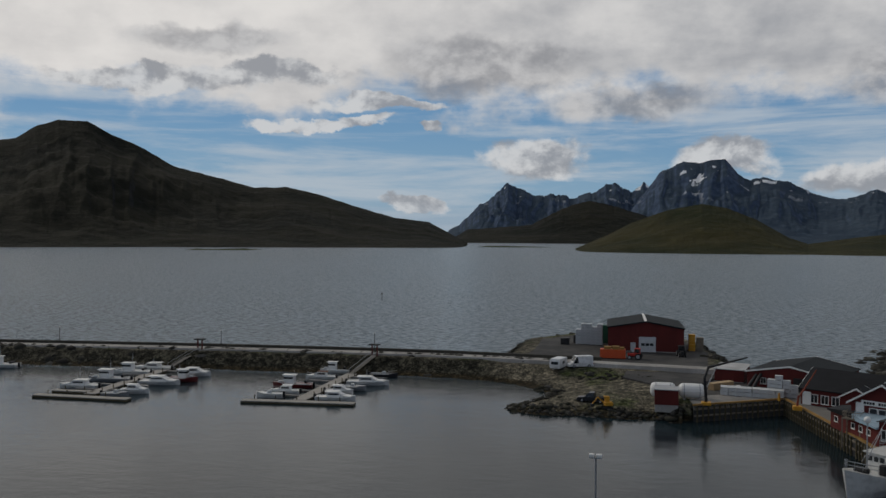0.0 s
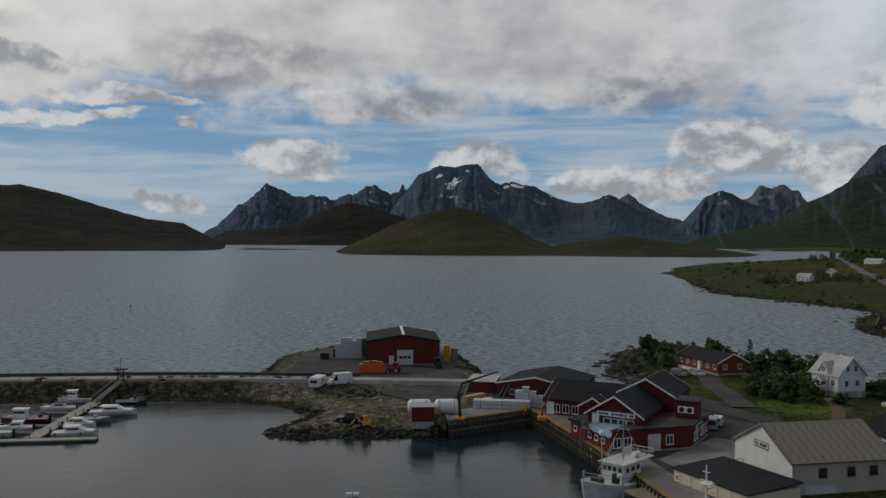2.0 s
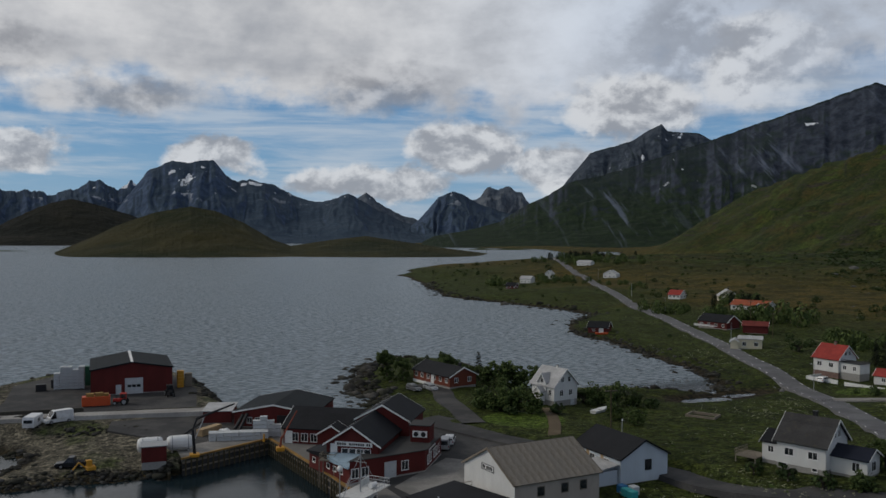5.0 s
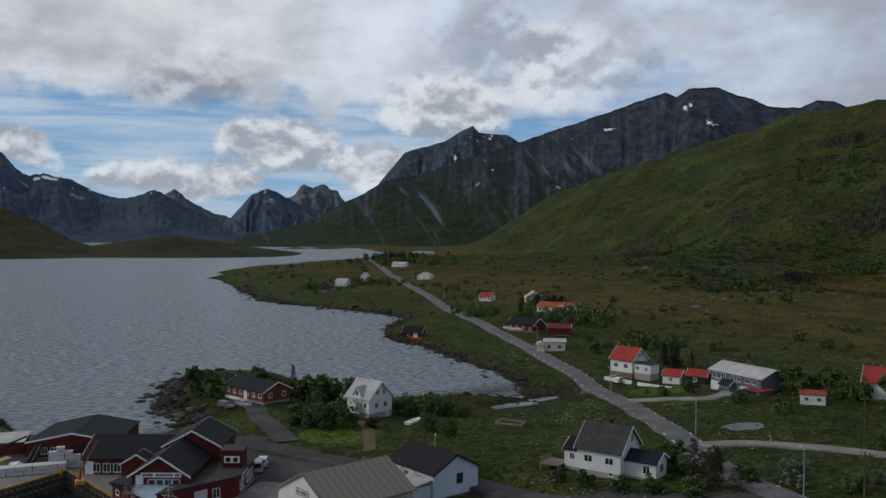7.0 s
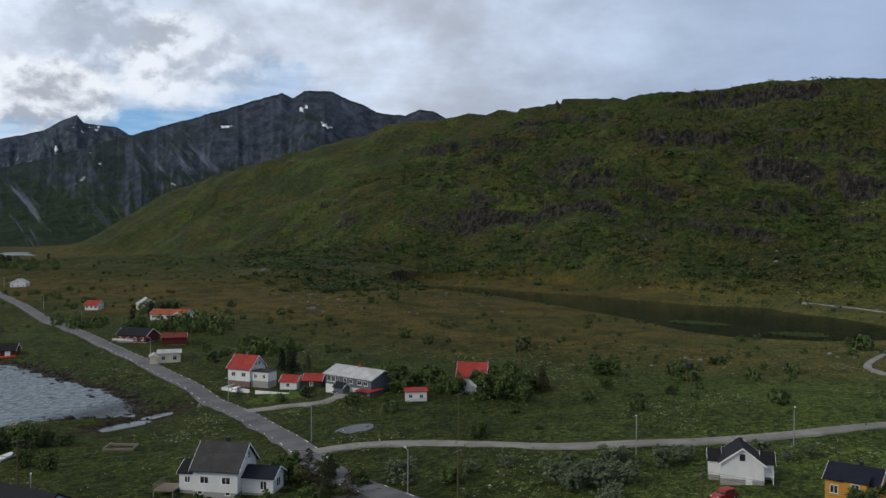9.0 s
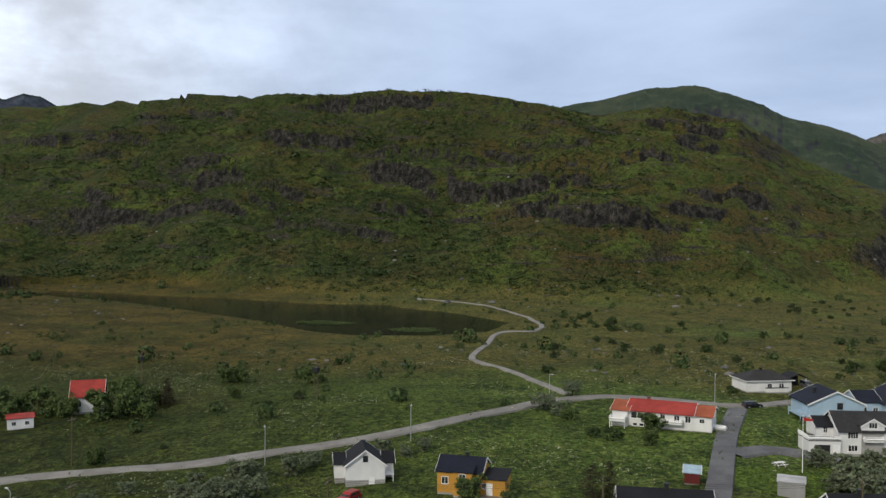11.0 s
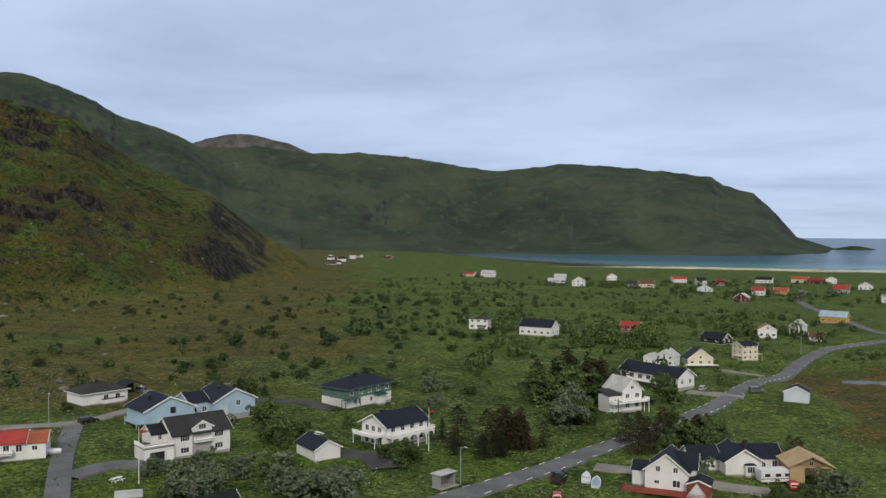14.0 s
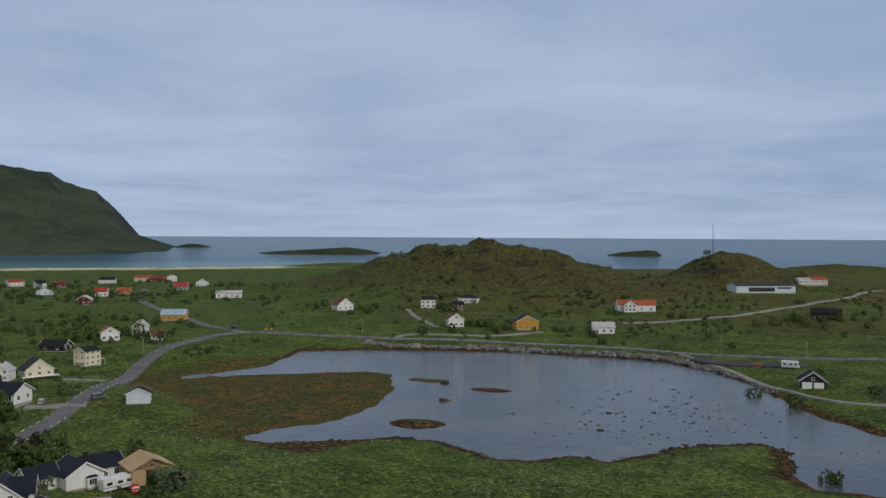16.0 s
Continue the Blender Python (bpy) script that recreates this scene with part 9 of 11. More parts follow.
grove("w", 285, -322, 14, 12, 16, 1.1, "trees by the cream house")
grove("w", 330, -335, 20, 20, 10, 1.0, "field trees")
grove("w", 133, -448, 8, 6, 8, 1.0, "trees above the causeway")
grove("w", 222, -500, 8, 8, 6, 0.9, "trees by the farm")
grove("w", 120, -440, 6, 5, 4, 0.9, "trees above the causeway")
grove("w", 84, -448, 4, 4, 4, 0.8, "trees by the cottage")
grove("w", -45, -540, 22, 14, 16, 1.0, "trees by the dark house")
grove("w", -30, -500, 30, 20, 10, 0.9, "trees by the dark house")
grove("w", 600, -510, 22, 14, 14, 1.1, "trees on the plain")
grove("w", 470, -545, 14, 10, 8, 1.0, "trees on the plain")
plant("w", -21, -210, 1.0, "field trees")
# round bushes dotted over heath and plain
for x_, y_ in zip(*(lambda q: (q[0], q[1]))(free_places(150, 84, 128, 240, 620, 91, 3.0, 0.6, clumpy(80, 0.0, 92)))):
    plant("b", x_, y_, TRND.uniform(0.8, 1.7), "round bushes on the heath")
for src_list in TREES.values():
    for src in src_list:
        for o_ in (src, *src.children_recursive):
            bpy.data.objects.remove(o_)


def shrub_shapes(n=5, quads=26, size=1.0):
    out = []
    for i in range(n):
        rnd = np.random.default_rng(i + 30)
        v, f = [], []
        for q in range(quads):
            d = rnd.normal(size=3)
            d /= np.linalg.norm(d)
            c = d * rnd.uniform(0.65, 0.98) * np.array([1, 1, 0.8]) + [0, 0, 0.55]
            n = d + rnd.normal(size=3) * 0.3 + [0, 0, 0.25]
            a = np.cross(n, rnd.normal(size=3))
            a /= np.linalg.norm(a)
            b = np.cross(n, a)
            b /= np.linalg.norm(b)
            s = rnd.uniform(0.20, 0.36) * size
            v += [c + a * s, c + b * s * 0.7, c - a * s, c - b * s * 0.7]
            f.append([4 * q, 4 * q + 1, 4 * q + 2, 4 * q + 3])
        out.append((np.array(v), np.array(f)))
    return out


SHRUBS = shrub_shapes(6, 80, 0.74)
CROWNS = shrub_shapes(5, 190, 0.52)
for kind_, label_, mat_ in (("w", "dark green broadleaf trees round the far farms", M_LEAF), ("g", "grey willows round the far farms", M_LEAF_GREY), ("s", "far dark spruce trees", M_SPRUCE), ("p", "far brownish pine trees", M_PINE)):
    if FAR_PLANTS[kind_]:
        scatter("far_trees", label_, "trees", CROWNS, FAR_PLANTS[kind_], mat_)
SCRUB = shrub_shapes(4, 26, 0.85)
TUFTS = shrub_shapes(4, 5)
def low_plants():
    x, y, z, g = free_places(1500, 45, 128, 190, 750, 1, 3.0, 0.6, clumpy(60, 0.02, 61))
    s = g.lognormal(-0.2, 0.55, len(x))
    scatter("heath_shrubs", "dark green shrubs dotted over the heath", "shrubs", SHRUBS, np.stack([x, y, z - 0.15, s, s, s * 1.15, g.uniform(0, 6.28, len(x))], -1), M_BUSH)
    x, y, z, g = free_places(1700, 115, 188, 300, 900, 2, 2.4, 0.6, clumpy(70, 0.05, 62))
    s = g.lognormal(0.05, 0.5, len(x))
    # bushes and small trees round the far farms
    fx, fy = np.repeat([h[1] for h in FAR], 5) + g.normal(0, 13, 5 * len(FAR)), np.repeat([h[2] for h in FAR], 5) + g.normal(0, 13, 5 * len(FAR))
    x, y, z = np.r_[x, fx], np.r_[y, fy], np.r_[z, land_height(fx, fy)]
    s = np.r_[s, g.lognormal(0.75, 0.3, len(fx))]
    scatter("plain_shrubs", "green shrubs on the plain and knolls", "shrubs", SHRUBS, np.stack([x, y, z - 0.15, s, s, s * 1.1, g.uniform(0, 6.28, len(x))], -1), M_BUSH)
    x, y, z, g = free_places(700, 155, 186, 600, 830, 14, 9, 0.6, clumpy(40, 0.0, 66))
    s = g.lognormal(-0.05, 0.4, len(x))
    scatter("knoll_scrub", "low juniper and heather scrub on the knolls", "shrubs", SCRUB, np.stack([x, y, z - 0.15, s * 1.5, s * 1.5, s * 0.8, g.uniform(0, 6.28, len(x))], -1), M_PINE)
    x, y, z, g = free_places(500, 14, 48, 200, 900, 4, 2.4, 0.6, clumpy(60, 0.05, 63))
    s = g.lognormal(0.0, 0.4, len(x))
    scatter("shore_shrubs", "green shrubs between the road and the hill", "shrubs", SHRUBS, np.stack([x, y, z - 0.15, s, s, s * 1.1, g.uniform(0, 6.28, len(x))], -1), M_BUSH)
    x, y, z, g = free_places(9000, 40, 108, 540, 1060, 5, 9, 0.8, lambda x, y, z, g: fbm(x, y, 110, 3, 64) + g.uniform(-0.3, 0.3, x.shape) > 0.30 * smooth(y, 40, -160) * smooth(-y, -40, 160) - 0.08 + 0.3 * smooth(-y, 0, 160))
    s = g.lognormal(0.25, 0.45, len(x))
    scatter("hill_shrubs", "dense green bushes on the hillside", "shrubs", SCRUB, np.stack([x, y, z - 0.2, s * 1.5, s * 1.5, s * 0.9, g.uniform(0, 6.28, len(x))], -1), M_HILL_BUSH)
    x, y, z, g = free_places(22000, 25, 178, 85, 330, 6, 1.4, 0.6)
    s = g.lognormal(-1.05, 0.35, len(x))
    scatter("meadow_tufts", "tall meadow grass and herbs", "grass", TUFTS, np.stack([x, y, z - 0.05, s * 1.3, s * 1.3, s, g.uniform(0, 6.28, len(x))], -1), M_TUFT)
    x, y, z, g = free_places(20000, 25, 184, 85, 330, 7, 1.2, 0.6, lambda x, y, z, g: fbm(x, y, 28, 3, 65) + g.uniform(-0.35, 0.35, x.shape) > 0.08 + 0.30 * smooth(y, -40, 40))
    s = g.lognormal(-1.25, 0.3, len(x))
    scatter("white_flowers", "cream white meadow flowers", "flowers", TUFTS, np.stack([x, y, z + 0.25, s * 1.2, s * 1.2, s * 0.7, g.uniform(0, 6.28, len(x))], -1), M_FLOWER)
    x, y, z, g = free_places(700, 40, 110, 250, 1000, 8, 6, 0.8)
    s = g.lognormal(-0.35, 0.5, len(x))
    scatter("heath_boulders", "pale boulders lying on heath and hillside", "rocks", STONES, np.stack([x, y, z, s * 1.2, s, s * 0.7, g.uniform(0, 6.28, len(x))], -1), M_RIPRAP)


def reed_bed(x, y, rx, ry, n, seed):
    g = np.random.default_rng(seed)
    a, r = g.uniform(0, 6.28, n), np.sqrt(g.random(n))
    px, py = x + rx * r * np.cos(a) + g.normal(0, 1.5, n), y + ry * r * np.sin(a) + g.normal(0, 1.5, n)
    s = g.lognormal(-0.3, 0.3, n)
    scatter("reed_bed", "pale green reeds standing in the lake", "reeds", TUFTS, np.stack([px, py, np.full(n, 3.95), s * 1.6, s * 1.6, s * 0.6, g.uniform(0, 6.28, n)], -1), M_TUFT)


M_HILL_BUSH = leaf_material("hillside_birch", (0.018, 0.034, 0.009), (0.034, 0.058, 0.014), (0.060, 0.090, 0.024))
M_TUFT = varied("meadow_grass", [(0.030, 0.055, 0.014), (0.055, 0.088, 0.022), (0.080, 0.110, 0.034), (0.10, 0.12, 0.05)])
M_FLOWER = varied("meadow_flowers", [(0.28, 0.30, 0.16), (0.42, 0.42, 0.28), (0.50, 0.50, 0.36)])
low_plants()
reed_bed(384, 100, 7, 10, 800, 21)
reed_bed(402, 150, 6, 14, 800, 22)

# ---- vehicles ----
def paint(name, col):
    m, nt, b = material(name, 0.3, 0.1, 0.5)
    c = blend(nt, span(nt, noise_of(nt, 1.5, 4), 0.4, 0.7), col, tuple(q * 0.8 for q in col))
    nt.links.new(c, b.inputs["Base Color"])
    return m


C_WHITE, C_BLACK, C_RED = paint("white_car_paint", (0.70, 0.70, 0.70)), paint("black_car_paint", (0.012, 0.012, 0.014)), paint("red_car_paint", (0.30, 0.02, 0.02))
C_SILVER, C_GREY, C_MAROON, C_BLUE = paint("silver_car_paint", (0.36, 0.37, 0.38)), paint("grey_car_paint", (0.12, 0.125, 0.13)), paint("maroon_car_paint", (0.11, 0.012, 0.014)), paint("dark_blue_car_paint", (0.02, 0.03, 0.07))
M_LAMP = plain("lamp_glass", (0.75, 0.74, 0.70), 0.2)
M_TAIL = plain("tail_lamp", (0.35, 0.01, 0.01), 0.3)


def wheel(parent, x, y, r=0.32, w=0.22):
    t = part("tyre", kept_mesh(("tyre", r, w), lambda: rods(((0, -w / 2, 0), (0, w / 2, 0), r, r, 16))), M_RUBBER, parent)
    t.location = (x, y, r)
    part("rim", kept_mesh(("rim", r, w), lambda: rods(((0, -w / 2 - 0.01, 0), (0, w / 2 + 0.01, 0), r * 0.6, r * 0.6, 12))), M_STEEL, t)


def car(name, label, x, y, yaw, mat, kind="hatch", z=None, group="parked cars"):
    """A car that points along its x. Body and glazed cabin are skinned from side profiles."""
    r = thing(name, label, "car", x, y, yaw, z, group)
    L, W, H = {"hatch": (4.2, 1.75, 1.5), "estate": (4.6, 1.8, 1.52), "suv": (4.7, 1.9, 1.75), "pickup": (5.2, 1.85, 1.75), "van": (5.4, 2.0, 2.4), "minibus": (4.9, 1.9, 1.95)}[kind]
    hl = L / 2
    low = [(-hl, 0.35), (-hl + 0.05, 0.75), (-hl + 0.15, 0.92), (hl * 0.35, 0.95), (hl * 0.8, 0.85), (hl - 0.08, 0.72), (hl, 0.5), (hl - 0.02, 0.28), (-hl + 0.1, 0.25)]
    bm = bmesh.new()
    loft(bm, [[(px, s * W / 2 * k, pz) for px, pz in low] for s, k in ((-1, 0.94), (-1, 1.0), (1, 1.0), (1, 0.94))])
    bmesh.ops.recalc_face_normals(bm, faces=bm.faces[:])
    part("body", bm, mat, r)
    cab = {"hatch": [(-hl + 0.12, 0.9), (-hl + 0.45, H), (hl * 0.15, H), (hl * 0.50, 0.92)], "estate": [(-hl + 0.1, 0.9), (-hl + 0.35, H), (hl * 0.12, H), (hl * 0.48, 0.92)],
           "suv": [(-hl + 0.08, 0.9), (-hl + 0.25, H), (hl * 0.15, H), (hl * 0.50, 0.92)], "pickup": [(-hl * 0.22, 0.9), (-hl * 0.16, H), (hl * 0.18, H), (hl * 0.48, 0.92)],
           "van": [(-hl + 0.05, 0.9), (-hl + 0.12, H), (hl * 0.38, H), (hl * 0.72, 1.0)], "minibus": [(-hl + 0.06, 0.9), (-hl + 0.2, H), (hl * 0.3, H), (hl * 0.66, 0.98)]}[kind]
    bm = bmesh.new()
    loft(bm, [[(px, s * (W / 2 * k - (0.18 if pz > 1.2 else 0.02)), pz) for px, pz in cab] for s, k in ((-1, 0.98), (1, 0.98))])
    bmesh.ops.recalc_face_normals(bm, faces=bm.faces[:])
    part("cabin", bm, mat, r)
    # glass: windscreen, rear, sides
    f0, f1 = Vector((cab[2][0], 0, cab[2][1])), Vector((cab[3][0], 0, cab[3][1]))
    out = Vector((f0.z - f1.z, 0, f1.x - f0.x)).normalized() * 0.02
    bm = bmesh.new()
    bm.faces.new([bm.verts.new(p) for p in ((f1.x - 0.05 + out.x, -W * 0.42, f1.z + 0.03 + out.z), (f1.x - 0.05 + out.x, W * 0.42, f1.z + 0.03 + out.z), (f0.x + 0.05 + out.x, W * 0.36, f0.z - 0.08 + out.z), (f0.x + 0.05 + out.x, -W * 0.36, f0.z - 0.08 + out.z))])
    part("windscreen", bm, M_GLASS, r)
    for s in (-1, 1):
        x0 = cab[0][0] + 0.35 if kind != "van" else hl * 0.25
        bm = bmesh.new()
        pts = [(x0, W / 2 - 0.015, 1.0), (f1.x - 0.15, W / 2 - 0.015, 1.0), (f0.x - 0.02, W / 2 - 0.155, H - 0.14), (x0 + 0.1, W / 2 - 0.155, H - 0.14)]
        bm.faces.new([bm.verts.new((px, s * (py + 0.012), pz)) for px, py, pz in (pts if s < 0 else pts[::-1])])
        part("side_window", bm, M_GLASS, r)
    bm = boxes((-hl - 0.02, -hl + 0.12, -W * 0.36, W * 0.36, 1.02, H - 0.25))
    if kind != "pickup":
        part("rear_window", bm, M_GLASS, r)
    else:
        bm.free()
        part("load_bed", boxes((-hl + 0.1, -hl * 0.24, -W * 0.42, W * 0.42, 0.93, 0.97)), M_RUBBER, r)
    for s in (-1, 1):
        part("headlight", boxes((hl - 0.12, hl + 0.0, s * W * 0.36 - 0.16, s * W * 0.36 + 0.16, 0.58, 0.72)), M_LAMP, r)
        part("tail_light", boxes((-hl - 0.01, -hl + 0.1, s * W * 0.42 - 0.08, s * W * 0.42 + 0.08, 0.62, 0.85)), M_TAIL, r)
        for px in (-hl * 0.62, hl * 0.62):
            wheel(r, px, s * (W / 2 - 0.1), 0.33)
    part("bumper", boxes((hl - 0.1, hl + 0.05, -W * 0.45, W * 0.45, 0.28, 0.5)), mat if kind != "pickup" else M_STEEL, r)
    part("number_plate", boxes((hl + 0.05, hl + 0.06, -0.26, 0.26, 0.36, 0.47)), M_WHITE, r)
    return r


def motorhome(x, y, yaw, label="white motorhome with an over-cab bunk", z=None):
    r = thing("motorhome", label, "motorhome", x, y, yaw, z)
    bm = bmesh.new()
    prof = [(-3.3, 0.5), (-3.35, 2.8), (-3.0, 2.95), (2.2, 2.95), (3.0, 2.55), (2.6, 1.95), (3.1, 1.15), (3.4, 0.95), (3.4, 0.45)]
    loft(bm, [[(px, s * 1.1, pz) for px, pz in prof] for s in (-1, 1)])
    bmesh.ops.recalc_face_normals(bm, faces=bm.faces[:])
    bmesh.ops.bevel(bm, geom=bm.edges[:], offset=0.06, segments=1, affect="EDGES")
    part("body", bm, C_WHITE, r)
    part("windscreen", boxes((2.72, 3.0, -0.95, 0.95, 1.2, 1.85)), M_GLASS, r)
    for s in (-1, 1):
        for a, b in ((-2.6, -1.5), (-0.4, 0.7), (1.5, 2.4)):
            part("side_window", boxes((a, b, s * 1.11 - 0.015, s * 1.11 + 0.015, 1.5, 2.1)), M_GLASS, r)
        part("stripe", boxes((-3.3, 2.4, s * 1.108 - 0.008, s * 1.108 + 0.008, 1.05, 1.16)), C_BLUE, r)
        for px in (-1.9, 2.3):
            wheel(r, px, s * 0.98, 0.34)
    part("roof_hatch", boxes((-1.5, -0.8, -0.35, 0.35, 2.95, 3.05)), M_TUB, r)
    return r


def caravan(x, y, yaw):
    r = thing("caravan", "white caravan parked end-on with its tow bar out", "caravan", x, y, yaw)
    bm = bmesh.new()
    prof = [(-2.4, 0.5), (-2.5, 1.5), (-2.3, 2.45), (2.2, 2.5), (2.5, 1.5), (2.4, 0.5)]
    loft(bm, [[(px, s * 1.1, pz) for px, pz in prof] for s in (-1, 1)])
    bmesh.ops.recalc_face_normals(bm, faces=bm.faces[:])
    bmesh.ops.bevel(bm, geom=bm.edges[:], offset=0.08, segments=1, affect="EDGES")
    part("body", bm, C_WHITE, r)
    part("front_window", boxes((2.36, 2.5, -0.8, 0.8, 1.35, 1.95)), M_GLASS, r)
    for s in (-1, 1):
        part("side_window", boxes((-0.8, 0.6, s * 1.11 - 0.02, s * 1.11 + 0.02, 1.3, 1.9)), M_GLASS, r)
        wheel(r, -0.1, s * 0.95, 0.32)
    part("tow_bar", boxes((2.4, 3.6, -0.06, 0.06, 0.42, 0.52)), M_STEEL, r)


def tractor(x, y, yaw, mat, label):
    r = thing("tractor", label, "tractor", x, y, yaw)
    part("engine_hood", boxes((0.2, 1.8, -0.35, 0.35, 0.7, 1.35), bevel=0.06), mat, r)
    part("chassis", boxes((-0.9, 1.7, -0.25, 0.25, 0.45, 0.75)), M_DARKM, r)
    part("cab", boxes((-0.9, 0.25, -0.65, 0.65, 0.95, 1.5), (-0.9, -0.82, -0.65, -0.57, 1.5, 2.35), (-0.9, -0.82, 0.57, 0.65, 1.5, 2.35), (0.17, 0.25, -0.65, -0.57, 1.5, 2.35), (0.17, 0.25, 0.57, 0.65, 1.5, 2.35)), mat, r)
    part("cab_glass", boxes((-0.85, 0.2, -0.6, 0.6, 1.5, 2.3)), M_GLASS, r)
    part("cab_roof", boxes((-1.0, 0.35, -0.72, 0.72, 2.35, 2.48), bevel=0.04), mat, r)
    for s in (-1, 1):
        wheel(r, -0.6, s * 0.8, 0.72, 0.4)
        wheel(r, 1.3, s * 0.7, 0.45, 0.3)
    part("exhaust", rods(((1.1, 0.25, 1.3), (1.1, 0.25, 2.2), 0.05)), M_DARKM, r)


car("van", "white delivery van parked by the breakwater road", -25.8, 181.6, 210, C_WHITE, "van", group="")
caravan(-30.0, 179.6, -100)
car("pickup_truck", "black pickup parked on the gravel bank", -19.6, 153.0, 175, C_BLACK, "pickup", group="")
car("minibus", "silver minibus beside the fish plant", 41.6, 144.6, 70, C_SILVER, "minibus", 2.7)
car("car", "white car beside the silver minibus", 43.4, 147.6, 68, C_WHITE, "estate", 2.7)
car("car", "dark grey car by the bungalow on the point", 50.6, 203.0, -70, C_GREY, "estate")
car("car", "silver car by the bungalow on the point", 54.4, 201.6, -75, C_SILVER, "estate")
car("car", "maroon car in front of the villa", 69.6, 178.6, 15, C_MAROON, "estate")
car("car", "white car before the red-roofed house", 158.6, 190.6, 20, C_WHITE, "estate")
car("car", "dark car before the grey-blue house", 163.6, 156.8, 200, C_BLACK, "hatch")
car("car", "red car below the white house", 126.8, 42.8, 160, C_RED, "hatch")
car("car", "black car at the end of the lane", 210.4, -26.2, -60, C_BLACK, "estate")
car("car", "dark car under the carport", 249.6, -45.0, 200, C_GREY, "suv")
car("pickup_truck", "black pickup on the lawn by the road", 131.2, -99.6, -55, C_BLACK, "pickup", group="")
car("car", "dark off-road car beside the pickup", 134.0, -101.6, -55, C_BLACK, "suv")
car("car", "red car on the lawn by the road", 122.6, -92.5, -35, C_RED, "hatch")
car("car", "dark car at the roadside by the meadow", 182.4, -213.0, -115, C_GREY, "suv")
car("car", "dark car under the balcony house", 186.0, -172.4, -80, C_BLACK, "estate")
car("car", "silver car by the long house", 192.4, -200.6, -60, C_SILVER, "hatch")
car("car", "red car beside the building site", 110.4, -139.2, -40, C_RED, "hatch")
car("car", "dark green car driving on the causeway", 128.0, -402.2, 190, C_BLACK, "suv", group="")
car("car", "black car near the crossroads", 247.0, -386.6, 20, C_BLACK, "suv", group="")
motorhome(114.6, -139.2, -112)
motorhome(-19.6, -364.4, 175, "white motorhome parked in the lay-by")
tractor(-15.4, 196.6, 175, M_REDP, "red farm tractor behind the orange container")
tractor(-5.8, 204.4, -80, M_DARKM, "dark tractor beside the warehouse")


def excavator():
    r = thing("mini_excavator", "small yellow excavator on the bank", "excavator", -16.6, 149.6, 200)
    for s in (-1, 1):
        part("track", boxes((-0.9, 0.9, s * 0.6 - 0.18, s * 0.6 + 0.18, 0.0, 0.5), bevel=0.12), M_RUBBER, r)
    part("house", boxes((-0.9, 0.5, -0.65, 0.65, 0.6, 1.25), bevel=0.1), M_YELLOW, r)
    part("cab", boxes((-0.4, 0.5, -0.6, 0.15, 1.25, 2.2), bevel=0.06), M_YELLOW, r)
    part("cab_glass", boxes((0.0, 0.53, -0.5, 0.05, 1.4, 2.05)), M_GLASS, r)
    part("boom", rods(((0.5, 0.2, 1.0), (1.7, 0.2, 2.1), 0.12), ((1.7, 0.2, 2.1), (2.6, 0.2, 1.0), 0.10)), M_YELLOW, r)
    part("bucket", boxes((2.4, 2.9, -0.1, 0.5, 0.4, 1.0), bevel=0.08), M_DARKM, r)


excavator()


# ---- harbour things ----
def crane_black():
    r = thing("dock_crane", "black folding dock crane on an ochre base", "crane", -0.3, 149.4, 0, 2.68)
    part("base", boxes((-0.8, 0.8, -0.8, 0.8, 0, 0.5), bevel=0.08), M_YELLOW, r)
    part("column", rods(((0, 0, 0.5), (-0.3, 0, 4.6), 0.28, 0.22, 10)), M_DARKM, r)
    part("boom", rods(((-0.3, 0, 4.6), (0.3, 0.5, 6.2), 0.25, 0.22, 6), ((0.3, 0.5, 6.2), (6.6, 4.5, 7.6), 0.22, 0.14, 6)), M_DARKM, r)
    part("ram", rods(((0.1, 0, 3.0), (1.6, 1.3, 6.2), 0.08)), M_STEEL, r)


def crane_red():
    r = thing("dock_crane", "slim rust-red dock crane on an ochre foot", "crane", 13.8, 149.6, 0, 2.68)
    part("base", boxes((-0.7, 0.7, -0.7, 0.7, 0, 0.7), bevel=0.1), M_YELLOW, r)
    part("column", rods(((0, 0, 0.7), (0.2, 0.1, 2.4), 0.2, 0.16, 8)), M_RUST, r)
    part("boom", rods(((0.2, 0.1, 2.0), (3.0, 1.8, 6.4), 0.14, 0.10, 6)), M_RUST, r)


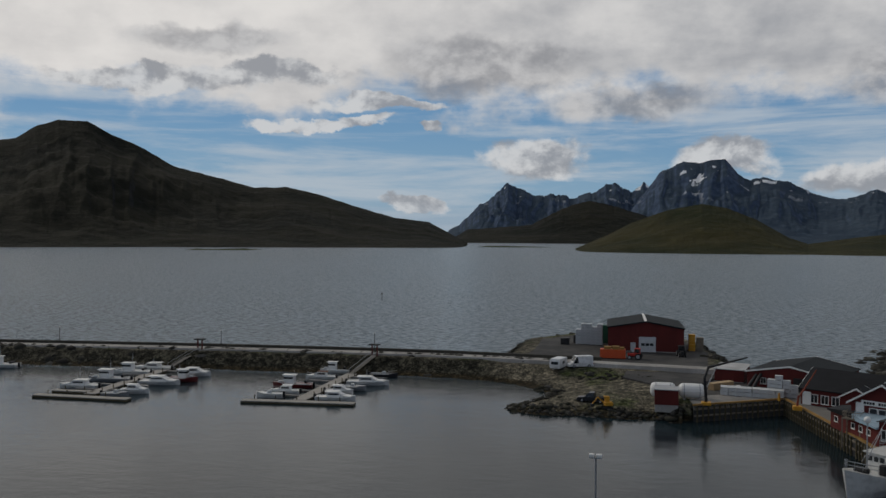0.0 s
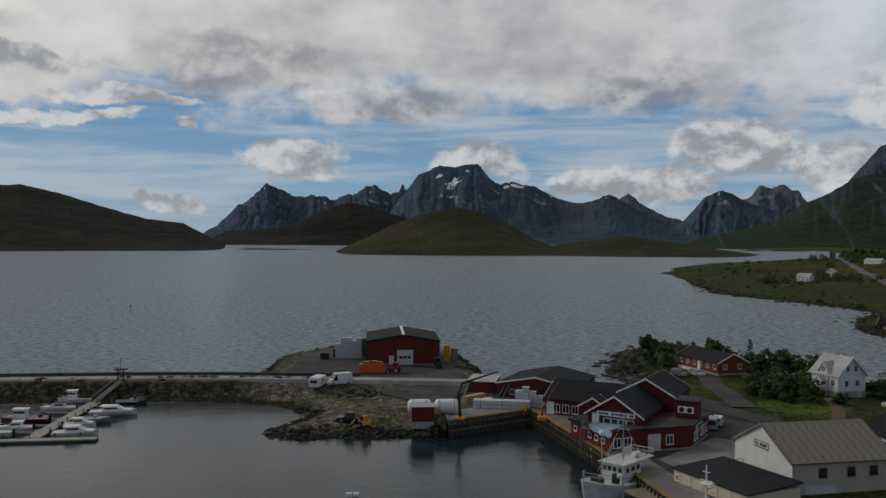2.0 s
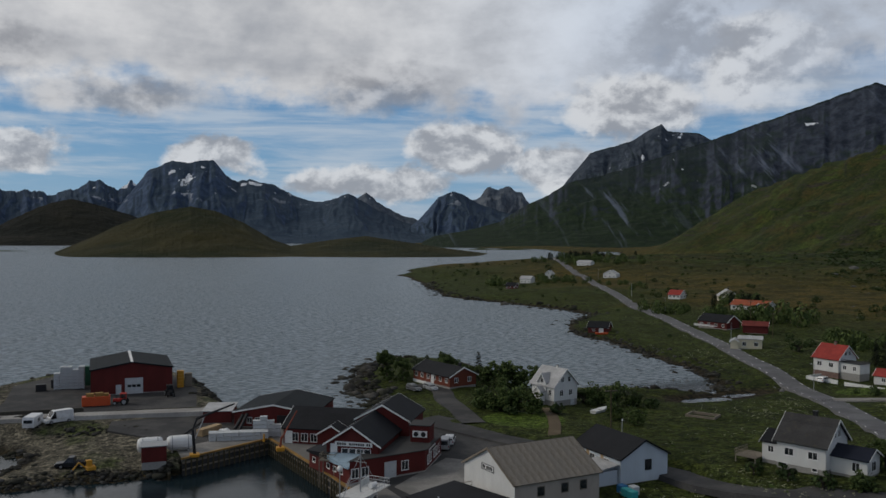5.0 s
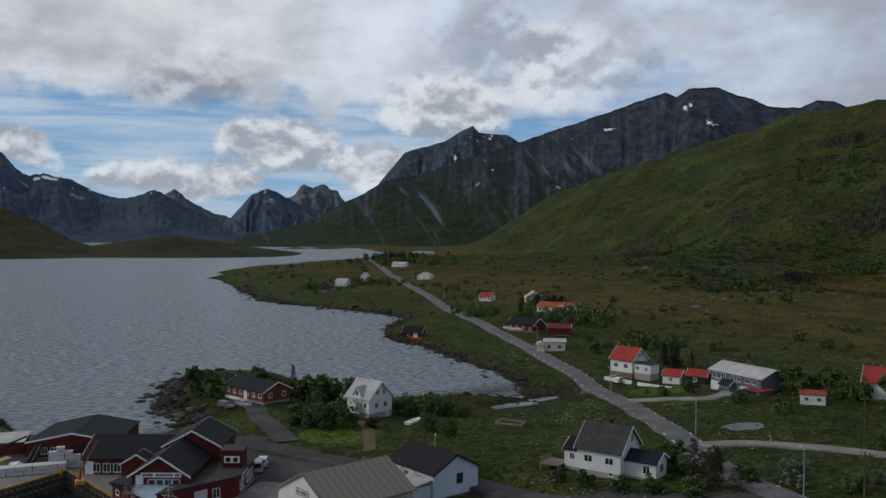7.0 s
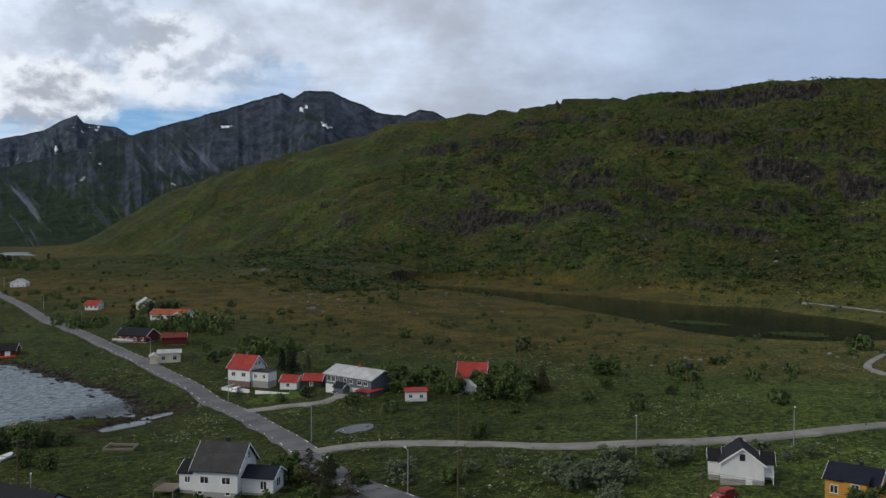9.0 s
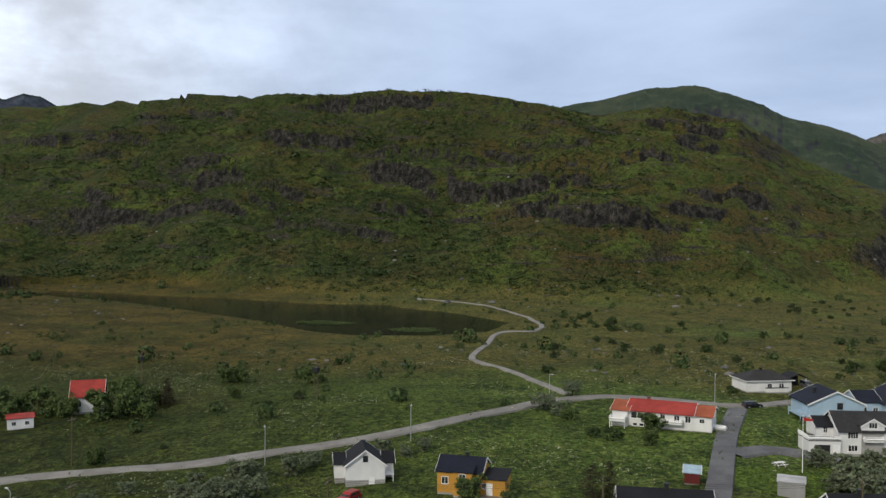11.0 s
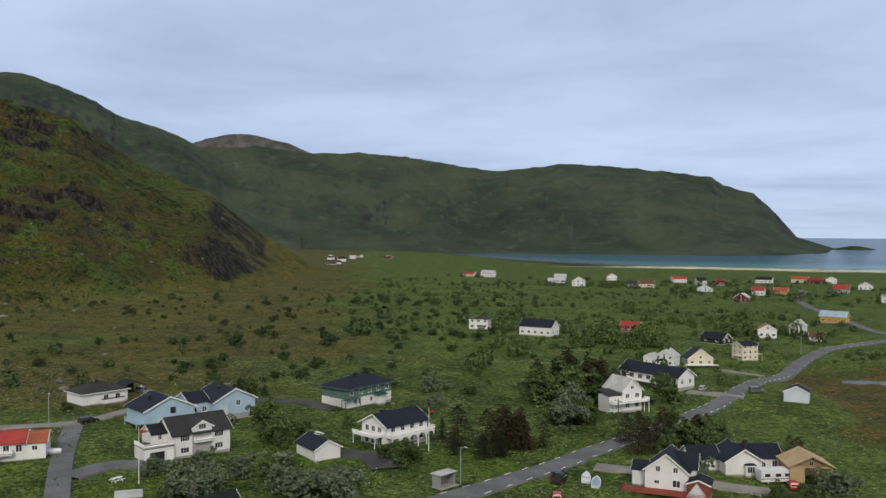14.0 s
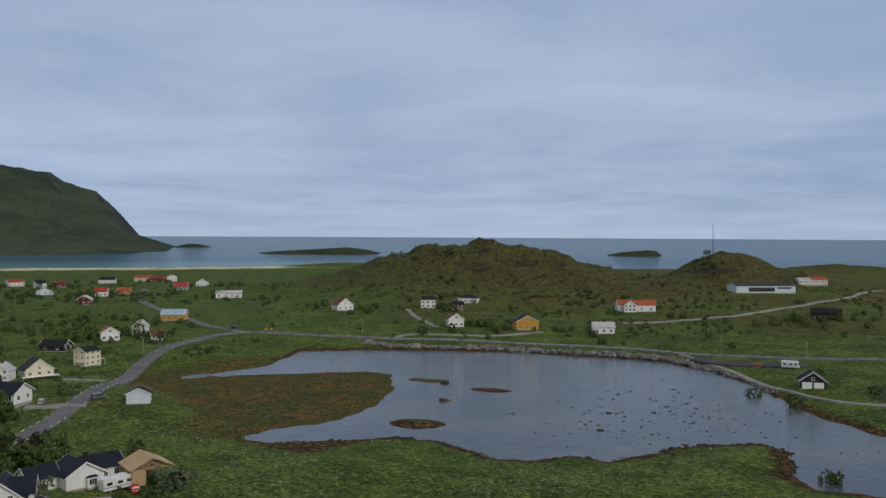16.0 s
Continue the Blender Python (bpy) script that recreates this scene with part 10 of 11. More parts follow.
def tanks():
    for x, y, yaw, ln, rad in ((-9.6, 153.4, 6, 4.2, 1.25), (-4.9, 153.8, 6, 4.4, 1.25)):
        r = thing("storage_tank", "white horizontal storage tank on cradles", "tank", x, y, yaw, 2.5, "storage tanks")
        bm = bmesh.new()
        prof = [(0, 0.5), (0.15, 0.95), (0.5, 1.2), (0.9, 1.25), (ln - 0.9, 1.25), (ln - 0.5, 1.2), (ln - 0.15, 0.95), (ln, 0.5)]
        loft(bm, [[(px, pr / 1.25 * rad * math.cos(k * math.pi / 8), 1.6 + pr / 1.25 * rad * math.sin(k * math.pi / 8)) for k in range(16)] for px, pr in prof])
        bmesh.ops.recalc_face_normals(bm, faces=bm.faces[:])
        part("shell", bm, M_WHITE, r)
        for px in (0.9, ln - 0.9):
            part("cradle", boxes((px - 0.15, px + 0.15, -0.9, 0.9, -0.6, 0.6)), M_CONC, r)
            part("band", rods(((px - 0.06, 0, 1.6), (px + 0.06, 0, 1.6), rad + 0.02, rad + 0.02, 16)), M_STEEL, r)
    r = thing("transformer_hut", "small dark red hut with a grey roof on posts", "shed", -8.6, 148.6, 4, 2.3)
    block(r, 0, 3.9, 0, 2.6, 2.5, 0.15, W_RED, M_STEEL, kind="flat", base=0.05, over=0.15)
    part("posts", rods(((0.2, 0.2, -3), (0.2, 0.2, 0), 0.15), ((3.7, 0.2, -3), (3.7, 0.2, 0), 0.15)), M_WOOD_DARK, r)


def tubs():
    rnd = random.Random(3)

    def tub():
        bm = boxes((-0.6, 0.6, -0.5, 0.5, 0.1, 0.72), (-0.6, -0.35, -0.5, 0.5, 0.0, 0.1), (0.35, 0.6, -0.5, 0.5, 0.0, 0.1), (-0.64, 0.64, -0.54, 0.54, 0.66, 0.74))
        return bm

    me = kept_mesh(("fish_tub",), tub)
    if not me.materials:
        me.materials.append(M_TUB)

    def stack(x, y, z, n, yaw, group):
        for k in range(n):
            ob = tagged(new("fish_tub", me), "stacked pale grey plastic fish tub", "fish tub", group)
            ob.matrix_basis = pose(x + rnd.uniform(-0.05, 0.05), y + rnd.uniform(-0.05, 0.05), z + k * 0.74, 0, 0, yaw + rnd.uniform(-3, 3))

    for i in range(8):
        for j in range(2):
            stack(2.8 + i * 1.3, 159.6 + j * 1.1 - i * 0.12, 2.68, 2, -6, "fish tubs on the quay")
    for i, n in enumerate((4, 5, 4, 3)):
        stack(10.6 + i * 1.25, 161.4 - i * 0.3, 2.68, n, -10, "fish tubs on the quay")
    for i in range(5):
        for j in range(2):
            stack(-31.5 + i * 1.35, 219.0 + j * 1.3, 3.06, (5, 7, 7, 6, 7)[i], 6, "fish tubs by the warehouse")
    for x, y, mat, ln, h, label in ((-35.6, 216.6, M_DARKM, 2.2, 1.6, "dark plastic crate by the yard edge"), (-33.0, 221.0, M_DARKM, 2.4, 2.0, "dark plastic crate by the yard edge"), (-26.0, 222.6, M_GREEN, 2.0, 4.6, "stack of green crates")):
        r = thing("crate", label, "crate", x, y, 5, 3.06)
        part("body", boxes((0, ln, 0, 1.6, 0, h), bevel=0.05), mat, r)
    y_ = thing("crate_stack", "tall stack of yellow crates", "crate", -4.4, 214.5, 6, 3.06)
    for k in range(5):
        part("crate", boxes((0, 1.5, 0, 1.5, k * 0.8, k * 0.8 + 0.76), bevel=0.04), M_YELLOW, y_)
    g_ = thing("crate_stack", "stack of weathered wooden crates", "crate", -2.6, 215.5, 6, 3.06)
    for k in range(4):
        part("crate", boxes((0, 1.6, 0, 1.5, k * 0.8, k * 0.8 + 0.76), bevel=0.04), M_WOOD, g_)
    c = thing("container", "orange-red open-top skip with brown crates on it", "container", -23.2, 195.2, 4, 3.0)
    part("body", boxes((0, 5.6, 0, 2.3, 0.15, 2.1), bevel=0.04), M_ORANGE, c)
    for i in range(8):
        part("rib", boxes((0.3 + i * 0.7, 0.42 + i * 0.7, -0.08, 0.0, 0.2, 2.0)), M_ORANGE, c)
    for x0, x1, top in ((0.8, 2.4, 2.7), (2.6, 4.2, 2.8), (4.3, 5.3, 2.6)):
        part("crate", boxes((x0, x1, 0.3, 1.8, 2.1, top)), M_KERB, c, "brown crate")
    p = thing("pallet_pile", "pile of fresh timber pallets", "pallets", 1.0, 163.5, 50, 2.68)
    for k in range(8):
        part("pallet", boxes((0, 5.6, 0, 1.3, k * 0.16, k * 0.16 + 0.12)), W_RAW, p)
    b = thing("waste_tubs", "blue and teal plastic waste tubs", "bin", 59.4, 111.6, -79, 2.7)
    part("blue_tub", boxes((-1.8, -0.6, -0.6, 0.6, 0, 1.2), bevel=0.08), M_BLUEP, b)
    part("teal_tub", boxes((-0.4, 0.9, -1.0, 0.2, 0, 1.1), bevel=0.08), M_TEAL, b)
    part("teal_tub", boxes((1.0, 2.2, -1.0, 0.2, 0, 1.1), bevel=0.08), M_TEAL, b)
    part("grey_tub", boxes((-0.4, 0.9, 0.4, 1.5, 0, 1.3), bevel=0.08), M_TUB, b)
    for x, y in ((9.0, 163.4), (5.0, 165.8), (16.2, 158.0)):
        k = thing("tarpaulin", "crumpled white tarpaulin over gear", "gear", x, y, x * 20, 2.68)
        bm = bmesh.new()
        blob(bm, (0, 0, 0.3), 0.9, int(x), 2, 0.3, 0.6)
        part("sheet", bm, M_WHITE, k)
    bl = thing("bollard", "yellow mooring bollard on the quay corner", "bollard", 11.6, 157.0, 0, 2.68)
    part("post", rods(((0, 0, 0), (0, 0, 1.3), 0.22, 0.16, 10)), M_YELLOW, bl)


crane_black()
crane_red()
tanks()
tubs()


# ---- boats ----
def hull_mesh(L, W, h, sheer=0.3, tip=1.0):
    bm = bmesh.new()
    secs = []
    for k in np.linspace(0, 1, 9):
        x = -L / 2 + L * k
        w = W / 2 * (1 - max(0, (k - 0.45) / 0.55) ** 2.2 * tip) * (0.88 + 0.12 * min(1, k * 4))
        top = h + sheer * k ** 2
        secs.append([(x, -w, top), (x - 0.0, -w * 0.92, top * 0.45), (x, -w * 0.55, -0.25), (x, w * 0.55, -0.25), (x, w * 0.92, top * 0.45), (x, w, top)])
    loft(bm, secs)
    bmesh.ops.recalc_face_normals(bm, faces=bm.faces[:])
    return bm


def boat(label, x, y, yaw, L, W, hull, cabin="cruiser", name="motorboat", mast=0.0, top=None, h=0.75):
    r = thing(name, label, "boat", x, y, yaw, 0.0, "moored boats")
    part("hull", hull_mesh(L, W, h), hull, r)
    part("gunwale", boxes((-L / 2, L * 0.22, -W / 2 - 0.03, -W / 2 + 0.10, h + 0.03, h + 0.12), (-L / 2, L * 0.22, W / 2 - 0.10, W / 2 + 0.03, h + 0.03, h + 0.12)), M_WHITE, r)
    if cabin == "cruiser":
        bm = bmesh.new()
        loft(bm, [[(px, s * W * k, pz) for px, pz in ((-L * 0.22, h), (-L * 0.18, h + 0.95), (L * 0.08, h + 0.95), (L * 0.22, h + 0.35), (L * 0.40, h + 0.20), (L * 0.40, h))] for s, k in ((-1, 0.36), (1, 0.36))])
        bmesh.ops.recalc_face_normals(bm, faces=bm.faces[:])
        part("cabin", bm, M_WHITE, r)
        part("window_band", boxes((-L * 0.17, L * 0.10, -W * 0.37, W * 0.37, h + 0.45, h + 0.75)), M_GLASS, r)
        part("roof", boxes((-L * 0.26, L * 0.10, -W * 0.38, W * 0.38, h + 0.95, h + 1.03), bevel=0.03), top or M_WHITE, r)
    elif cabin == "wheelhouse":
        part("wheelhouse", boxes((-L * 0.05, L * 0.20, -W * 0.3, W * 0.3, h, h + 1.7), bevel=0.06), M_WHITE, r)
        part("window_band", boxes((-L * 0.03, L * 0.205, -W * 0.305, W * 0.305, h + 1.0, h + 1.4)), M_GLASS, r)
        part("roof", boxes((-L * 0.09, L * 0.24, -W * 0.34, W * 0.34, h + 1.7, h + 1.8)), top or M_WHITE, r)
        part("hatch", boxes((L * 0.25, L * 0.36, -W * 0.2, W * 0.2, h + 0.1, h + 0.5), bevel=0.05), M_TUB, r)
        part("net_drum", rods(((-L * 0.34, -W * 0.25, h + 0.45), (-L * 0.34, W * 0.25, h + 0.45), 0.3)), M_DARKM, r)
    else:
        part("console", boxes((-0.3, 0.4, -0.4, 0.4, h * 0.6, h + 0.6), bevel=0.06), M_TUB, r)
        part("thwart", boxes((-L * 0.3, -L * 0.22, -W * 0.42, W * 0.42, h * 0.8, h * 0.9)), M_WOOD, r)
    if mast:
        part("mast", rods(((-0.2, 0, h + 0.8), (-0.3, 0, h + mast), 0.06, 0.03), ((-0.3, -0.5, h + mast * 0.7), (-0.3, 0.5, h + mast * 0.7), 0.03)), M_STEEL, r)
    part("outboard", boxes((-L / 2 - 0.45, -L / 2 - 0.02, -0.2, 0.2, 0.1, h + 0.45), bevel=0.08), M_DARKM, r)
    part("rail", rods(((L * 0.15, -W * 0.40, h + 0.55), (L * 0.46, -0.1, h + 0.75), 0.025, 0.025, 4), ((L * 0.15, W * 0.40, h + 0.55), (L * 0.46, 0.1, h + 0.75), 0.025, 0.025, 4),
                      ((L * 0.15, -W * 0.40, h + 0.1), (L * 0.15, -W * 0.40, h + 0.55), 0.025, 0.025, 4), ((L * 0.15, W * 0.40, h + 0.1), (L * 0.15, W * 0.40, h + 0.55), 0.025, 0.025, 4)), M_STEEL, r)
    return r


B_WHITE, B_RED, B_DARK, B_GREY = paint("white_gelcoat", (0.62, 0.62, 0.60)), paint("dark_red_hull", (0.12, 0.018, 0.016)), paint("dark_hull", (0.03, 0.03, 0.035)), paint("grey_hull", (0.22, 0.23, 0.24))
B_BROWN = plain("brown_canopy", (0.14, 0.07, 0.05), 0.8)
BOATS = [  # label, x, y, yaw, length, width, hull, cabin, mast
    ("small open white boat with an outboard", -78.6, 144.6, 190, 5.0, 1.9, B_WHITE, "open", 0),
    ("white cabin boat at the pontoon", -77.4, 148.4, 192, 5.6, 2.1, B_WHITE, "cruiser", 0),
    ("dark red wooden fishing boat with wheelhouse", -79.4, 155.6, 190, 8.2, 2.7, B_RED, "wheelhouse", 2.6),
    ("white cabin boat with a brown canopy", -78.0, 165.6, 192, 6.4, 2.3, B_WHITE, "cruiser", 0),
    ("white boat with a raised white canopy", -78.6, 174.2, 190, 6.6, 2.3, B_WHITE, "wheelhouse", 0),
    ("white cabin cruiser at the pontoon head", -65.6, 145.6, 12, 7.4, 2.6, B_WHITE, "cruiser", 0),
    ("small white motorboat beside the walkway", -67.6, 151.8, 10, 5.4, 2.1, B_WHITE, "cruiser", 0),
    ("grey and white motorboat with outboard", -66.8, 156.2, 10, 5.6, 2.1, B_GREY, "open", 0),
    ("large white fishing cruiser with rails", -66.2, 163.0, 12, 8.6, 2.9, B_WHITE, "cruiser", 2.4),
    ("dark open boat near the breakwater", -66.4, 172.4, 12, 6.0, 2.0, B_DARK, "open", 0),
    ("white cabin boat with a small aft mast", -118.6, 141.0, 192, 8.0, 2.8, B_WHITE, "cruiser", 3.4),
    ("grey fishing boat with a wheelhouse and mast", -118.2, 149.6, 192, 9.0, 3.0, B_GREY, "wheelhouse", 4.2),
    ("white fishing boat with an orange hatch", -119.6, 158.6, 192, 8.4, 2.9, B_WHITE, "wheelhouse", 4.0),
    ("large white cabin cruiser at the inner berth", -118.6, 164.6, 192, 8.6, 3.0, B_WHITE, "cruiser", 2.0),
    ("grey inflatable boat at the pontoon head", -106.0, 135.8, 12, 5.2, 2.0, B_GREY, "open", 0),
    ("low white motorboat with outboard", -105.0, 140.0, 12, 5.8, 2.1, B_WHITE, "cruiser", 0),
    ("white fishing cruiser with dark trim", -106.2, 149.8, 12, 8.4, 2.9, B_WHITE, "cruiser", 2.2),
    ("red-hulled fishing boat with white wheelhouse", -104.4, 154.4, 12, 7.2, 2.7, B_RED, "wheelhouse", 3.0),
    ("white motorboat with two outboards", -105.6, 161.4, 12, 7.0, 2.5, B_WHITE, "cruiser", 0),
    ("white fishing boat moored by the breakwater", -153.6, 157.0, 190, 9.0, 3.0, B_WHITE, "wheelhouse", 4.0),
]
for label_, x_, y_, yaw_, L_, W_, hull_, cab_, mast_ in BOATS:
    boat(label_, x_, y_, yaw_, L_, W_, hull_, cab_, mast=mast_, top=B_BROWN if "brown canopy" in label_ else None)


def pontoon(label, walk, head, second=None):
    r = thing("pontoon", label, "pontoon", walk[1][0], walk[1][1], 0, 0.0)
    o = Vector((walk[1][0], walk[1][1]))

    def strip(a, b, w, name):
        a, b = Vector(a) - o, Vector(b) - o
        d = (b - a).normalized()
        n = Vector((-d.y, d.x)) * w / 2
        bm = bmesh.new()
        prism(bm, [tuple(a - n), tuple(b - n), tuple(b + n), tuple(a + n)], 0.30, 0.45)
        part(name, bm, M_WOOD_PALE, r)
        bm = bmesh.new()
        n2 = n * 0.92
        prism(bm, [tuple(a - n2), tuple(b - n2), tuple(b + n2), tuple(a + n2)], -0.4, 0.30)
        part("float", bm, M_WOOD_DARK, r)
        ln = (b - a).length
        for k in range(int(ln / 4)):
            c = a + d * (2 + k * 4)
            part("mooring_post", rods(((c.x + n.x, c.y + n.y, 0.3), (c.x + n.x, c.y + n.y, 1.2), 0.09)), M_WOOD_DARK, r)

    strip(*walk, 2.4, "walkway")
    strip(*head, 1.9, "head")
    if second:
        strip(*second, 1.5, "side_finger")
    for k in range(5):
        a, b = Vector(walk[0]), Vector(walk[1])
        c = a.lerp(b, 0.12 + 0.18 * k) - o
        for s in (-1, 1):
            bm = bmesh.new()
            x0, x1 = (c.x + 1.2, c.x + 6.2) if s > 0 else (c.x - 6.2, c.x - 1.2)
            box(bm, x0, x1, c.y - 0.25 + s * 0.5, c.y + 0.25 + s * 0.5, 0.15, 0.38)
            part("finger", bm, M_WOOD_PALE, r)


M_WOOD_PALE = plain("bleached_planks", (0.36, 0.34, 0.31), 0.9, grain=0.2, scale=1.5)
pontoon("floating timber pontoon with boat berths", ((-73.8, 172.5), (-71.3, 142.0)), ((-81.2, 139.0), (-60.6, 142.6)))
pontoon("floating timber pontoon with boat berths", ((-115.6, 167.0), (-111.2, 135.0)), ((-120.4, 131.4), (-101.2, 133.2)), ((-120.4, 136.2), (-112, 137.2)))


def gangway(x0, y0, x1, y1):
    r = thing("gangway", "sloping timber gangway with rails and a portal", "gangway", x0, y0, 0, 0.0)
    a, b = Vector((0, 0, 3.5)), Vector((x1 - x0, y1 - y0, 0.5))
    d = (b - a).normalized()
    n = Vector((-d.y, d.x, 0)).normalized() * 0.7
    bm = bmesh.new()
    v = [bm.verts.new(p) for p in (a - n, a + n, b + n, b - n)]
    f = bm.faces.new(v)
    bmesh.ops.solidify(bm, geom=[f], thickness=0.15)
    part("ramp", bm, M_WOOD_PALE, r)
    for s in (-1, 1):
        part("rail", rods((a + n * s + Vector((0, 0, 0.9)), b + n * s + Vector((0, 0, 0.9)), 0.05), (a + n * s, a + n * s + Vector((0, 0, 0.9)), 0.04), (b + n * s, b + n * s + Vector((0, 0, 0.9)), 0.04)), M_STEEL, r)
        part("portal_post", boxes((n.x * s - 0.12, n.x * s + 0.12, n.y * s - 0.12, n.y * s + 0.12, 3.0, 5.8)), W_RED, r)
    part("portal_roof", boxes((-1.2, 1.2, -0.8, 0.8, 5.8, 6.0)), R_BLACK, r)


gangway(-71.6, 180.2, -73.8, 172.2)
gangway(-113.4, 175.4, -115.6, 166.8)


def trawler():
    r = thing("fishing_vessel", "white fishing vessel with a tall bow, mast and grey deck gear", "boat", 20.6, 115.8, 228, 0.0)
    bm = bmesh.new()
    secs = []
    L, W = 15.0, 5.4
    for k in np.linspace(0, 1, 12):
        x = -L / 2 + L * k
        w = W / 2 * (1 - max(0, (k - 0.5) / 0.5) ** 2.6) * (0.82 + 0.18 * min(1, k * 5))
        top = 2.0 + 1.5 * max(0, (k - 0.45) / 0.55) ** 1.5 + 0.5 * max(0, 0.2 - k)
        fl = 1 + 0.12 * k
        secs.append([(x + 0.5 * k, -w * fl, top), (x, -w, 0.9), (x - 0.3 * k, -w * 0.7, -0.8), (x - 0.3 * k, w * 0.7, -0.8), (x, w, 0.9), (x + 0.5 * k, w * fl, top)])
    loft(bm, secs)
    bmesh.ops.recalc_face_normals(bm, faces=bm.faces[:])
    part("hull", bm, B_WHITE, r)
    part("deck", boxes((-7.0, 3.0, -2.2, 2.2, 1.9, 2.05)), M_GREENDK, r, "worn green-grey deck")
    part("wheelhouse", boxes((-3.4, 1.0, -1.7, 1.7, 2.0, 4.4), bevel=0.1), B_WHITE, r)
    for i in range(4):
        part("wheelhouse_window", boxes((1.0, 1.04, -1.5 + i * 0.78, -0.95 + i * 0.78, 3.4, 4.0)), M_GLASS, r)
    for s in (-1, 1):
        for i in range(3):
            part("side_window", boxes((-3.0 + i * 1.3, -2.2 + i * 1.3, s * 1.7 - 0.02, s * 1.7 + 0.02, 3.3, 3.9)), M_GLASS, r)
    part("upper_deck", boxes((-6.4, 1.4, -2.0, 2.0, 4.4, 4.52)), B_WHITE, r)
    railing(r, [(-6.3, -1.9, 4.5), (-6.3, 1.9, 4.5), (-2, 1.9, 4.5)], 0.9, M_STEEL, 0.7)
    railing(r, [(-6.3, -1.9, 4.5), (-2, -1.9, 4.5)], 0.9, M_STEEL, 0.7)
    railing(r, [(4.4, -2.0, 2.9), (6.2, -1.2, 3.3), (7.6, 0, 3.6), (6.2, 1.2, 3.3), (4.4, 2.0, 2.9)], 0.9, M_STEEL, 0.7)
    part("mast", rods(((-1.6, 0, 4.5), (-1.6, 0, 10.4), 0.13, 0.07), ((-1.6, -1.0, 8.6), (-1.6, 1.0, 8.6), 0.05), ((-1.6, -0.7, 9.8), (-1.6, 0.7, 9.8), 0.04), ((-1.6, 0, 9.6), (-5.6, 0, 5.0), 0.03), ((-1.6, 0, 9.6), (4.6, 0, 4.0), 0.03)), M_STEEL, r)
    part("fore_mast", rods(((3.6, 0, 2.6), (3.6, 0, 8.6), 0.11, 0.06), ((3.6, 0, 4.0), (1.2, 0.4, 7.6), 0.06)), M_STEEL, r)
    bm = bmesh.new()
    bmesh.ops.create_uvsphere(bm, u_segments=14, v_segments=8, radius=0.42, matrix=Matrix.Translation((3.6, 0, 8.9)))
    part("radome", bm, M_WHITE, r)
    part("winch", rods(((4.6, -0.8, 3.0), (4.6, 0.8, 3.0), 0.42, 0.42, 12)), M_DARKM, r)
    part("net_hauler", boxes((2.0, 2.8, 1.0, 1.8, 2.0, 3.6), bevel=0.1), M_DARKM, r)
    for i in range(4):
        part("gas_bottle", rods(((-5.6 + i * 0.6, -1.2, 4.5), (-5.6 + i * 0.6, -1.2, 5.4), 0.2)), M_TUB, r)
    part("liferaft", rods(((-4.6, 0.6, 4.9), (-3.2, 0.6, 4.9), 0.36, 0.36, 12)), M_WHITE, r)
    bm = bmesh.new()
    bmesh.ops.create_uvsphere(bm, u_segments=12, v_segments=8, radius=0.5, matrix=Matrix.Translation((-7.4, 2.6, 1.6)))
    part("fender", bm, M_ORANGE, r, "orange buoy fender")
    part("lifebuoy", rods(((0.2, -1.72, 3.0), (0.2, -1.78, 3.0), 0.35, 0.35, 14)), M_ORANGE, r)
    s2 = thing("fishing_boat", "white fishing boat with a lattice mast below the shed", "boat", 28.6, 100.8, 40, 0.0)
    part("hull", hull_mesh(9.5, 3.4, 1.3, 0.5), B_WHITE, s2)
    part("wheelhouse", boxes((-0.4, 2.0, -1.0, 1.0, 1.3, 3.4), bevel=0.08), B_WHITE, s2)
    part("window_band", boxes((-0.3, 2.05, -1.02, 1.02, 2.5, 3.05)), M_GLASS, s2)
    part("mast", rods(((-0.6, 0, 3.4), (-0.6, 0, 8.2), 0.16, 0.08), ((-0.6, -0.8, 6.4), (-0.6, 0.8, 6.4), 0.05), ((-0.6, 0, 5.4), (1.0, 0, 5.4), 0.1), ((-0.6, -0.5, 7.4), (-0.6, 0.5, 7.4), 0.04)), M_WHITE, s2)
    part("radar", boxes((-1.1, 0.0, -0.7, 0.7, 6.0, 6.12)), M_WHITE, s2)


M_GREENDK = plain("green_grey_deck_paint", (0.12, 0.15, 0.14), 0.8, grain=0.25)
trawler()
for x_, y_ in ((-141.0, 166.0), (-94.5, 173.0), (-60.6, 178.0)):
    by_ = thing("buoy", "small orange-red mooring buoy afloat", "buoy", x_, y_, 0, 0.0, "mooring buoys")
    bm_ = bmesh.new()
    bmesh.ops.create_uvsphere(bm_, u_segments=12, v_segments=8, radius=0.42, matrix=Matrix.Translation((0, 0, 0.15)))
    part("float", bm_, M_ORANGE, by_)
    part("ring", rods(((0, 0, 0.5), (0, 0, 0.75), 0.08)), M_STEEL, by_)
mk_ = thing("sea_mark", "slim iron sea mark standing in the fjord", "sea mark", -141.3, 366, 0, 0.0)
part("pole", rods(((0, 0, -3), (0, 0, 3.6), 0.16, 0.10)), M_DARKM, mk_)
part("topmark", boxes((-0.3, 0.3, -0.3, 0.3, 3.0, 3.7), bevel=0.1), M_DARKM, mk_)


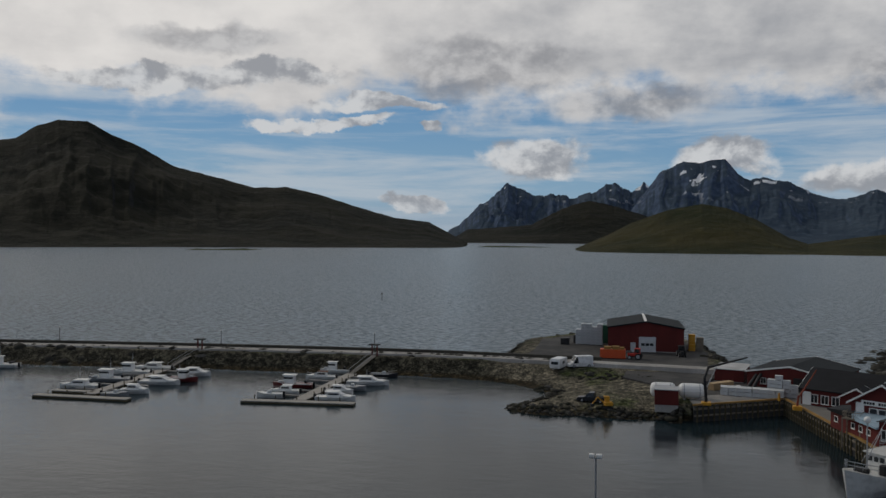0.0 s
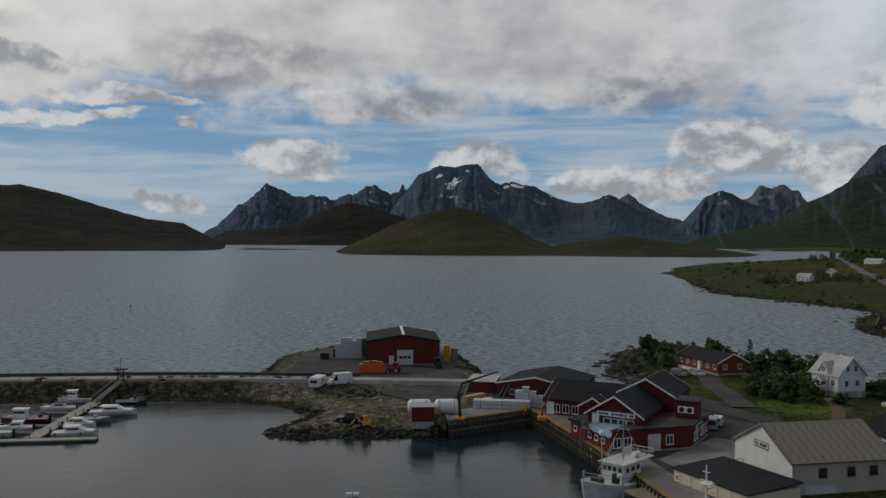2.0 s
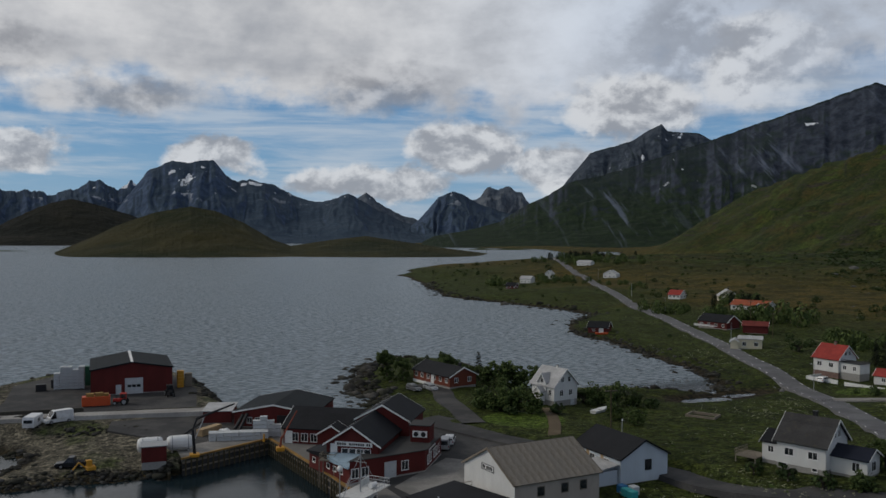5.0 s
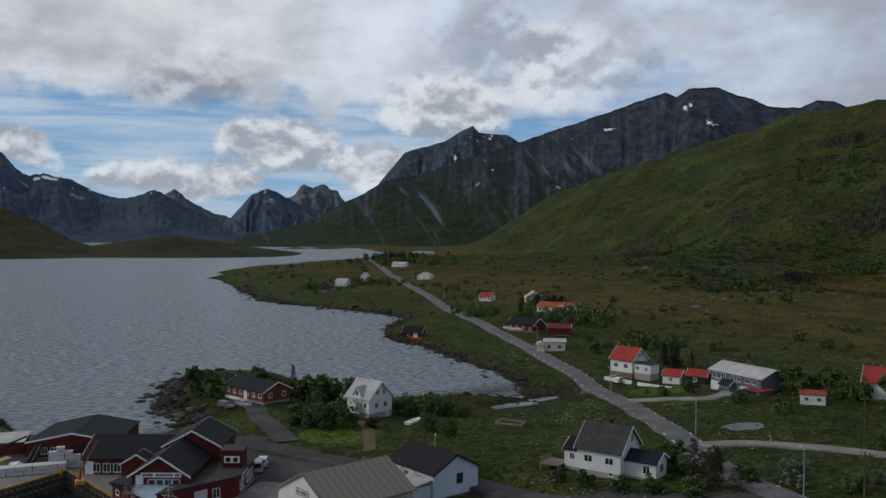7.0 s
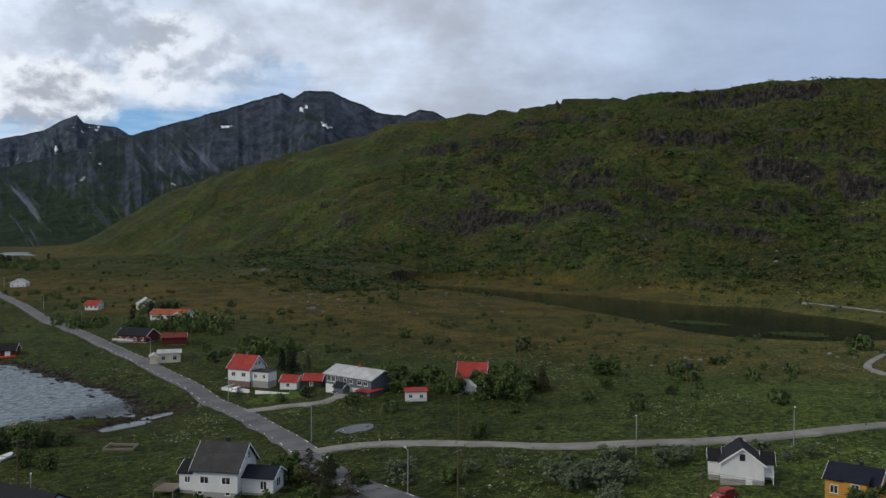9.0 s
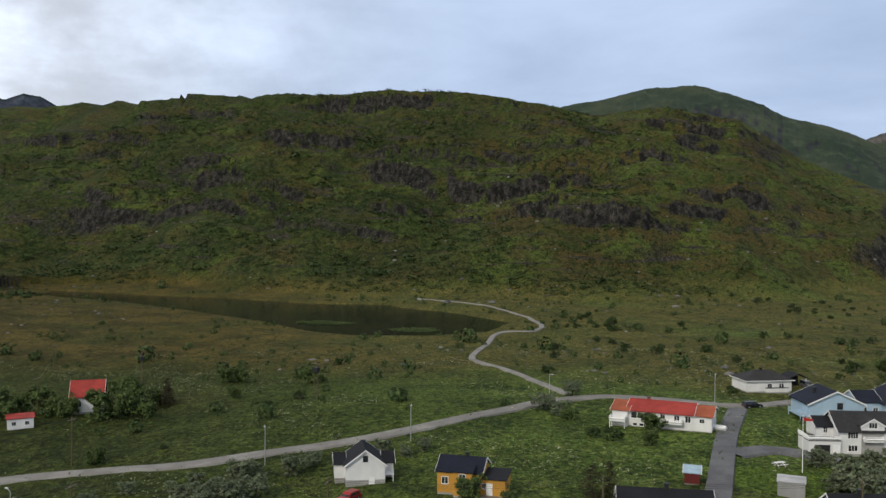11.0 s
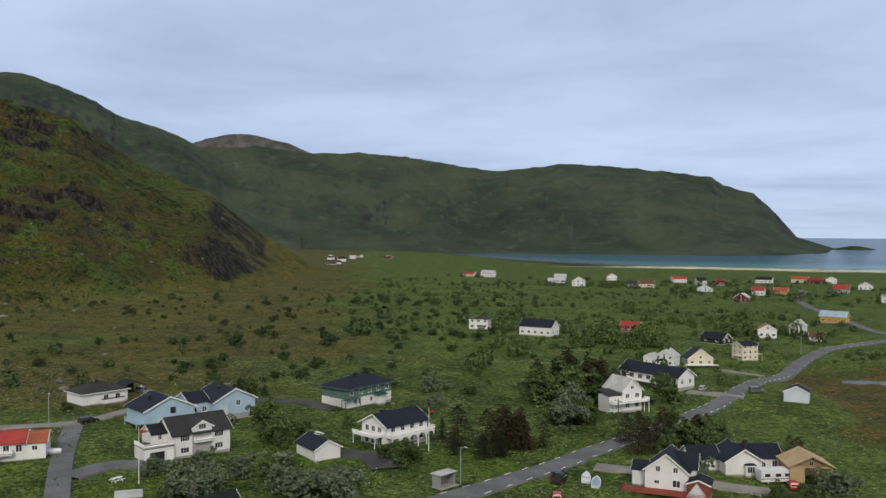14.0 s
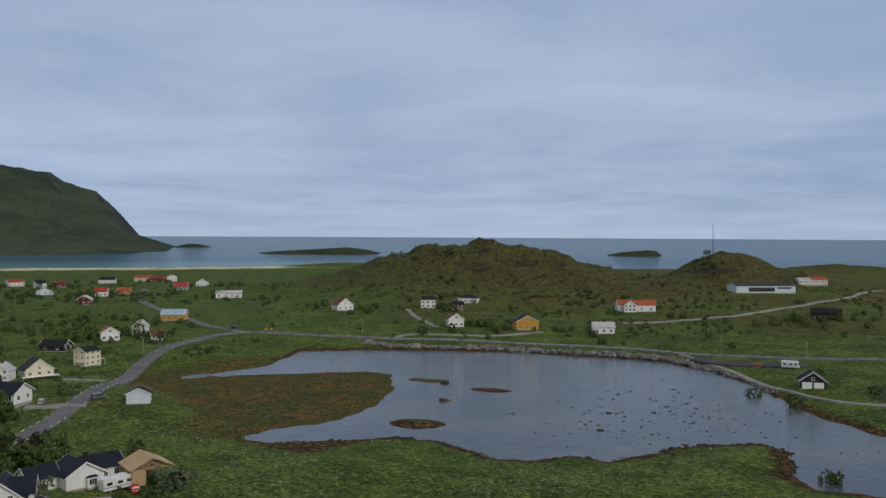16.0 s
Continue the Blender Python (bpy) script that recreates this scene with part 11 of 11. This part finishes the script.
# ---- lamps, poles, flags ----
def street_lamp(x, y, yaw, h=7.0, group="street lamps", label="grey street lamp with a single arm"):
    r = thing("street_lamp", label, "street lamp", x, y, yaw, group=group)
    part("post", rods(((0, 0, -0.5), (0, 0, h), 0.11, 0.07)), M_STEEL, r)
    part("arm", rods(((0, 0, h - 0.1), (1.1, 0, h + 0.15), 0.05)), M_STEEL, r)
    part("lamp_head", boxes((0.9, 1.6, -0.14, 0.14, h + 0.08, h + 0.22), bevel=0.04), M_TUB, r)


for x_, y_, yaw_ in ((120.9, 122.9, 150), (103.2, 83.7, 60), (160.4, 41.9, 200), (142.5, 63.8, 200), (198.6, 19.3, 220), (137.1, -81.3, 200), (211, -18, 180), (145, 178, 200), (175, 256, 200), (206, 352, 200),
                     (236, 440, 200), (277, 566, 200), (7, -400, 90), (-27, -388, 90), (182, -404, 60), (235, -300, 0), (66, 126, 60)):
    street_lamp(x_, y_, yaw_)


def utility_pole(x, y, h=9.0, yaw=0.0, twin=False):
    r = thing("utility_pole", "weathered wooden pole with a cross-arm" if not twin else "pair of tarred poles with a transformer", "utility pole", x, y, yaw, group="utility poles")
    for dx in ((-0.7, 0.7) if twin else (0,)):
        part("post", rods(((dx, 0, -0.5), (dx, 0, h), 0.16, 0.11)), M_WOOD_DARK, r)
    part("cross_arm", boxes((-1.2, 1.2, -0.06, 0.06, h - 0.6, h - 0.45)), M_WOOD, r)
    for dx in (-1.0, 0.0, 1.0):
        part("insulator", rods(((dx, 0, h - 0.45), (dx, 0, h - 0.2), 0.06)), M_DARKM, r)
    if twin:
        part("transformer", boxes((-0.9, 0.9, -0.5, 0.5, h - 2.6, h - 1.4), bevel=0.08), M_DARKM, r)


POLES = [(103, 74), (110, 40), (118, 4), (126, -30)]
for x_, y_ in POLES + [(69.7, 137.2), (139.9, 100.7), (174.5, 134.9), (181.6, 187), (156.4, -135.7), (151.5, -149), (214, 300), (196, 262), (262, 470), (300, 380), (330, 330), (46, -546), (240, 180), (262, 230)]:
    utility_pole(x_, y_)
utility_pole(221.9, 137.6, 9.5, 40, True)
utility_pole(197.1, 75.3, 9.0, 60, True)


def cables(ax, ay, bx, by, h=8.6):
    """Three slack wires between two poles."""
    r = thing("power_line", "thin slack overhead wires between two poles", "cable", ax, ay, 0, ground(ax, ay), "overhead wires")
    d = Vector((bx - ax, by - ay, ground(bx, by) - ground(ax, ay)))
    n = Vector((-d.y, d.x, 0)).normalized()
    for s in (-1, 0, 1):
        bm = bmesh.new()
        pts = [d * k + n * s + Vector((0, 0, h - 1.6 * 4 * k * (1 - k) * 0.6)) for k in np.linspace(0, 1, 9)]
        for p, q in zip(pts[:-1], pts[1:]):
            rod(bm, p, q, 0.018, n=3)
        part("wire", bm, M_DARKM, r)


for (ax_, ay_), (bx_, by_) in zip(POLES[:-1], POLES[1:]):
    cables(ax_, ay_, bx_, by_)
cables(69.7, 137.2, 103, 74)
cables(69.7, 137.2, 139.9, 100.7)


def floodlight(x, y, h, n=2):
    r = thing("floodlight_mast", "harbour floodlight mast with pale lamp heads", "lamp", x, y, 0, 2.0)
    part("post", rods(((0, 0, 0), (0, 0, h), 0.14, 0.09)), M_STEEL, r)
    part("cross_arm", boxes((-0.6, 0.6, -0.05, 0.05, h - 0.1, h)), M_STEEL, r)
    for i in range(n):
        part("lamp_head", boxes((-0.65 + i * 0.7, -0.1 + i * 0.7, -0.25, 0.1, h, h + 0.35), bevel=0.05), M_WHITE, r)


floodlight(-10.2, 81.0, 8.0)
floodlight(17.0, 92.0, 7.0, 1)
for x_, y_ in ((-110.2, 179.4), (-74, 186.2), (-150.5, 172.5)):
    r_ = thing("lamp_post", "thin lamp post on the breakwater", "lamp", x_, y_, 0, 3.4, "breakwater lamps")
    part("post", rods(((0, 0, 0), (0, 0, 4.2), 0.08, 0.06)), M_DARKM, r_)
    part("lamp_head", boxes((-0.15, 0.15, -0.15, 0.15, 4.2, 4.5), bevel=0.04), M_TUB, r_)
fr_ = thing("fish_rack", "bare timber drying rack on the breakwater", "rack", -105.6, 174.6, 12, 3.3)
for px_ in (0, 3.8):
    part("frame", rods(((px_ - 0.5, 0, 0), (px_, 0, 1.8), 0.05), ((px_ + 0.5, 0, 0), (px_, 0, 1.8), 0.05)), M_WOOD, fr_)
part("beam", rods(((0, 0, 1.75), (3.8, 0, 1.75), 0.05)), M_WOOD, fr_)


def flagpole(x, y, h=9.5):
    r = thing("flagpole", "white flagpole with a narrow red pennant", "flagpole", x, y, -60)
    part("pole", rods(((0, 0, -0.3), (0, 0, h), 0.08, 0.04)), M_WHITE, r)
    bm = bmesh.new()
    loft(bm, [[(0.05 + k * 2.2, 0.18 * math.sin(k * 7), h - 0.5 - k * 0.5 + dz) for dz in (0.0, -0.7 * (1 - 0.7 * k))] for k in np.linspace(0, 1, 8)], close=False)
    part("pennant", bm, M_REDP, r, "red pennant")
    bm = bmesh.new()
    bmesh.ops.create_uvsphere(bm, u_segments=8, v_segments=6, radius=0.1, matrix=Matrix.Translation((0, 0, h + 0.08)))
    part("finial", bm, M_YELLOW, r)


flagpole(157.4, -27.9, 10.0)
flagpole(162.6, -88.4, 9.4)


def tall_mast():
    r = thing("radio_mast", "thin radio mast with a small hut on the knoll", "mast", 23, -801, 0)
    part("pole", rods(((0, 0, -1), (0, 0, 27), 0.35, 0.18)), M_DARKM, r)
    part("hut", boxes((2, 8, -1.5, 1.5, -1, 3.0)), W_GREEN, r)


tall_mast()


# ---- garden and roadside things ----
def bus_shelter():
    r = thing("bus_shelter", "small grey bus shelter open to the road", "shelter", 135.9, -76.4, -72)
    part("back_wall", boxes((0, 4, 2.0, 2.1, 0, 2.4)), W_GREYISH, r)
    part("side_wall", boxes((0, 0.1, 0, 2.0, 0, 2.4)), W_GREYISH, r)
    part("side_wall", boxes((3.9, 4, 0, 2.0, 0, 2.4)), W_GREYISH, r)
    part("roof", boxes((-0.3, 4.3, -0.3, 2.3, 2.4, 2.55)), R_PALE, r)
    part("bench", boxes((0.4, 3.6, 1.4, 1.8, 0.45, 0.52)), M_WOOD, r)
    part("floor_slab", boxes((-0.4, 4.4, -0.6, 2.4, -0.6, 0.06)), M_CONC, r)


def picnic_table(x, y, yaw):
    r = thing("picnic_table", "white picnic table on the lawn", "table", x, y, yaw)
    part("tabletop", boxes((-1.0, 1.0, -0.4, 0.4, 0.72, 0.78)), M_WHITE, r)
    for s in (-1, 1):
        part("bench", boxes((-1.0, 1.0, s * 0.75 - 0.15, s * 0.75 + 0.15, 0.42, 0.47)), M_WHITE, r)
        part("leg", rods(((s * 0.7, -0.7, 0), (s * 0.7, 0.2, 0.72), 0.05), ((s * 0.7, 0.7, 0), (s * 0.7, -0.2, 0.72), 0.05)), M_WHITE, r)


def playset():
    r = thing("playset", "garden swing frame with a blue slide", "playset", 146.0, -63.6, -40)
    part("slide", boxes((-2.4, -2.0, -0.35, 0.35, 1.3, 1.4)), M_BLUEP, r)
    bm = bmesh.new()
    loft(bm, [[(-2.2 - k * 2.2, -0.3, 1.5 - k * 1.3), (-2.2 - k * 2.2, 0.3, 1.5 - k * 1.3), (-2.2 - k * 2.2, 0.3, 1.38 - k * 1.3), (-2.2 - k * 2.2, -0.3, 1.38 - k * 1.3)] for k in (0, 0.5, 0.9, 1.0)])
    part("chute", bm, M_BLUEP, r)
    part("swing_frame", rods(((-2, 0, 2.1), (2, 0, 2.1), 0.06), ((-2, 0, 2.1), (-2.2, -0.9, 0), 0.05), ((-2, 0, 2.1), (-2.2, 0.9, 0), 0.05), ((2, 0, 2.1), (2.2, -0.9, 0), 0.05), ((2, 0, 2.1), (2.2, 0.9, 0), 0.05)), M_GREEN, r)
    for x in (-0.8, 0.8):
        part("swing_seat", boxes((x - 0.25, x + 0.25, -0.12, 0.12, 0.45, 0.5)), M_RUBBER, r)
        part("swing_rope", rods(((x - 0.2, 0, 0.5), (x - 0.2, 0, 2.1), 0.015, 0.015, 3), ((x + 0.2, 0, 0.5), (x + 0.2, 0, 2.1), 0.015, 0.015, 3)), M_DARKM, r)


bus_shelter()
picnic_table(159.6, -24.6, -60)
picnic_table(182.6, -71.0, 20)
playset()


def rowing_boat(x, y, yaw, label, mat, L=5.0, cover=None):
    r = thing("rowing_boat", label, "boat", x, y, yaw)
    part("hull", hull_mesh(L, 1.8, 0.6), mat, r)
    part("thwart", boxes((-0.6, -0.3, -0.75, 0.75, 0.62, 0.68)), M_WOOD, r)
    if cover:
        bm = bmesh.new()
        loft(bm, [[(x_, -0.85 * k, 0.62), (x_, 0, 0.62 + 0.5 * k), (x_, 0.85 * k, 0.62)] for x_, k in ((-L * 0.48, 0.8), (0, 1.0), (L * 0.4, 0.6), (L * 0.5, 0.1))])
        part("cover", bm, cover, r)


rowing_boat(81.4, 165.2, 30, "white upturned boat in the meadow", B_WHITE)
rowing_boat(151.6, 306.4, -30, "bright orange boat drawn up by the boathouse", M_ORANGE)
rowing_boat(183.6, -15.6, 70, "boat under a white cover beside the bungalow", B_WHITE, 5.0, M_WHITE)
rowing_boat(131.0, -105.8, -40, "long white boat on a trailer by the road", B_WHITE, 7.0)
rowing_boat(127.0, -105.0, -42, "white boat under a pale blue cover", B_WHITE, 6.4, R_SKY)


def stone_ruin():
    r = thing("timber_frame", "square weathered timber frame lying in the meadow", "frame", 95.5, 155.2, -50)
    part("beam", boxes((0, 6, 0, 0.3, 0, 0.5)), M_WOOD, r)
    part("beam", boxes((0, 6, 3.7, 4.0, 0, 0.5)), M_WOOD, r)
    part("beam", boxes((0, 0.3, 0.3, 3.7, 0, 0.5)), M_WOOD, r)
    part("beam", boxes((5.7, 6.0, 0.3, 3.7, 0, 0.5)), M_WOOD, r)


stone_ruin()


def guard_rail(name, label, pts, h=0.75):
    line = curve_through(pts, 4.0)
    r = tagged(new(name), label, "guard rail", kind="structure")
    bm, bp = bmesh.new(), kept_mesh(("rail_post",), lambda: boxes((-0.06, 0.06, -0.06, 0.06, -0.5, 0.7)))
    for a, b in zip(line[:-1], line[1:]):
        za, zb = max(ground(a.x, a.y), 1.6) + 0.35, max(ground(b.x, b.y), 1.6) + 0.35
        rod(bm, (a.x, a.y, za + h), (b.x, b.y, zb + h), 0.13, n=4)
        part("post", bp, M_STEEL, r).location = (a.x, a.y, za)
    part("beam", bm, M_STEEL, r)


guard_rail("guard_rail", "galvanised guard rail along the causeway", [(160, -392.5), (112, -401), (50, -400), (12, -388)])
sg_ = thing("road_signs", "small yellow road works signs by the crossroads", "sign", 225.5, -389.0, 20)
for dx_ in (0, 2.6):
    part("sign_plate", boxes((dx_, dx_ + 1.2, 0, 0.05, 0.6, 1.5)), M_YELLOW, sg_)
    part("post", rods(((dx_ + 0.6, 0.05, -0.4), (dx_ + 0.6, 0.05, 1.0), 0.05)), M_STEEL, sg_)
hut_ = thing("info_hut", "small brown roofed notice shelter in the lay-by", "shelter", -7.6, -362.0, 170)
part("post", boxes((-1.0, -0.8, -0.1, 0.1, -0.4, 1.8)), M_WOOD, hut_)
part("post", boxes((0.8, 1.0, -0.1, 0.1, -0.4, 1.8)), M_WOOD, hut_)
part("board", boxes((-0.8, 0.8, -0.05, 0.05, 0.6, 1.7)), M_WOOD, hut_)
bm_ = bmesh.new()
loft(bm_, [[(x_, -0.8, 1.7), (x_, 0, 2.4), (x_, 0.8, 1.7), (x_, 0.8, 1.8), (x_, 0, 2.52), (x_, -0.8, 1.8)] for x_ in (-1.4, 1.4)])
part("roof", bm_, R_ORANGE, hut_)
